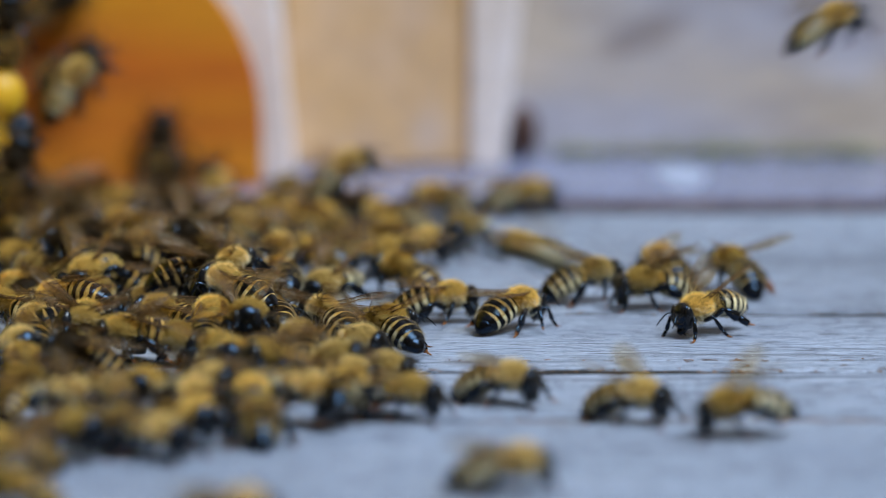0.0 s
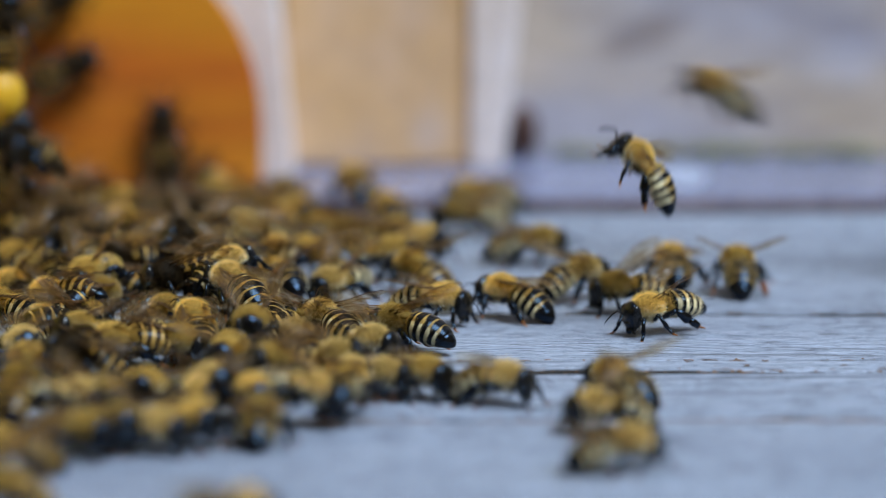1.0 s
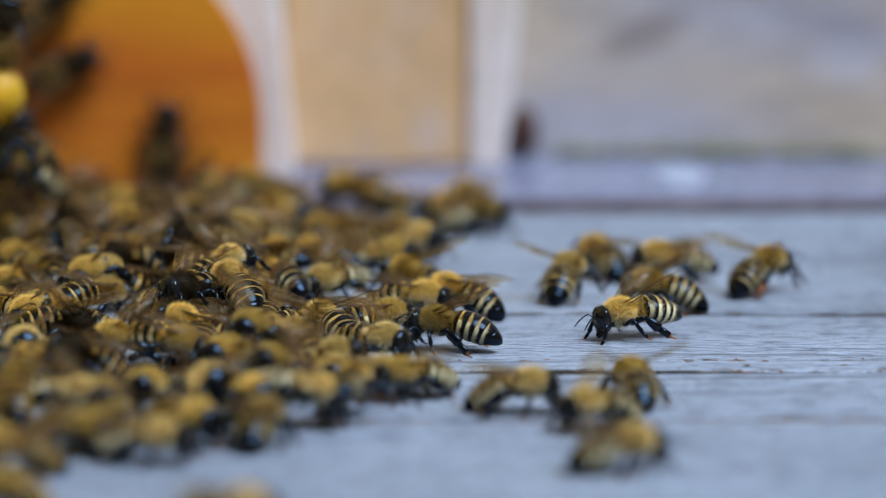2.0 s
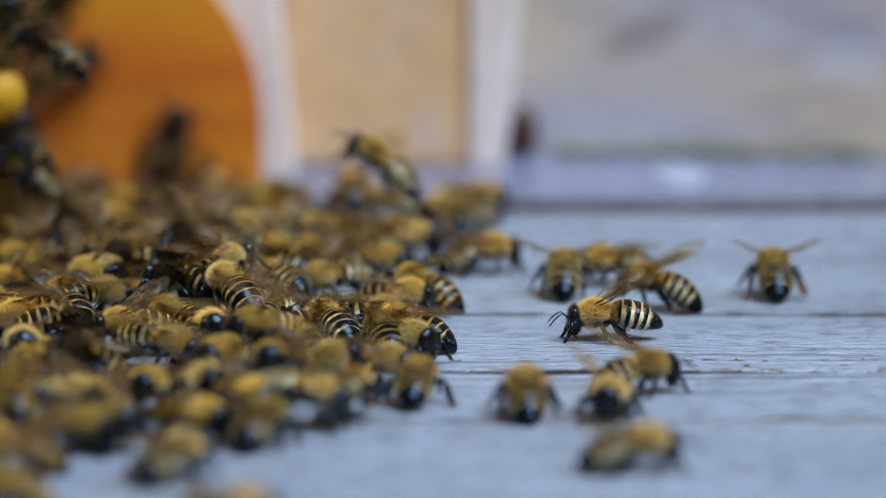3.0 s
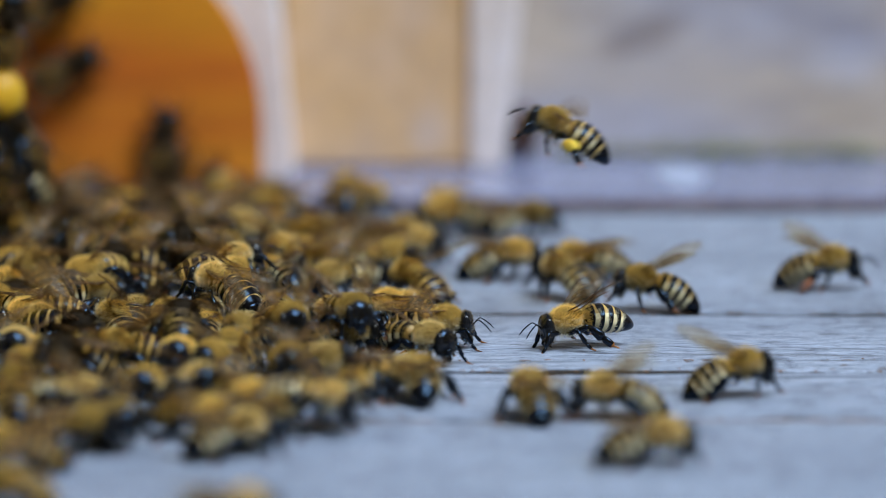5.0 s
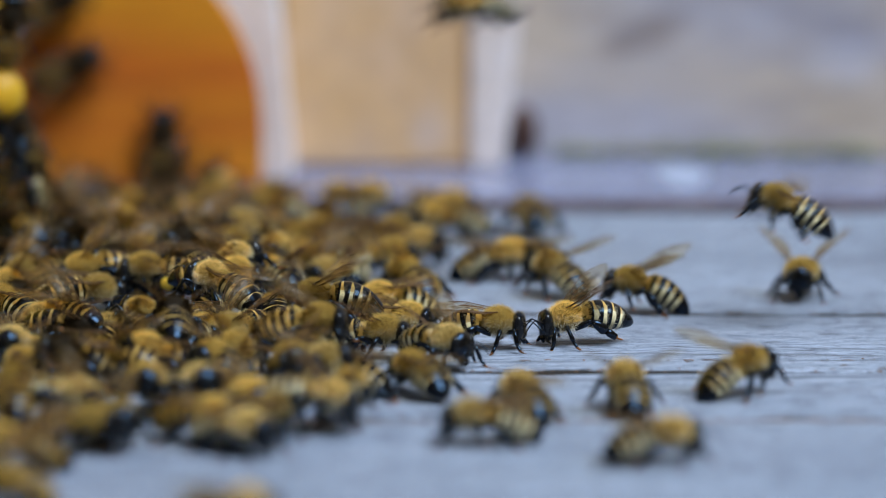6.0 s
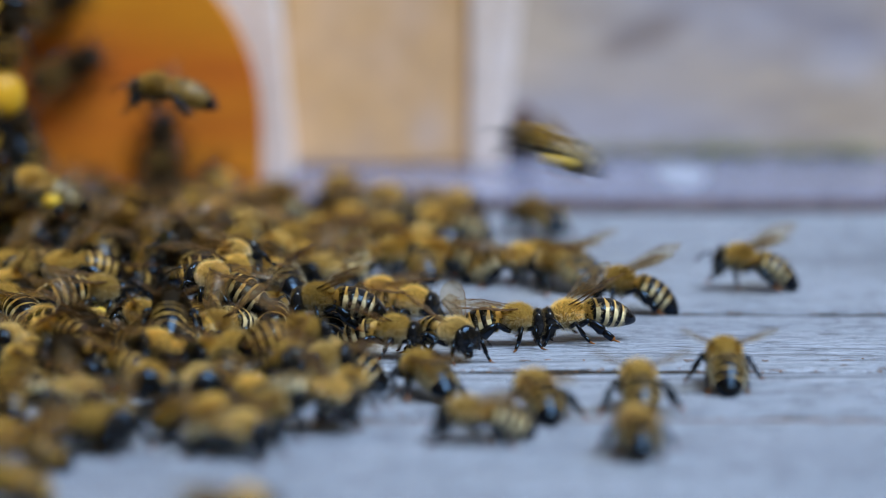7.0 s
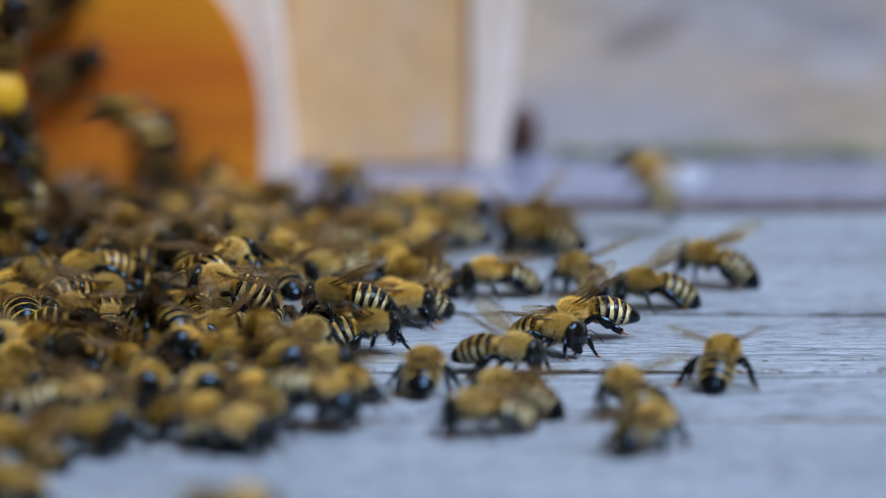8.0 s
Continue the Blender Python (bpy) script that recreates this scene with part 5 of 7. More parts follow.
    crawler(bee_41, [(0, -25.1, -21.6, 3.8, 270, 3, 5), (1.5, -24.2, -27.7, 3.7, 265, -1, 0), (3, -22.6, -29.8, 3.8, 220, 3, 6), (4.5, -20.7, -23.6, 3.9, 250, 4, 2), (6, -18.4, -25.7, 3.6, 352, 1, 2), (6.5, -19.0, -31.8, 3.7, 350, -1, 5), (7, -20.3, -35.0, 3.6, 20, 0, 3), (7.5, -21.7, -36.6, 3.7, 95, 2, 2), (8, -21.9, -35.8, 3.8, 118, 3, 3)])
    crawler(bee_42, [(0, -6.9, -12.8, 0.2, 130, 3, 0), (0.5, -5.9, -8.6, 0.2, 160, 3, 0), (1, -4.1, -10.7, 0.2, 152, 3, 0), (1.3, 1.2, -8.6, 0.2, 160, 3, 0), (1.5, 6.0, -6.5, 0.2, 165, 3, 0), (1.7, 4.9, -7.8, 0.2, 165, 3, 0), (2.8, -6.9, -14.0, 0.2, 150, 3, 0), (3.5, -9.1, -20.1, 0.2, 330, 3, 0), (4.5, -11.2, -23.6, 3.9, 340, 4, 2), (6, -14.4, -7.7, 3.6, 180, 0, 1), (7, -13.8, -11.9, 3.7, 178, 1, 1), (8, -12.2, -9.8, 3.9, 178, 4, 1)])
    crawler(bee_43, [(0, -56.2, -5.2, 1.5, 150, 4, 0), (2.7, -57.7, -2.2, 1.4, 150, 3, 0), (5.3, -57.3, -2.2, 1.5, 140, 4, 4), (8, -56.4, -1.1, 1.3, 109, 2, 0)])
    crawler(bee_44, [(0, -49.7, -14.3, 1.6, 20, -11, 6), (2.7, -50.3, -16.0, 1.8, 16, -14, 7), (5.3, -49.7, -17.7, 1.7, -10, -13, 8), (8, -49.1, -16.5, 1.8, -2, -14, 4)])
    crawler(bee_45, [(0, -37.1, 8.4, 0.2, 178, -3, 9), (1, -37.6, 2.8, 0.2, 100, -3, 9), (1.5, -36.2, -2.3, 0.1, 120, -1, 9), (2.8, -39.7, 9.3, 0.3, 125, -4, 9), (3.5, -40.8, 9.3, 0.1, 140, 1, 3), (4, -40.0, 5.0, 0.3, 120, -4, 9), (4.5, -39.6, 1.9, 0.1, 95, -2, 4), (5.3, -41.9, -7.8, 0.3, 85, -4, 4), (6, -44.0, -16.1, 0.1, 80, -1, 4), (6.5, -45.3, -14.0, 0.2, 95, -3, 4), (7.5, -45.0, -12.8, 0.3, 105, -4, 8), (8, -43.7, -9.9, 0.2, 95, -3, 3)])
    crawler(bee_46, [(0, -35.3, -5.7, 0.6, 156, 9, -7), (2, -34.2, -6.5, 0.6, 144, 8, -10), (4, -34.7, -7.4, 0.6, 145, 8, -7), (6, -33.4, -7.7, 0.3, 145, 5, -7), (8, -33.5, -5.8, 0.7, 133, 10, -8)])
    crawler(bee_47, [(0, -30.8, -16.9, 0.5, 87, -7, -11), (1.6, -31.9, -17.4, 0.3, 93, -5, -11), (3.2, -31.2, -16.5, 0.2, 75, -3, -11), (4.8, -31.1, -14.7, 0.1, 84, -2, -14), (6.4, -32.4, -18.0, 0.5, 73, -6, -14), (8, -33.0, -18.5, 0.4, 86, -6, -10)])
    crawler(bee_48, [(0, -25.7, 18.2, 0.6, 258, -9, -7), (1, -24.8, 13.7, 0.5, 260, -7, -3), (1.5, -25.3, 17.3, 0.7, 260, -9, -5), (2.8, -22.7, 9.3, 0.5, 240, -7, -6), (3.5, -26.0, -12.0, 0.8, 262, -11, -3), (4.5, -25.6, -11.1, 0.4, 260, -6, -9), (5.8, -26.2, -12.0, 0.5, 225, -8, -7), (6, -26.1, -12.8, 0.8, 218, -12, -8), (6.5, -28.0, -12.0, 0.8, 215, -11, -5), (7, -28.4, -10.7, 0.8, 235, -11, -9), (7.5, -29.6, -9.9, 0.8, 240, -11, -4), (8, -28.8, -10.7, 0.6, 248, -9, -5)])
    crawler(bee_49, [(0, -22.7, -3.6, 0.7, 98, -10, -20), (2.7, -24.0, -2.8, 0.7, 83, -10, -17), (5.3, -22.3, -2.4, 0.7, 89, -9, -18), (8, -23.6, -1.6, 0.5, 85, -8, -19)])
    crawler(bee_50, [(0, -55.3, -28.1, 0.8, 300, 12, 3), (2.7, -53.8, -28.1, 0.9, 276, 12, 2), (5.3, -54.1, -30.0, 1.0, 262, 15, 1), (8, -54.4, -27.6, 1.1, 234, 15, 5)])
    crawler(bee_51, [(0, -50.0, -36.0, 0.0, 200, 0, 15), (1.6, -49.4, -32.7, 0.2, 208, 3, 16), (3.2, -48.4, -30.9, 0.1, 205, 2, 15), (4.8, -49.6, -31.4, 0.3, 202, 4, 16), (6.4, -49.9, -30.4, 0.1, 200, -1, 19), (8, -50.7, -30.7, 0.0, 198, 0, 18)])
    crawler(bee_52, [(0, -44.4, -40.2, 1.7, 170, 13, -2), (2.7, -43.8, -41.6, 1.8, 184, 14, -1), (5.3, -45.3, -40.9, 1.8, 193, 14, 1), (8, -44.8, -40.3, 1.7, 194, 13, -2)])
    crawler(bee_53, [(0, -39.0, -20.4, 1.0, 190, 3, 4), (1.5, -40.3, -24.5, 0.8, 200, 0, 3), (3.5, -39.5, -12.2, 1.0, 190, 2, 3), (4.5, -39.2, -24.5, 1.0, 180, 2, 7), (7, -41.5, -40.2, 0.9, 150, -1, 8), (8, -38.6, -42.1, 0.8, 125, 0, 5)])
    crawler(bee_54, [(0, -29.9, -12.0, 1.0, 100, 14, -2), (1.5, -32.3, -16.1, 1.1, 120, 16, 0), (3, -30.4, -16.1, 0.9, 280, 13, -2), (4.5, -31.8, -36.0, 0.9, 280, 13, 2), (6, -35.4, -36.0, 1.1, 200, 16, 3), (8, -32.0, -31.3, 1.2, 250, 17, 1)])
    crawler(bee_55, [(0, -26.0, -36.0, 0.8, 260, 12, -13), (2.7, -27.3, -34.2, 0.6, 242, 9, -9), (5.3, -27.8, -34.8, 0.5, 239, 7, -12), (8, -27.1, -32.8, 0.6, 208, 9, -10)])
    crawler(bee_56, [(0, -20.1, -44.1, 1.8, 220, 14, 13), (1.6, -19.9, -47.0, 1.8, 233, 14, 13), (3.2, -21.3, -44.8, 1.9, 266, 16, 18), (4.8, -19.7, -44.6, 1.7, 274, 12, 14), (6.4, -19.4, -44.5, 1.8, 281, 14, 17), (8, -20.5, -45.9, 1.9, 293, 16, 16)])
    crawler(bee_57, [(0, -52.0, -62.6, 1.5, 60, 10, -14), (2.7, -52.4, -61.4, 1.5, 90, 10, -14), (5.3, -52.4, -61.3, 1.4, 91, 8, -13), (8, -53.6, -59.1, 1.4, 80, 9, -16)])
    crawler(bee_58, [(0, -47.1, -62.6, 1.2, 330, -5, -15), (1.6, -46.5, -62.0, 1.2, 331, -5, -16), (3.2, -47.3, -60.3, 0.9, 330, -2, -16), (4.8, -46.2, -61.0, 1.0, 335, -3, -18), (6.4, -46.8, -61.2, 1.1, 319, -5, -19), (8, -46.3, -63.3, 1.0, 353, -3, -16)])
    crawler(bee_59, [(0, -41.3, -56.7, 0.5, 300, -7, -16), (1.6, -43.2, -56.5, 0.3, 304, -4, -17), (3.2, -43.3, -56.5, 0.3, 276, -4, -19), (4.8, -44.0, -58.6, 0.5, 294, -6, -18), (6.4, -44.1, -58.4, 0.1, 278, -1, -19), (8, -43.0, -58.7, 0.5, 276, -7, -15)])
    crawler(bee_60, [(0, -35.9, -53.0, 0.5, 250, 7, 4), (1.6, -35.7, -54.8, 0.6, 253, 8, 1), (3.2, -35.5, -53.2, 0.6, 253, 8, 0), (4.8, -36.2, -54.6, 0.8, 259, 11, 0), (6.4, -36.1, -52.3, 0.8, 265, 11, 3), (8, -36.1, -52.2, 0.6, 264, 9, -1)])
    crawler(bee_61, [(0, -30.2, -54.8, 0.9, 320, 13, -15), (2.7, -30.2, -54.2, 0.9, 298, 13, -14), (5.3, -30.8, -55.3, 1.1, 294, 15, -13), (8, -30.2, -57.0, 0.9, 290, 13, -12)])
    crawler(bee_62, [(0, -23.8, -59.0, 1.1, 280, -4, -19), (2, -24.3, -59.1, 0.9, 301, 2, -17), (4, -24.6, -62.1, 1.0, 306, -3, -15), (6, -24.9, -60.1, 0.8, 304, 0, -17), (8, -25.0, -58.0, 0.9, 317, 1, -19)])
    crawler(bee_63, [(0, -18.3, -59.0, 1.5, 330, -9, -13), (2.7, -17.2, -61.6, 1.8, 347, -14, -17), (5.3, -16.3, -64.5, 1.5, 348, -10, -16), (8, -15.7, -62.7, 1.9, 352, -15, -16)])
    crawler(bee_64, [(0, -49.9, -89.7, 0.2, 200, 2, 0), (2, -49.7, -89.1, 0.2, 186, 3, 0), (4, -49.7, -88.5, 0.1, 184, 1, 0), (6, -49.5, -87.3, 0.1, 184, 1, 0), (8, -49.4, -86.8, 0.2, 164, 3, 0)])
    crawler(bee_65, [(0, -45.3, -79.6, 0.4, 320, 6, 0), (1.6, -44.3, -77.9, 0.1, 325, -1, 0), (3.2, -44.6, -76.2, 0.2, 336, -3, 0), (4.8, -45.0, -76.7, 0.1, 356, 2, 0), (6.4, -44.6, -76.2, 0.1, 345, 1, 0), (8, -44.5, -78.4, 0.2, 344, -3, 0)])
    crawler(bee_66, [(0, -40.2, -74.5, 0.0, 300, 0, 0), (2.7, -40.4, -72.8, 0.3, 305, 4, 0), (5.3, -40.1, -72.0, 0.3, 298, 4, 0), (8, -40.0, -71.6, 0.0, 286, 1, 0)])
    crawler(bee_67, [(0, -48.3, -112.2, 0.3, 200, 4, 0), (2, -49.3, -112.8, 0.4, 214, 5, 0), (4, -49.2, -110.9, 0.1, 199, 1, 0), (6, -49.1, -109.8, 0.2, 207, 3, 0), (8, -49.3, -108.8, 0.1, 238, -1, 0)])
    crawler(bee_68, [(0, -30.9, -71.0, 0.3, 300, 4, 0), (1.6, -31.5, -70.5, 0.0, 313, 0, 0), (3.2, -30.2, -69.2, 0.0, 313, 0, 0), (4.8, -29.8, -68.4, 0.0, 325, 0, 0), (6.4, -29.6, -71.0, 0.3, 331, 4, 0), (8, -30.7, -70.0, 0.3, 327, 4, 0)])
    crawler(bee_69, [(0, -54.5, 70.7, 0.1, 190, -1, 6), (2.7, -54.4, 70.4, 0.3, 185, -5, 7), (5.3, -54.4, 71.5, 0.3, 207, -4, 3), (8, -53.6, 68.3, 0.1, 219, -2, 2)])
    crawler(bee_70, [(0, -43.8, 55.4, 2.9, 180, 6, 3), (2, -43.2, 54.6, 3.2, 167, 9, 7), (4, -44.7, 54.4, 3.2, 186, 10, 7), (6, -44.1, 54.3, 3.1, 140, 9, 3), (8, -43.3, 54.5, 2.9, 155, 5, 6)])
    crawler(bee_71, [(0, -35.0, 46.2, 3.6, 260, 1, -5), (2, -34.5, 47.1, 3.6, 272, 0, -2), (4, -33.7, 47.9, 3.7, 286, -2, -4), (6, -34.0, 42.7, 3.7, 261, -2, -4), (8, -33.8, 40.4, 3.8, 291, -3, -3)])
    crawler(bee_72, [(0, -26.3, 60.8, 1.6, 200, 6, -14), (2.7, -26.1, 60.5, 1.5, 211, 5, -14), (5.3, -26.6, 61.5, 1.6, 217, 6, -15), (8, -26.0, 61.3, 1.7, 203, 6, -12)])
    crawler(bee_73, [(0, -18.3, 68.2, 0.2, 20, -2, 9), (1.6, -16.6, 64.1, 0.3, 37, -4, 8), (3.2, -16.8, 63.7, 0.3, 51, -4, 6), (4.8, -19.2, 63.9, 0.2, 23, -3, 8), (6.4, -17.6, 67.1, 0.2, 47, -2, 7), (8, -18.9, 67.3, 0.3, 64, -4, 5)])
    crawler(bee_74, [(0, -10.1, 63.1, 0.2, 10, 3, 0), (1.6, -8.8, 65.2, 0.2, -3, -3, 0), (3.2, -9.5, 65.5, 0.2, 7, -3, 0), (4.8, -7.9, 63.5, 0.2, 18, 2, 0), (6.4, -10.0, 64.3, 0.2, 15, 3, 0), (8, -10.3, 66.8, 0.3, 10, -4, 0)])
    crawler(bee_75, [(0, -4.4, 58.1, 0.1, 330, 1, 0), (2.7, -5.6, 59.5, 0.3, 328, 4, 0), (5.3, -5.6, 57.3, 0.0, 341, 1, 0), (8, -5.1, 58.0, 0.2, 326, 3, 0)])
    crawler(bee_76, [(0, -60.6, 86.3, 0.3, 180, 5, 0), (2.7, -60.1, 87.0, 0.1, 162, -1, 0), (5.3, -59.0, 84.0, 0.2, 181, 3, 0), (8, -60.4, 83.3, 0.2, 176, 2, 0)])
    crawler(bee_77, [(0, -54.4, 94.3, 0.1, 200, -2, 0), (2, -54.8, 95.2, 0.1, 205, -1, 0), (4, -54.7, 92.1, 0.0, 194, 0, 0), (6, -55.1, 89.7, 0.2, 208, -3, 0), (8, -55.4, 91.8, 0.0, 209, 1, 0)])
    crawler(bee_78, [(0, -47.8, 97.0, 0.0, 180, 0, 0), (2, -46.0, 94.4, 0.2, 163, 2, 0), (4, -45.9, 94.4, 0.0, 133, 0, 0), (6, -46.6, 92.6, 0.2, 149, 3, 0), (8, -46.5, 89.0, 0.2, 146, 3, 0)])
    crawler(bee_79, [(0, -38.0, 86.3, 0.0, 190, 0, 0), (1.6, -37.5, 90.8, 0.3, 188, 4, 0), (3.2, -38.0, 90.9, 0.1, 192, 1, 0), (4.8, -39.8, 91.8, 0.2, 207, -3, 0), (6.4, -40.4, 98.1, 0.3, 182, 4, 0), (8, -39.9, 93.7, 0.2, 218, 2, 0)])
    crawler(bee_80, [(0, -55.6, 50.8, 1.0, 142, 15, -6), (2, -53.9, 46.4, 0.8, 165, 12, -7), (4, -53.1, 50.0, 0.6, 157, 9, -9), (6, -51.9, 54.1, 0.9, 166, 13, -10), (8, -53.5, 52.6, 1.0, 154, 15, -6)])
    crawler(bee_81, [(0, -47.5, 48.5, 1.5, 180, 5, -9), (2, -47.7, 45.5, 1.5, 223, 4, -6), (4, -48.1, 47.8, 1.3, 210, 1, -7), (6, -49.3, 51.5, 1.4, 194, 2, -8), (8, -48.5, 48.4, 1.6, 204, 6, -10)])
    crawler(bee_82, [(0, -30.5, 43.6, 1.2, 77, 0, 1), (1.6, -29.4, 40.0, 1.5, 109, 4, 1), (3.2, -30.4, 40.3, 1.2, 92, 1, 2), (4.8, -31.2, 40.9, 1.3, 73, 1, -2), (6.4, -30.4, 45.3, 1.4, 59, 2, 0), (8, -29.9, 42.7, 1.3, 48, 2, 3)])
    crawler(bee_83, [(0, -30.5, 5.0, 1.1, 20, 16, -8), (1.6, -30.4, 6.6, 0.9, 45, 13, -4), (3.2, -30.1, 7.3, 1.1, 52, 16, -3), (4.8, -30.5, 4.5, 1.0, 49, 14, -7), (6.4, -29.8, 6.0, 1.0, 28, 14, -5), (8, -31.3, 2.4, 0.8, 28, 12, -6)])
    crawler(bee_84, [(0, -53.2, -16.1, 0.8, 93, 12, 5), (2.7, -53.2, -15.1, 0.6, 54, 8, 2), (5.3, -53.6, -15.4, 0.8, 68, 12, 5), (8, -52.0, -17.1, 0.5, 74, 7, 3)])
    crawler(bee_85, [(0, -36.9, -20.1, 0.8, 340, -11, 2), (2, -36.0, -22.8, 0.9, 345, -13, 4), (4, -37.5, -24.1, 0.9, 326, -13, 2), (6, -37.7, -26.8, 0.7, 329, -10, 5), (8, -37.7, -24.7, 0.7, 309, -10, 4)])
    crawler(bee_86, [(0, -15.9, -39.8, 0.9, 350, 12, 10), (2, -16.1, -39.5, 0.9, 367, 13, 11), (4, -16.8, -43.5, 1.0, 370, 14, 9), (6, -17.3, -43.4, 1.0, 363, 14, 13), (8, -17.1, -45.6, 1.1, 350, 15, 13)])
    crawler(bee_87, [(0, -44.4, 22.7, 0.8, 167, 11, 6), (1.6, -44.5, 20.5, 1.0, 185, 15, 5), (3.2, -42.9, 18.7, 1.1, 216, 16, 9), (4.8, -42.6, 21.8, 0.8, 206, 12, 6), (6.4, -43.4, 22.5, 0.8, 216, 12, 8), (8, -43.6, 22.6, 0.8, 212, 11, 8)])
    crawler(bee_88, [(0, -29.8, 6.3, 4.5, 51, 13, -17), (2.7, -30.8, 7.4, 4.7, 36, 16, -17), (5.3, -29.9, 9.7, 4.6, 34, 14, -18), (8, -30.3, 11.4, 4.7, 43, 16, -18)])
    crawler(bee_89, [(0, -57.8, 15.9, 0.0, 108, 1, -15), (2.7, -59.4, 20.0, 0.0, 100, 0, -15), (5.3, -59.0, 17.7, 0.1, 105, 1, -19), (8, -58.7, 16.0, 0.1, 95, 1, -19)])
    crawler(bee_90, [(0, -52.4, 20.2, 1.7, 99, -7, -17), (1.6, -53.5, 21.9, 1.7, 95, -8, -20), (3.2, -53.5, 22.9, 1.5, 67, -4, -18), (4.8, -53.3, 26.1, 1.6, 44, -6, -19), (6.4, -53.2, 26.1, 1.5, 52, -4, -16), (8, -53.7, 27.4, 1.6, 39, -5, -16)])
    crawler(bee_91, [(0, -38.9, 53.2, 0.1, 250, -2, -4), (1.6, -38.3, 51.2, 0.1, 250, -1, -4), (3.2, -38.6, 50.6, 0.0, 244, 0, -2), (4.8, -38.8, 48.8, 0.2, 248, -3, -7), (6.4, -38.7, 49.4, 0.2, 222, -3, -7), (8, -38.6, 47.2, 0.0, 223, 0, -3)])
    crawler(bee_92, [(0, -30.2, 15.3, 4.0, 11, -6, 14), (2, -31.2, 11.5, 4.1, -7, -7, 15), (4, -30.2, 8.4, 4.2, 4, -9, 13), (6, -30.3, 7.7, 4.2, 9, -8, 16), (8, -30.1, 12.9, 4.0, -7, -5, 16)])
    crawler(bee_93, [(0, -24.3, -24.2, 0.8, 100, -12, 1), (2, -24.5, -24.7, 0.7, 95, -10, -2), (4, -25.0, -25.8, 0.8, 96, -12, 0), (6, -26.0, -28.1, 0.6, 93, -8, 1), (8, -26.1, -29.9, 0.9, 124, -13, 3)])
    crawler(bee_94, [(0, -18.4, -28.5, 1.2, 96, 6, -11), (2, -18.3, -26.2, 1.1, 111, 5, -12), (4, -18.1, -27.7, 1.2, 114, 6, -14), (6, -17.5, -28.2, 1.0, 96, 3, -14), (8, -17.3, -27.9, 1.3, 84, 8, -13)])
    crawler(bee_95, [(0, -14.4, -7.8, 0.6, 125, 9, 14), (2, -14.6, -9.6, 0.4, 126, 6, 8), (4, -14.4, -7.5, 0.5, 111, 7, 14), (6, -13.8, -7.3, 0.4, 94, 6, 10), (8, -15.3, -6.3, 0.3, 72, 4, 9)])
    crawler(bee_96, [(0, -45.7, -30.5, 1.7, 90, -12, 7), (2, -46.0, -32.4, 1.5, 88, -10, 6), (4, -45.6, -30.9, 1.8, 89, -14, 2), (6, -45.5, -31.7, 1.4, 80, -9, 3), (8, -45.1, -28.9, 1.7, 68, -13, 2)])
    crawler(bee_97, [(0, -52.8, -41.7, 0.5, 95, 7, 20), (2.7, -52.3, -42.6, 0.5, 84, 7, 16), (5.3, -52.3, -42.0, 0.2, 98, 3, 14), (8, -52.3, -40.9, 0.5, 126, 6, 20)])
    crawler(bee_98, [(0, -28.9, -36.0, 0.8, 85, 12, 7), (1.6, -27.7, -36.3, 0.8, 63, 12, 7), (3.2, -28.5, -37.3, 0.7, 58, 10, 6), (4.8, -27.4, -34.0, 0.8, 82, 11, 4), (6.4, -27.1, -36.1, 0.7, 76, 10, 4), (8, -26.8, -36.8, 0.9, 85, 14, 5)])
    crawler(bee_99, [(0, -22.1, -71.0, 0.1, 95, 1, 0), (2.7, -22.0, -72.7, 0.2, 73, -3, 0), (5.3, -21.5, -69.2, 0.1, 63, -1, 0), (8, -22.7, -69.8, 0.3, 64, 4, 0)])
    crawler(bee_100, [(0, -12.1, -59.0, 1.1, 75, -5, -17), (2, -11.7, -56.7, 1.3, 76, -7, -19), (4, -12.0, -60.0, 1.3, 65, -7, -19), (6, -12.1, -59.3, 1.1, 74, -4, -17), (8, -11.9, -59.7, 1.2, 80, -5, -15)])
    crawler(bee_101, [(0, -28.0, -58.5, 0.5, 200, -7, -17), (2.7, -27.2, -55.9, 0.5, 212, -7, -18), (5.3, -27.2, -56.9, 0.6, 196, -8, -20), (8, -27.3, -60.0, 0.5, 190, -8, -15)])
    crawler(bee_102, [(0, -61.2, 50.8, 0.2, 128, -3, -11), (2.7, -62.5, 51.6, 0.3, 118, -5, -11), (5.3, -61.2, 51.2, 0.0, 157, 0, -11), (8, -62.0, 52.0, 0.4, 142, -5, -11)])
    crawler(bee_103, [(0, -41.3, 86.3, 0.1, 20, -1, 0), (2.7, -41.4, 87.3, 0.2, -31, -3, 0), (5.3, -41.4, 86.5, 0.0, -48, 0, 0), (8, -41.7, 88.2, 0.3, -21, 4, 0)])
    crawler(bee_104, [(0, -32.7, 78.4, 0.1, 200, -1, 0), (1.6, -33.5, 76.6, 0.3, 187, 4, 0), (3.2, -35.0, 78.8, 0.2, 200, -2, 0), (4.8, -35.0, 77.3, 0.1, 191, 2, 0), (6.4, -34.6, 75.0, 0.1, 188, -2, 0), (8, -34.0, 78.7, 0.2, 182, -2, 0)])
    crawler(bee_105, [(0, -23.3, 99.7, 0.4, 90, 6, 0), (2.7, -23.3, 98.2, 0.1, 121, 1, 0), (5.3, -24.5, 96.1, 0.1, 116, 2, 0), (8, -24.2, 98.8, 0.1, 98, -1, 0)])
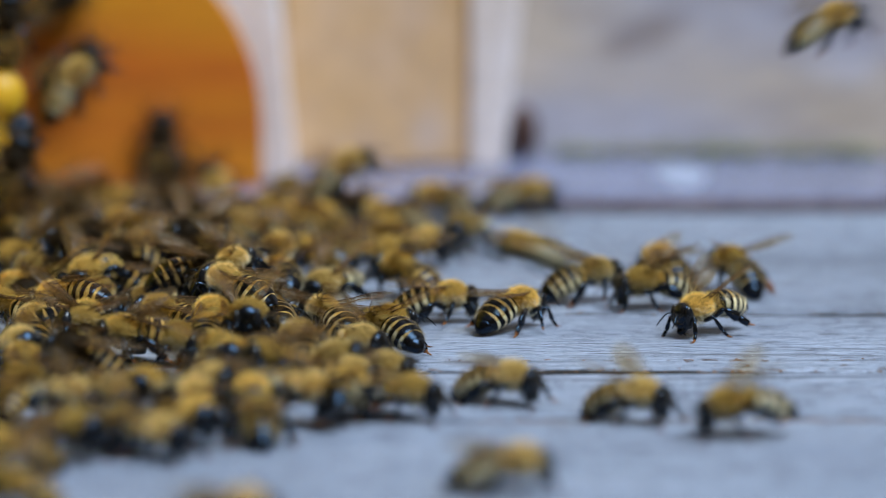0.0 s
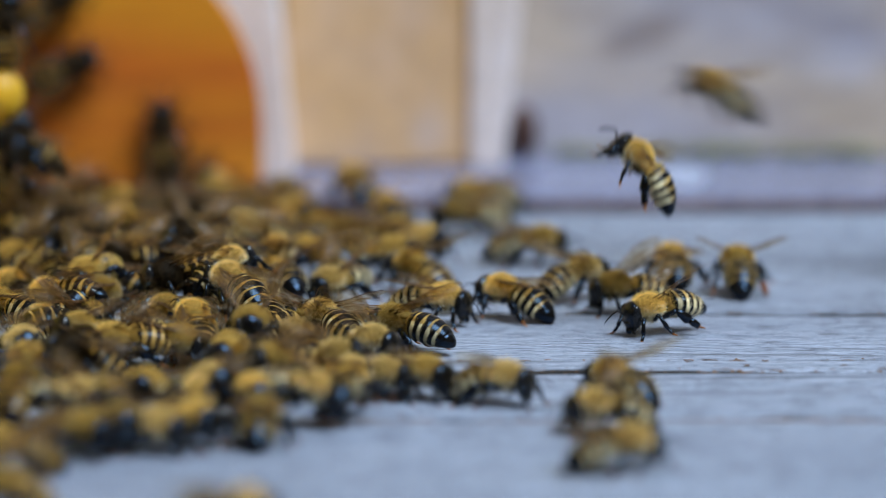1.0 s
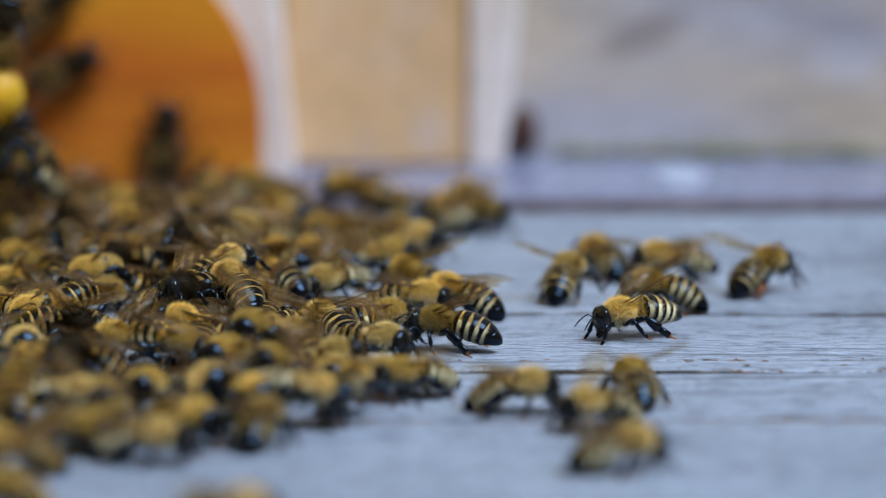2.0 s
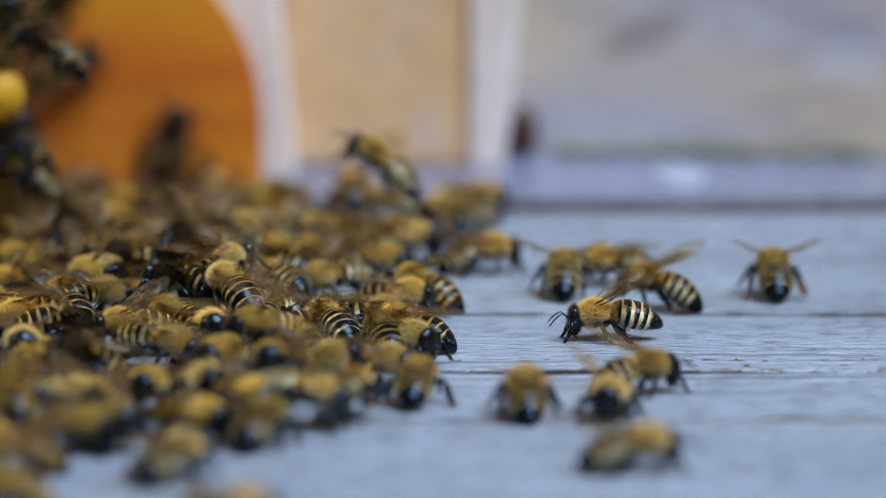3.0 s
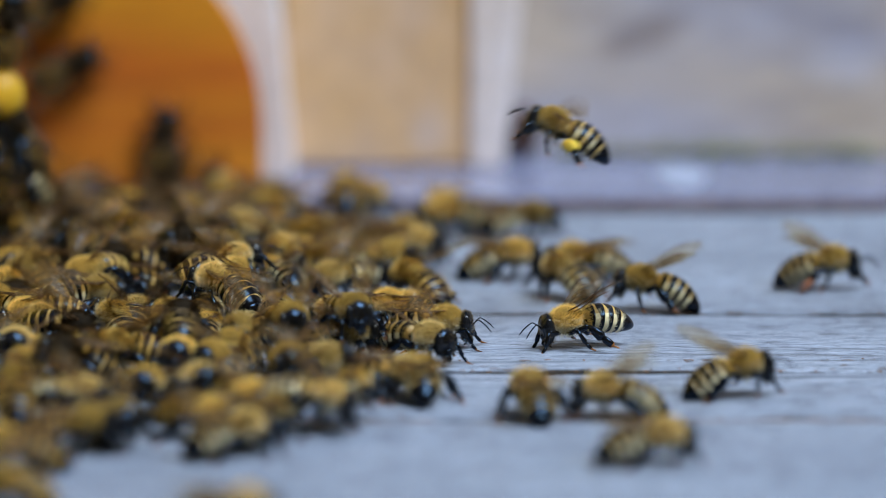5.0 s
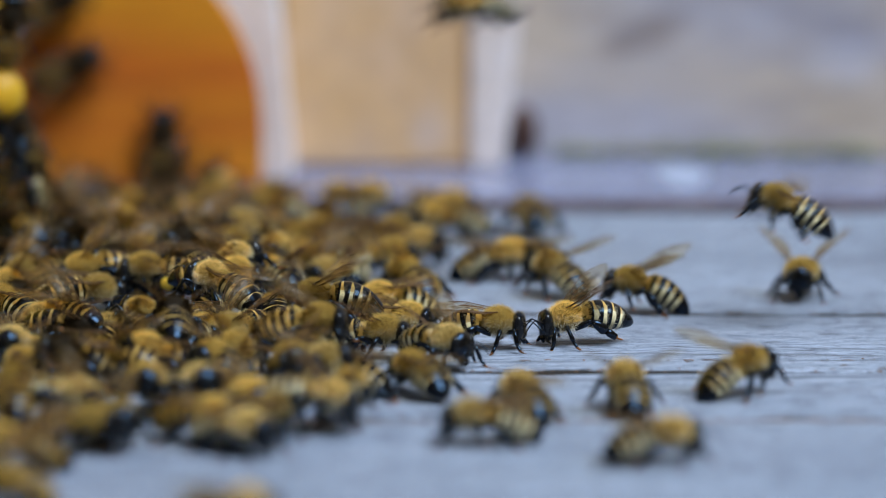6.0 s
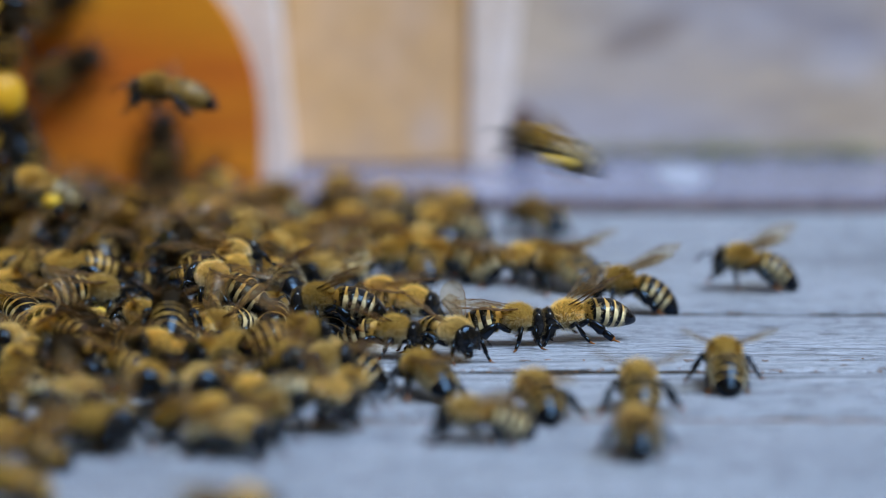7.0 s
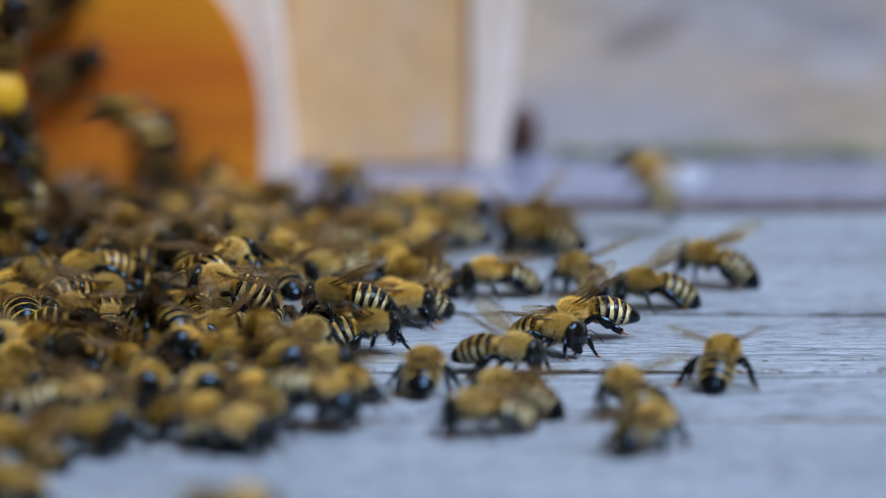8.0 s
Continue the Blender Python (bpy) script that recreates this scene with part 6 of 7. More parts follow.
    crawler(bee_106, [(0, -61.4, 52.9, 3.3, 120, -12, 7), (2.7, -61.7, 56.4, 3.0, 114, -7, 9), (5.3, -60.6, 55.2, 3.1, 131, -9, 6), (8, -60.3, 52.7, 3.3, 137, -12, 7)])
    crawler(bee_107, [(0, -57.2, 61.6, 1.0, 60, -14, 3), (2, -57.6, 62.1, 0.7, 48, -10, 0), (4, -56.5, 61.6, 0.9, 51, -13, 2), (6, -56.0, 64.0, 1.0, 26, -14, -2), (8, -56.9, 65.2, 0.9, 20, -13, 4)])
    crawler(bee_108, [(0, -50.5, 64.6, 0.7, 150, 10, 17), (2.7, -51.7, 65.7, 0.9, 153, 12, 14), (5.3, -51.2, 67.0, 0.6, 167, 9, 17), (8, -51.8, 66.6, 0.6, 158, 8, 17)])
    crawler(bee_109, [(0, -48.0, 78.4, 0.4, 20, 6, 0), (1.6, -49.7, 75.7, 0.2, 23, 3, 0), (3.2, -48.5, 75.4, 0.2, 35, 3, 0), (4.8, -47.8, 76.7, 0.4, 41, 6, 0), (6.4, -47.0, 74.9, 0.0, 59, 0, 0), (8, -47.6, 77.0, 0.3, 34, 5, 0)])
    crawler(bee_110, [(0, -40.8, 66.6, 0.5, 95, -8, -4), (1.6, -41.8, 65.6, 0.6, 81, -8, -6), (3.2, -41.4, 68.4, 0.4, 69, -5, -7), (4.8, -40.1, 67.3, 0.3, 49, -4, -8), (6.4, -39.9, 65.9, 0.5, 45, -8, -7), (8, -38.8, 66.3, 0.6, 35, -8, -8)])
    crawler(bee_111, [(0, -50.4, 26.9, 4.1, 128, 7, 17), (2.7, -49.3, 34.1, 4.1, 124, 7, 20), (5.3, -48.9, 35.3, 4.0, 124, 6, 17), (8, -48.1, 38.1, 4.1, 117, 7, 14)])
    crawler(bee_112, [(0, -35.7, 35.8, 2.8, 120, 5, -16), (2.7, -35.5, 40.6, 2.8, 109, 4, -15), (5.3, -35.0, 37.9, 2.6, 113, 2, -13), (8, -34.9, 34.6, 2.6, 90, 1, -14)])
    crawler(bee_113, [(0, -63.3, 83.7, 0.1, 200, -2, 0), (1.6, -64.5, 87.2, 0.2, 176, 3, 0), (3.2, -63.6, 83.0, 0.0, 174, -1, 0), (4.8, -63.6, 84.5, 0.1, 194, -1, 0), (6.4, -64.7, 86.7, 0.2, 198, 3, 0), (8, -64.1, 87.4, 0.2, 200, -3, 0)])
    crawler(bee_114, [(0, -56.3, 78.4, 0.2, 340, 3, 0), (1.6, -55.7, 75.5, 0.1, 320, -2, 0), (3.2, -55.2, 75.2, 0.1, 305, -1, 0), (4.8, -54.6, 75.0, 0.2, 311, -3, 0), (6.4, -55.7, 75.9, 0.2, 303, -3, 0), (8, -55.5, 72.1, 0.2, 275, -3, 0)])
    crawler(bee_115, [(0, -42.4, 43.6, 1.3, 103, 1, 2), (2, -42.4, 41.2, 1.2, 116, 0, 4), (4, -42.7, 42.5, 1.4, 105, 3, 1), (6, -41.3, 39.1, 1.4, 105, 2, 5), (8, -40.7, 38.1, 1.3, 77, 2, 4)])
    crawler(bee_116, [(0, -29.2, 63.1, 1.0, 100, -14, 8), (2, -29.5, 66.3, 0.7, 87, -11, 10), (4, -29.0, 70.2, 0.7, 82, -9, 7), (6, -29.4, 67.4, 0.9, 99, -13, 7), (8, -29.5, 67.2, 0.9, 99, -13, 9)])
    crawler(bee_117, [(0, -32.6, 36.4, 4.2, 200, 8, -10), (2.7, -33.3, 35.9, 3.9, 194, 5, -12), (5.3, -33.6, 35.4, 3.9, 209, 5, -15), (8, -34.2, 33.3, 4.0, 217, 6, -14)])
    crawler(bee_118, [(0, -50.9, 91.6, 0.0, 30, 0, 0), (2.7, -50.3, 89.6, 0.3, 10, 5, 0), (5.3, -49.2, 87.9, 0.1, 20, 2, 0), (8, -48.2, 89.4, 0.1, 69, 2, 0)])
    crawler(bee_119, [(0, -41.1, 99.7, 0.0, 160, 0, 0), (2, -40.9, 96.3, 0.1, 113, 2, 0), (4, -40.4, 96.4, 0.2, 119, -3, 0), (6, -39.5, 99.9, 0.1, 110, 2, 0), (8, -39.8, 98.2, 0.4, 130, 6, 0)])
    crawler(bee_120, [(0, -23.4, 73.3, 0.4, 80, -5, 17), (1.6, -23.9, 71.6, 0.3, 96, -4, 14), (3.2, -23.2, 70.6, 0.2, 119, -3, 18), (4.8, -23.4, 68.7, 0.0, 124, 0, 13), (6.4, -23.4, 68.4, 0.1, 136, -2, 15), (8, -23.8, 72.3, 0.4, 109, -5, 16)])
    crawler(bee_121, [(0, -55.1, 9.3, 0.2, 110, 3, -11), (2, -55.2, 6.1, 0.1, 124, 1, -16), (4, -55.7, 8.3, 0.2, 135, 3, -12), (6, -55.1, 7.4, 0.3, 148, 4, -13), (8, -54.8, 10.6, 0.2, 147, 2, -11)])
    crawler(bee_122, [(0, -46.8, 4.7, 1.5, 80, -5, 10), (2, -46.7, 4.7, 1.8, 46, -8, 10), (4, -47.8, 6.4, 1.7, 37, -7, 10), (6, -48.5, 7.8, 1.6, 30, -5, 10), (8, -47.4, 7.2, 1.8, 24, -8, 8)])
    crawler(bee_123, [(0, -23.9, 36.5, 1.8, 68, 8, 16), (1.6, -24.3, 35.5, 1.6, 68, 6, 18), (3.2, -24.0, 34.6, 1.8, 79, 8, 17), (4.8, -23.1, 35.0, 1.8, 73, 9, 18), (6.4, -23.2, 37.2, 1.6, 95, 6, 18), (8, -23.6, 38.5, 1.6, 66, 6, 21)])
    flier(bee_124, [(0, 0.22)], [(0, 53.0, 45.0, 33.0, 25, 15, 0), (0.12, 67.5, 45.0, 41.8, 25, 15, 0), (8, 87.7, 45.0, 59.9, 25, 15, 0)])
    flier(bee_125, [(0, 0.5)], [(0, -15.8, 85.0, 5.7, 20, 25, 0), (0.1, -17.0, 85.0, 8.7, 20, 40, 0), (0.2, -20.7, 85.0, 15.0, 30, 30, 0), (0.4, -29.3, 85.0, 38.8, 100, 30, 0), (8, -29.2, 85.0, 64.5, 100, 30, 0)])
    flier(bee_126, [(0.1, 0.85), (1.52, 1.9)], [(0, 68.9, 9.0, 45.1, 190, 10, 0), (0.15, 67.5, 9.0, 39.1, 190, 10, 0), (0.3, 54.0, 9.0, 32.6, 184, 15, 0), (0.4, 54.2, 9.0, 18.7, 180, 12, 0), (0.5, 53.3, 9.0, 16.4, 180, 12, 0), (0.6, 29.0, 43.0, 10.1, 180, 25, 0), (0.7, 13.1, 65.0, 8.4, 170, 35, 0), (0.8, 6.2, 66.0, 3.1, 170, 25, 0), (0.88, 6.6, 64.6, 0.0, 175, 0, 0), (1, 11.8, 58.1, 0.0, 0, 0, 0), (1.2, 20.7, 58.1, 0.0, 0, 0, 0), (1.5, 34.5, 58.1, 0.0, 0, 0, 0), (1.6, 42.9, 43.0, 6.1, 5, 10, 0), (1.7, 59.0, 43.0, 7.7, 5, 10, 0), (1.8, 77.3, 43.0, 10.1, 5, 10, 0), (8, 95.8, 43.0, 36.4, 5, 10, 0)])
    flier(bee_127, [(0.6, 1.22)], [(0, 0.5, 97.0, 0.0, 150, 0, 0), (0.62, 3.9, 97.0, 0.0, 150, 0, 0), (0.7, 8.6, 58.0, 11.9, 150, 30, 0), (0.8, 12.4, 9.0, 25.7, 150, 35, 0), (0.9, 18.6, 9.0, 31.2, 150, 30, 0), (1, 40.3, 58.0, 21.6, 150, 20, 0), (1.12, 73.8, 58.0, 18.4, 150, 20, 0), (8, 97.5, 58.0, 42.7, 150, 20, 0)])
    flier(bee_128, [(0.6, 1.12)], [(0, 72.7, 9.0, 48.2, 185, 20, 0), (0.65, 70.6, 9.0, 38.3, 185, 20, 0), (0.8, 51.2, 9.0, 30.7, 182, 25, 0), (0.9, 41.3, 9.0, 21.2, 185, 25, 0), (1, 27.7, 9.0, 17.7, 170, 45, 0), (1.1, 27.7, 29.0, 5.2, 170, 20, 0), (1.16, 28.4, 48.4, 0.0, 170, 0, 0), (1.5, 35.1, 63.1, 0.0, 350, 0, 0), (1.7, 34.5, 50.8, 0.0, 200, 0, 0), (2.8, 25.4, 41.2, 0.0, 182, 0, 0), (3.5, 23.3, 40.2, 0.0, 182, 0, 0), (4, 22.0, 38.8, 0.0, 178, 0, 0), (4.5, 22.0, 41.2, 0.0, 178, 0, 0), (6, 12.4, 46.0, 0.0, 170, 0, 0), (7, 1.3, 46.0, 0.0, 170, 0, 0), (8, -3.5, 36.5, 0.0, 170, 0, 0)])
    flier(bee_129, [(0.9, 1.3)], [(0, 76.4, 45.0, 28.2, 190, 20, 0), (0.95, 75.8, 45.0, 20.3, 190, 20, 0), (1.1, 64.8, 45.0, 9.8, 190, 20, 0), (1.2, 46.6, 45.0, 2.6, 190, 20, 0), (1.3, 61.6, 45.0, 12.2, 120, 20, 0), (1.4, 80.4, 45.0, 28.2, 120, 20, 0), (8, 87.8, 45.0, 52.0, 120, 20, 0)])
    flier(bee_130, [(1, 1.85)], [(0, 80.3, 45.0, 33.0, 180, 20, 0), (1.1, 77.1, 45.0, 33.0, 180, 20, 0), (1.3, 23.4, 45.0, 27.8, 180, 20, 0), (1.4, -8.2, 45.0, 26.2, 180, 20, 0), (1.5, -31.6, 45.0, 24.4, 160, 20, 0), (1.6, -47.0, 45.0, 23.4, 200, 25, 0), (1.7, -46.6, 45.0, 23.4, 200, 25, 0), (1.85, -58.9, 65.0, 9.2, 200, 25, 0), (8, -59.4, 65.0, 7.5, 200, 60, 0)])
    flier(bee_131, [(1.2, 1.95)], [(0, 56.3, 45.0, 56.0, 160, -30, 0), (1.4, 32.8, 45.0, 42.6, 160, -30, 0), (1.5, 37.2, 45.0, 33.0, 150, 35, 0), (1.6, 19.5, 45.0, 27.0, 165, 30, 0), (1.7, 16.3, 45.0, 18.7, 165, 25, 0), (1.9, 3.8, 85.0, 2.7, 170, 20, 0), (2, 2.6, 89.0, 0.0, 180, 0, 0), (8, 0.5, 70.7, 0.0, 180, 0, 0)])
    flier(bee_132, [(1.3, 2.05)], [(0, 72.1, 45.0, 52.0, 190, 10, 0), (1.45, 40.7, 45.0, 42.6, 190, 10, 0), (1.6, 6.8, 45.0, 33.0, 190, 10, 0), (1.7, 6.4, 45.0, 27.3, 200, 0, 0), (1.95, -38.1, 45.0, 45.7, 190, 10, 0), (8, -61.6, 45.0, 59.9, 190, 10, 0)])
    flier(bee_133, [(1.3, 1.95)], [(0, 17.0, 45.0, 52.0, 30, 20, 0), (1.5, 23.3, 45.0, 44.1, 30, 20, 0), (1.6, 29.7, 45.0, 29.8, 20, 30, 0), (1.7, 36.8, 45.0, 32.6, 20, 40, 0), (1.85, 48.6, 45.0, 45.7, 20, 40, 0), (8, 56.3, 45.0, 59.9, 20, 40, 0)])
    flier(bee_134, [(2.5, 3.42)], [(0, 84.4, 9.0, 21.6, 180, 15, 0), (2.6, 70.9, 9.0, 18.5, 180, 15, 0), (2.8, 34.9, 43.0, 11.7, 180, 8, 0), (2.9, 10.2, 58.0, 8.5, 180, 10, 0), (3, -7.8, 43.0, 13.7, 170, 30, 0), (3.1, -11.2, 29.0, 25.3, 140, 50, 0), (3.2, 4.2, 29.0, 35.2, 100, 60, 0), (3.32, 28.3, 29.0, 45.2, 60, 50, 0), (8, 39.7, 29.0, 61.4, 60, 50, 0)])
    flier(bee_135, [(3.4, 3.75)], [(0, 40.6, 45.0, 56.0, 185, 10, 0), (3.45, 17.0, 45.0, 43.3, 185, 10, 0), (3.6, -21.2, 45.0, 22.0, 190, 10, 0), (3.7, -33.7, 85.0, 3.6, 200, 10, 0), (3.78, -34.6, 86.3, 0.0, 200, 0, 0), (8, -35.3, 81.0, 0.0, 210, 0, 0)])
    flier(bee_136, [(3.5, 4.4)], [(0, 84.1, 9.0, 40.6, 180, 20, 0), (3.6, 70.6, 9.0, 37.6, 180, 20, 0), (3.7, 57.4, 9.0, 34.8, 180, 25, 0), (3.8, 22.0, 9.0, 31.1, 178, 30, 0), (3.9, -6.3, 9.0, 26.5, 178, 35, 0), (4, -25.6, 9.0, 26.1, 175, 38, 0), (4.1, -36.2, 9.0, 29.0, 180, 35, 0), (4.2, -38.7, 9.0, 22.3, 182, 20, 0), (4.3, -58.1, 43.0, 10.5, 180, 20, 0), (4.4, -63.1, 66.0, 4.9, 180, 20, 0), (8, -64.0, 66.0, 4.1, 180, 20, 0)])
    flier(bee_137, [(3.7, 4.4)], [(0, 84.4, 9.0, 25.4, 180, 20, 0), (3.85, 70.8, 9.0, 24.6, 180, 20, 0), (4, 44.5, 9.0, 21.9, 176, 28, 0), (4.1, 10.7, 9.0, 22.9, 176, 25, 0), (4.2, -4.7, 9.0, 22.3, 170, 40, 0), (4.3, -17.1, 14.0, 9.2, 180, 10, 0), (4.4, -21.4, 29.0, 4.0, 190, 0, 0), (4.46, -23.4, 43.6, 0.0, 190, 0, 0), (6, -23.9, 36.5, 0.0, 200, 0, 0), (8, -23.8, 31.8, 0.0, 200, 0, 0)])
    flier(bee_138, [(3.7, 4.3)], [(0, 92.7, 85.0, 29.6, 185, 5, 0), (3.9, 76.1, 85.0, 26.3, 185, 5, 0), (4, 19.6, 85.0, 20.4, 185, 5, 0), (4.1, -12.0, 85.0, 10.3, 170, 30, 0), (4.2, -17.5, 85.0, 0.2, 180, 10, 0), (4.28, -17.5, 65.6, 0.0, 180, 0, 0), (8, -19.8, 60.6, 0.0, 190, 0, 0)])
    flier(bee_139, [(4.4, 6.05)], [(0, 84.2, 9.0, 33.0, 175, 15, 0), (4.45, 73.0, 9.0, 29.2, 175, 15, 0), (4.6, 48.8, 9.0, 27.2, 172, 15, 0), (4.7, 38.8, 9.0, 27.2, 172, 15, 0), (5, 17.1, 9.0, 23.1, 172, 20, 0), (5.4, 3.5, 9.0, 15.4, 175, 20, 0), (5.8, -8.9, 14.0, 8.9, 172, 10, 0), (5.9, -23.2, 14.0, 9.2, 178, 0, 0), (6, -37.8, 14.0, 3.4, 180, 0, 0), (6.07, -38.2, -0.4, 4.0, 182, 0, 0), (6.5, -45.2, -9.1, 4.0, 185, 0, 0), (7, -48.2, 9.3, 0.0, 200, 0, 0), (8, -47.0, 2.8, 0.0, 200, 0, 0)])
    flier(bee_140, [(5.6, 6.25)], [(0, 84.4, 9.0, 25.4, 182, 10, 0), (5.65, 70.8, 9.0, 19.3, 182, 10, 0), (5.8, 51.0, 9.0, 17.1, 182, 15, 0), (5.9, 48.8, 9.0, 16.5, 178, 8, 0), (6, 47.1, 9.0, 12.8, 172, 18, 0), (6.1, 30.3, 36.0, 5.7, 180, 15, 0), (6.22, 24.3, 58.1, 0.0, 175, 0, 0), (6.5, 23.4, 63.1, 0.0, 165, 0, 0), (7, 16.0, 43.6, 0.0, 170, 0, 0), (7.5, 14.6, 53.2, 0.0, 170, 0, 0), (8, 14.8, 65.6, 0.0, 170, 0, 0)])
    flier(bee_141, [(5.7, 6.25)], [(0, 56.4, 45.0, 52.0, 185, 0, 0), (5.85, 32.8, 45.0, 45.7, 185, 0, 0), (6, 5.2, 45.0, 35.8, 200, 0, 0), (6.1, -17.7, 45.0, 21.9, 205, -10, 0), (6.2, -30.4, 85.0, 2.7, 200, 0, 0), (6.28, -31.2, 83.7, 0.0, 200, 0, 0), (8, -31.1, 81.0, 0.0, 210, 0, 0)])
    flier(bee_142, [(6.1, 6.8)], [(0, 32.7, 45.0, 52.0, 180, 20, 0), (6.2, 13.1, 45.0, 43.3, 180, 20, 0), (6.3, -7.4, 45.0, 33.3, 180, 25, 0), (6.4, -24.1, 45.0, 27.4, 178, 28, 0), (6.5, -39.1, 45.0, 30.2, 176, 28, 0), (6.6, -54.5, 45.0, 25.8, 180, 20, 0), (6.7, -73.2, 45.0, 24.2, 180, 20, 0), (8, -85.8, 45.0, 24.2, 180, 20, 0)])
    flier(bee_143, [(6, 6.65)], [(0, 84.2, 9.0, 36.0, 180, 20, 0), (6.15, 70.7, 9.0, 31.5, 180, 20, 0), (6.3, 39.4, 9.0, 28.1, 178, 25, 0), (6.4, 19.0, 9.0, 28.0, 176, 28, 0), (6.5, -2.3, 29.0, 18.0, 172, 38, 0), (6.6, -10.9, 65.0, 5.1, 175, 10, 0), (6.66, -11.5, 78.4, 0.0, 180, 0, 0), (8, -10.2, 70.7, 0.0, 190, 0, 0)])
    flier(bee_144, [(6.4, 6.95)], [(0, 92.9, 85.0, 18.8, 180, 10, 0), (6.5, 78.0, 85.0, 12.9, 180, 10, 0), (6.6, 39.3, 85.0, 8.2, 180, 10, 0), (6.7, -4.5, 85.0, 7.0, 175, 25, 0), (6.8, -25.3, 85.0, 9.3, 170, 30, 0), (6.9, -28.7, 85.0, 2.7, 180, 0, 0), (6.96, -29.1, 83.7, 0.0, 180, 0, 0), (8, -29.3, 78.4, 0.0, 190, 0, 0)])
    flier(bee_145, [(6.5, 7.3)], [(0, 9.1, 45.0, 52.0, 190, 10, 0), (6.6, -10.6, 45.0, 41.8, 190, 10, 0), (6.7, -21.8, 45.0, 35.8, 185, 20, 0), (6.8, -41.9, 45.0, 17.4, 185, 10, 0), (6.9, -54.0, 45.0, 13.0, 180, 10, 0), (7, -55.9, 51.0, 8.9, 180, 10, 0), (7.2, -60.6, 65.0, 5.9, 180, 30, 0), (8, -61.4, 65.0, 5.1, 180, 40, 0)])
    flier(bee_146, [(6.6, 7.3)], [(0, 97.1, 85.0, 14.5, 180, 5, 0), (6.65, 80.5, 85.0, 14.5, 180, 5, 0), (6.8, -0.7, 85.0, 12.0, 180, 5, 0), (6.9, -28.0, 45.0, 23.3, 180, 5, 0), (7, -37.9, 45.0, 23.6, 178, 2, 0), (7.1, -48.8, 45.0, 24.2, 180, 15, 0), (7.2, -68.4, 45.0, 26.6, 180, 15, 0), (8, -85.8, 45.0, 28.2, 180, 15, 0)])
    flier(bee_147, [(6.6, 8)], [(0, 84.8, 9.0, 2.4, 180, 10, 0), (6.75, 71.0, 9.0, 7.0, 180, 10, 0), (6.9, 39.1, 9.0, 13.1, 178, 12, 0), (7, 15.2, 9.0, 21.0, 175, 16, 0), (7.1, -24.3, 9.0, 24.6, 178, 12, 0), (7.2, -38.4, 9.0, 24.2, 172, 25, 0), (7.3, -42.6, 14.0, 13.5, 160, 35, 0), (7.4, -33.8, 14.0, 17.9, 120, 40, 0), (7.5, -16.9, 9.0, 22.9, 135, 42, 0), (7.6, -3.2, 9.0, 24.2, 95, 35, 0), (7.7, 13.5, 9.0, 22.2, 95, 30, 0), (7.8, 40.7, 9.0, 24.2, 110, 30, 0), (7.9, 56.3, 9.0, 20.6, 100, 30, 0), (8, 73.1, 9.0, 17.7, 100, 30, 0)])
    flier(bee_148, [(7.3, 8)], [(0, 40.6, 45.0, 56.0, 170, 20, 0), (7.5, 34.4, 45.0, 43.3, 170, 20, 0), (7.7, 24.6, 45.0, 26.0, 165, 30, 0), (7.8, 25.4, 45.0, 32.9, 165, 30, 0), (7.9, 24.1, 45.0, 44.1, 165, 30, 0), (8, 23.3, 45.0, 56.0, 165, 30, 0)])
    flier(bee_149, [(7.4, 7.95)], [(0, -27.9, 86.3, 0.0, 40, 0, 0), (7.45, -28.1, 91.6, 0.0, 40, 0, 0), (7.6, -21.6, 58.0, 10.4, 150, 35, 0), (7.7, -11.2, 58.0, 9.0, 150, 30, 0), (7.8, 3.0, 43.0, 13.7, 130, 45, 0), (7.9, 11.8, 58.0, 6.2, 120, 10, 0), (7.97, 12.0, 73.3, 0.0, 120, 0, 0), (8, 12.0, 73.3, 0.0, 120, 0, 0)])
    flier(bee_150, [(7.6, 8)], [(0, 48.4, 45.0, 56.0, 185, 5, 0), (7.75, 18.6, 45.0, 44.9, 185, 5, 0), (7.9, -15.4, 45.0, 26.5, 175, 20, 0), (8, -43.1, 45.0, 19.3, 172, 25, 0)])
    flier(bee_151, [(7.7, 8)], [(0, 88.2, 45.0, 32.2, 180, 20, 0), (7.75, 72.4, 45.0, 29.8, 180, 20, 0), (7.9, 51.3, 85.0, 14.5, 170, 30, 0), (8, 31.4, 85.0, 4.3, 160, 45, 0)])
    flier(bee_152, [(1.2, 1.75)], [(0, -49.6, -3.6, 0.0, 20, 0, 0), (1.32, -49.9, 0.7, 0.0, 20, 0, 0), (1.4, -45.0, -17.0, 8.4, 20, 20, 0), (1.5, -37.8, 0.0, 8.5, 20, 15, 0), (1.6, -28.3, 29.0, 9.2, 10, 30, 0), (1.7, -39.1, 58.0, 10.2, 60, 30, 0), (1.76, -38.0, 87.0, 2.4, 80, 0, 0), (1.82, -37.7, 81.0, 0.0, 80, 0, 0), (8, -38.3, 75.8, 0.0, 90, 0, 0)])
    flier(bee_153, [(0.3, 0.7)], [(0, -13.8, 91.6, 0.0, 180, 0, 0), (0.33, -15.5, 94.3, 0.0, 180, 0, 0), (0.4, -22.0, 85.0, 4.4, 190, 15, 0), (0.5, -30.4, 85.0, 5.4, 195, 20, 0), (0.6, -48.7, 85.0, 8.7, 190, 20, 0), (0.7, -59.0, 66.0, 12.3, 190, 20, 0), (8, -59.8, 66.0, 11.5, 190, 60, 0)])
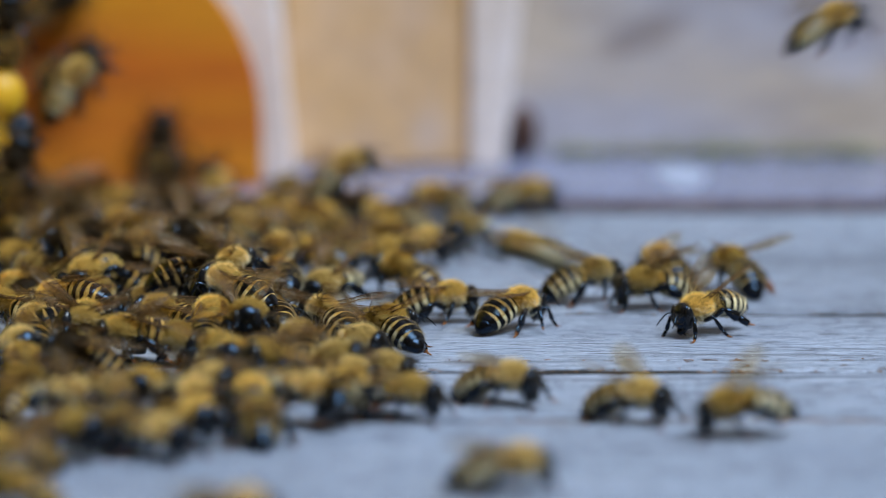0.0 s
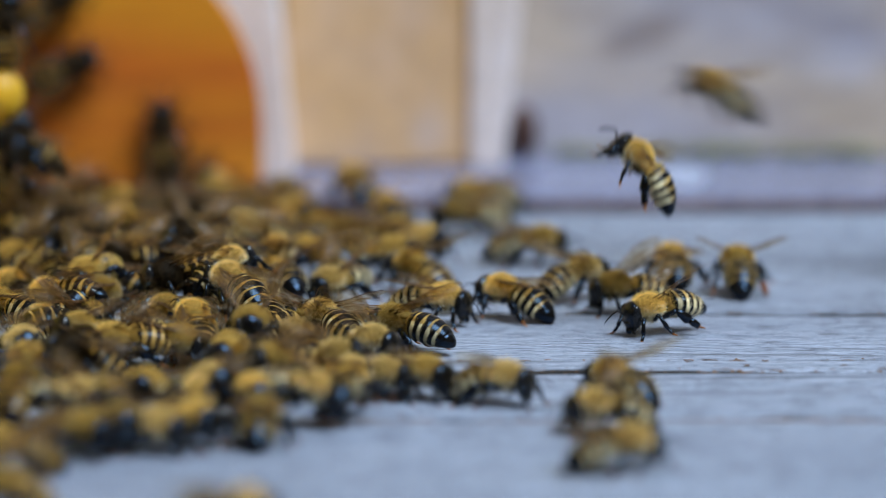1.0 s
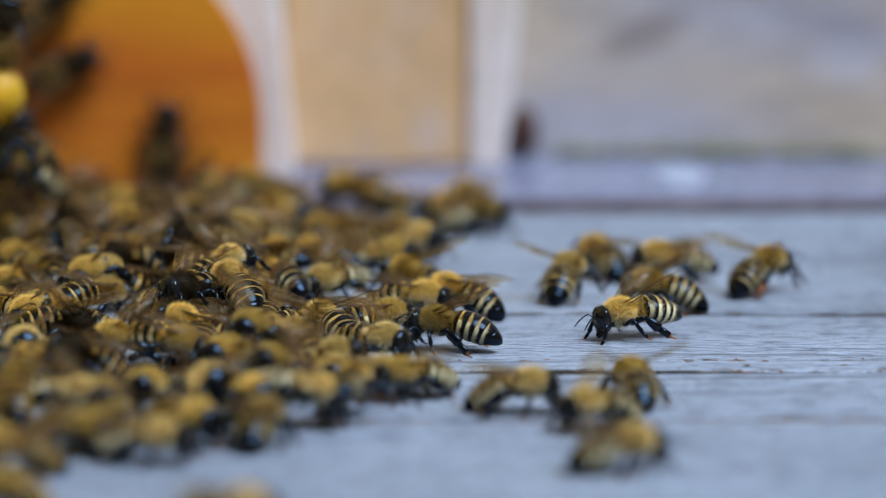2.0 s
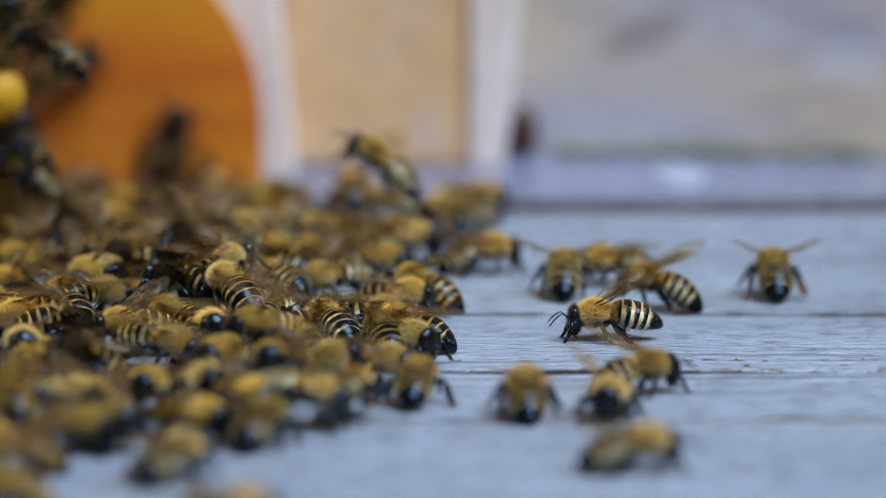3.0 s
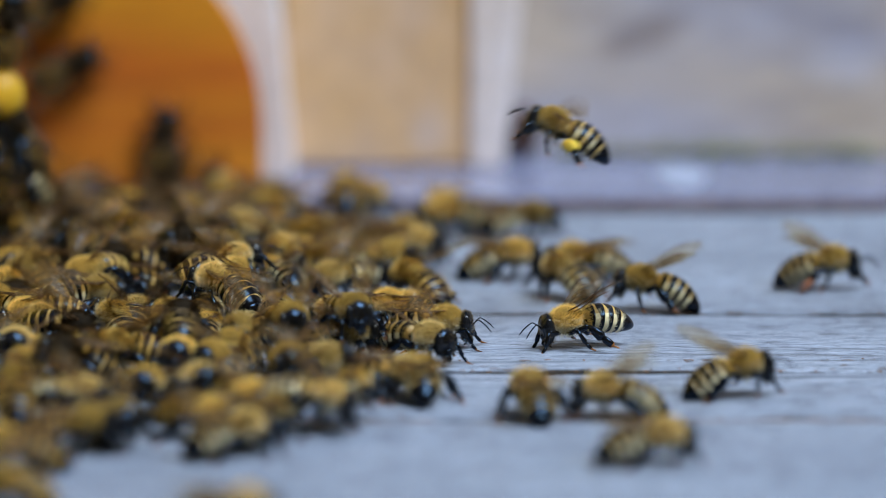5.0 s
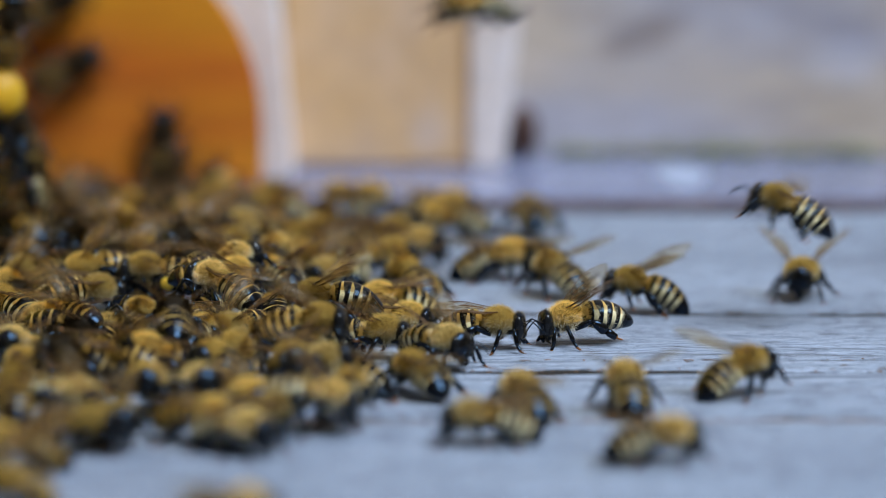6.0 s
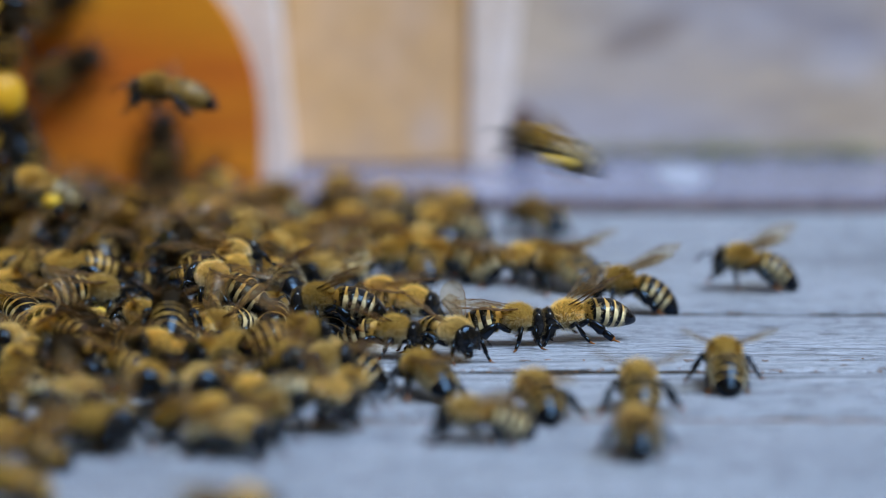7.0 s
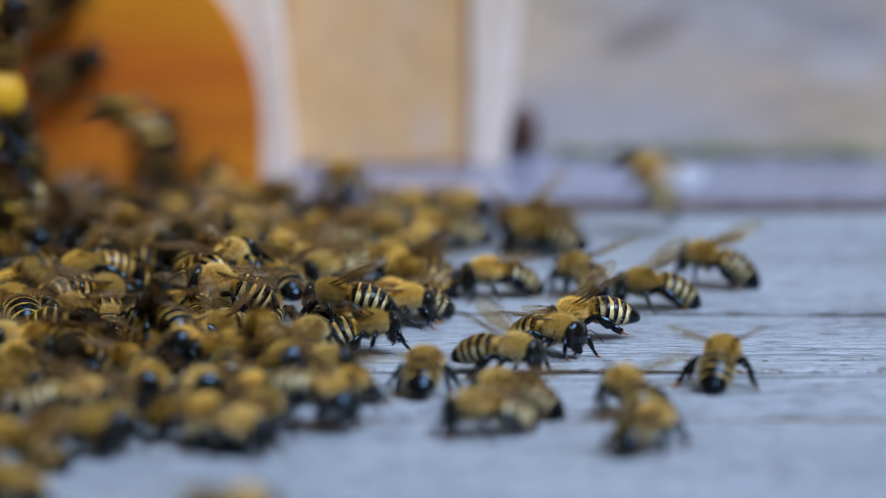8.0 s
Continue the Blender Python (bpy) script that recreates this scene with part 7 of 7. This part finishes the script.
    flier(bee_154, [(2.4, 3.3)], [(0, 9.1, 45.0, 52.0, 190, 10, 0), (2.6, -14.5, 45.0, 42.6, 190, 10, 0), (2.8, -35.4, 45.0, 34.6, 185, 20, 0), (2.9, -45.9, 45.0, 29.8, 180, 25, 0), (3, -54.9, 51.0, 28.7, 180, 25, 0), (3.15, -59.6, 65.0, 21.5, 180, 30, 0), (3.4, -60.5, 65.0, 14.9, 180, 50, 0), (8, -60.1, 65.0, 13.3, 180, 60, 0)])
    flier(bee_155, [(0, 0.14)], [(0, 12.5, 29.0, 3.8, 160, 6, 0), (0.1, -11.7, 65.0, 1.8, 165, 5, 0), (0.15, -15.1, 68.2, 0.0, 170, 0, 0), (8, -15.8, 65.6, 0.0, 180, 0, 0)])
    flier(bee_156, [(0, 0.3)], [(0, -54.0, 66.0, 21.4, 30, 40, 0), (0.1, -41.9, 66.0, 27.1, 40, 40, 0), (0.2, -31.1, 66.0, 41.8, 40, 40, 0), (8, -22.9, 66.0, 58.0, 40, 40, 0)])
    walk(bee_157, on_wall([(0, -60.3, 116.9, 30.6, 22), (2.5, -60.9, 116.9, 30.0, 36), (5, -60.6, 116.9, 30.4, 28), (8, -60.2, 116.9, 30.4, 26)]))
    walk(bee_158, on_wall([(0, -57.2, 116.9, 20.9, 38), (0.8, -58.3, 116.9, 20.4, 26), (2.5, -58.1, 116.9, 20.8, 24), (5, -57.9, 116.9, 20.6, 27), (8, -57.6, 116.9, 20.7, 24)]))
    walk(bee_159, on_wall([(0, -43.2, 116.9, 8.2, 86), (1, -42.8, 116.9, 9.6, 92), (2.5, -42.6, 116.9, 9.0, 74), (3.5, -42.0, 116.9, 8.8, 66), (5, -42.8, 116.9, 8.6, 84), (8, -43.0, 116.9, 8.2, 88)]))
    walk(bee_160, on_wall([(0, -54.9, 116.9, 0.9, 175), (2.5, -55.1, 116.9, 1.1, 170), (5, -55.4, 116.9, 1.6, 180), (8, -55.1, 116.9, 1.5, 179)]))
    walk(bee_161, on_wall([(0, -43.2, 116.9, 2.3, 60), (2.5, -43.0, 116.9, 2.7, 77), (5, -43.2, 116.9, 2.7, 67), (8, -43.3, 116.9, 2.2, 86)]))
    walk(bee_162, on_wall([(0, -33.8, 116.9, 0.8, 114), (2.5, -33.4, 116.9, 0.9, 135), (5, -32.9, 116.9, 0.5, 121), (8, -33.2, 116.9, 0.7, 120)]))
    walk(bee_163, on_wall([(0, -62.6, 67.8, 32.4, 87), (2.5, -62.9, 67.8, 32.1, 84), (5, -62.6, 67.8, 32.4, 80), (8, -62.5, 67.8, 31.8, 80)]))
    walk(bee_164, on_wall([(0, -62.6, 67.8, 12.3, 65), (2.5, -63.5, 67.8, 12.2, 63), (5, -62.5, 67.8, 12.3, 61), (8, -63.2, 67.8, 12.4, 71)]))
    walk(bee_165, on_wall([(0, -63.0, 67.8, 2.3, 118), (2.5, -63.0, 67.8, 2.3, 135), (5, -62.6, 67.8, 2.5, 96), (8, -63.1, 67.8, 2.7, 140)]))
    walk(bee_166, on_side([(0, -65.4, 84.3, 12.7, 30), (2.5, -65.4, 84.7, 12.8, 13), (5, -65.4, 84.9, 12.7, 22), (8, -65.4, 84.9, 12.8, 2)]))
    walk(bee_167, on_side([(0, -65.4, 90.8, 4.7, 57), (2.5, -65.4, 90.5, 5.1, 70), (5, -65.4, 90.1, 4.5, 68), (8, -65.4, 90.1, 5.6, 67)]))


motions()
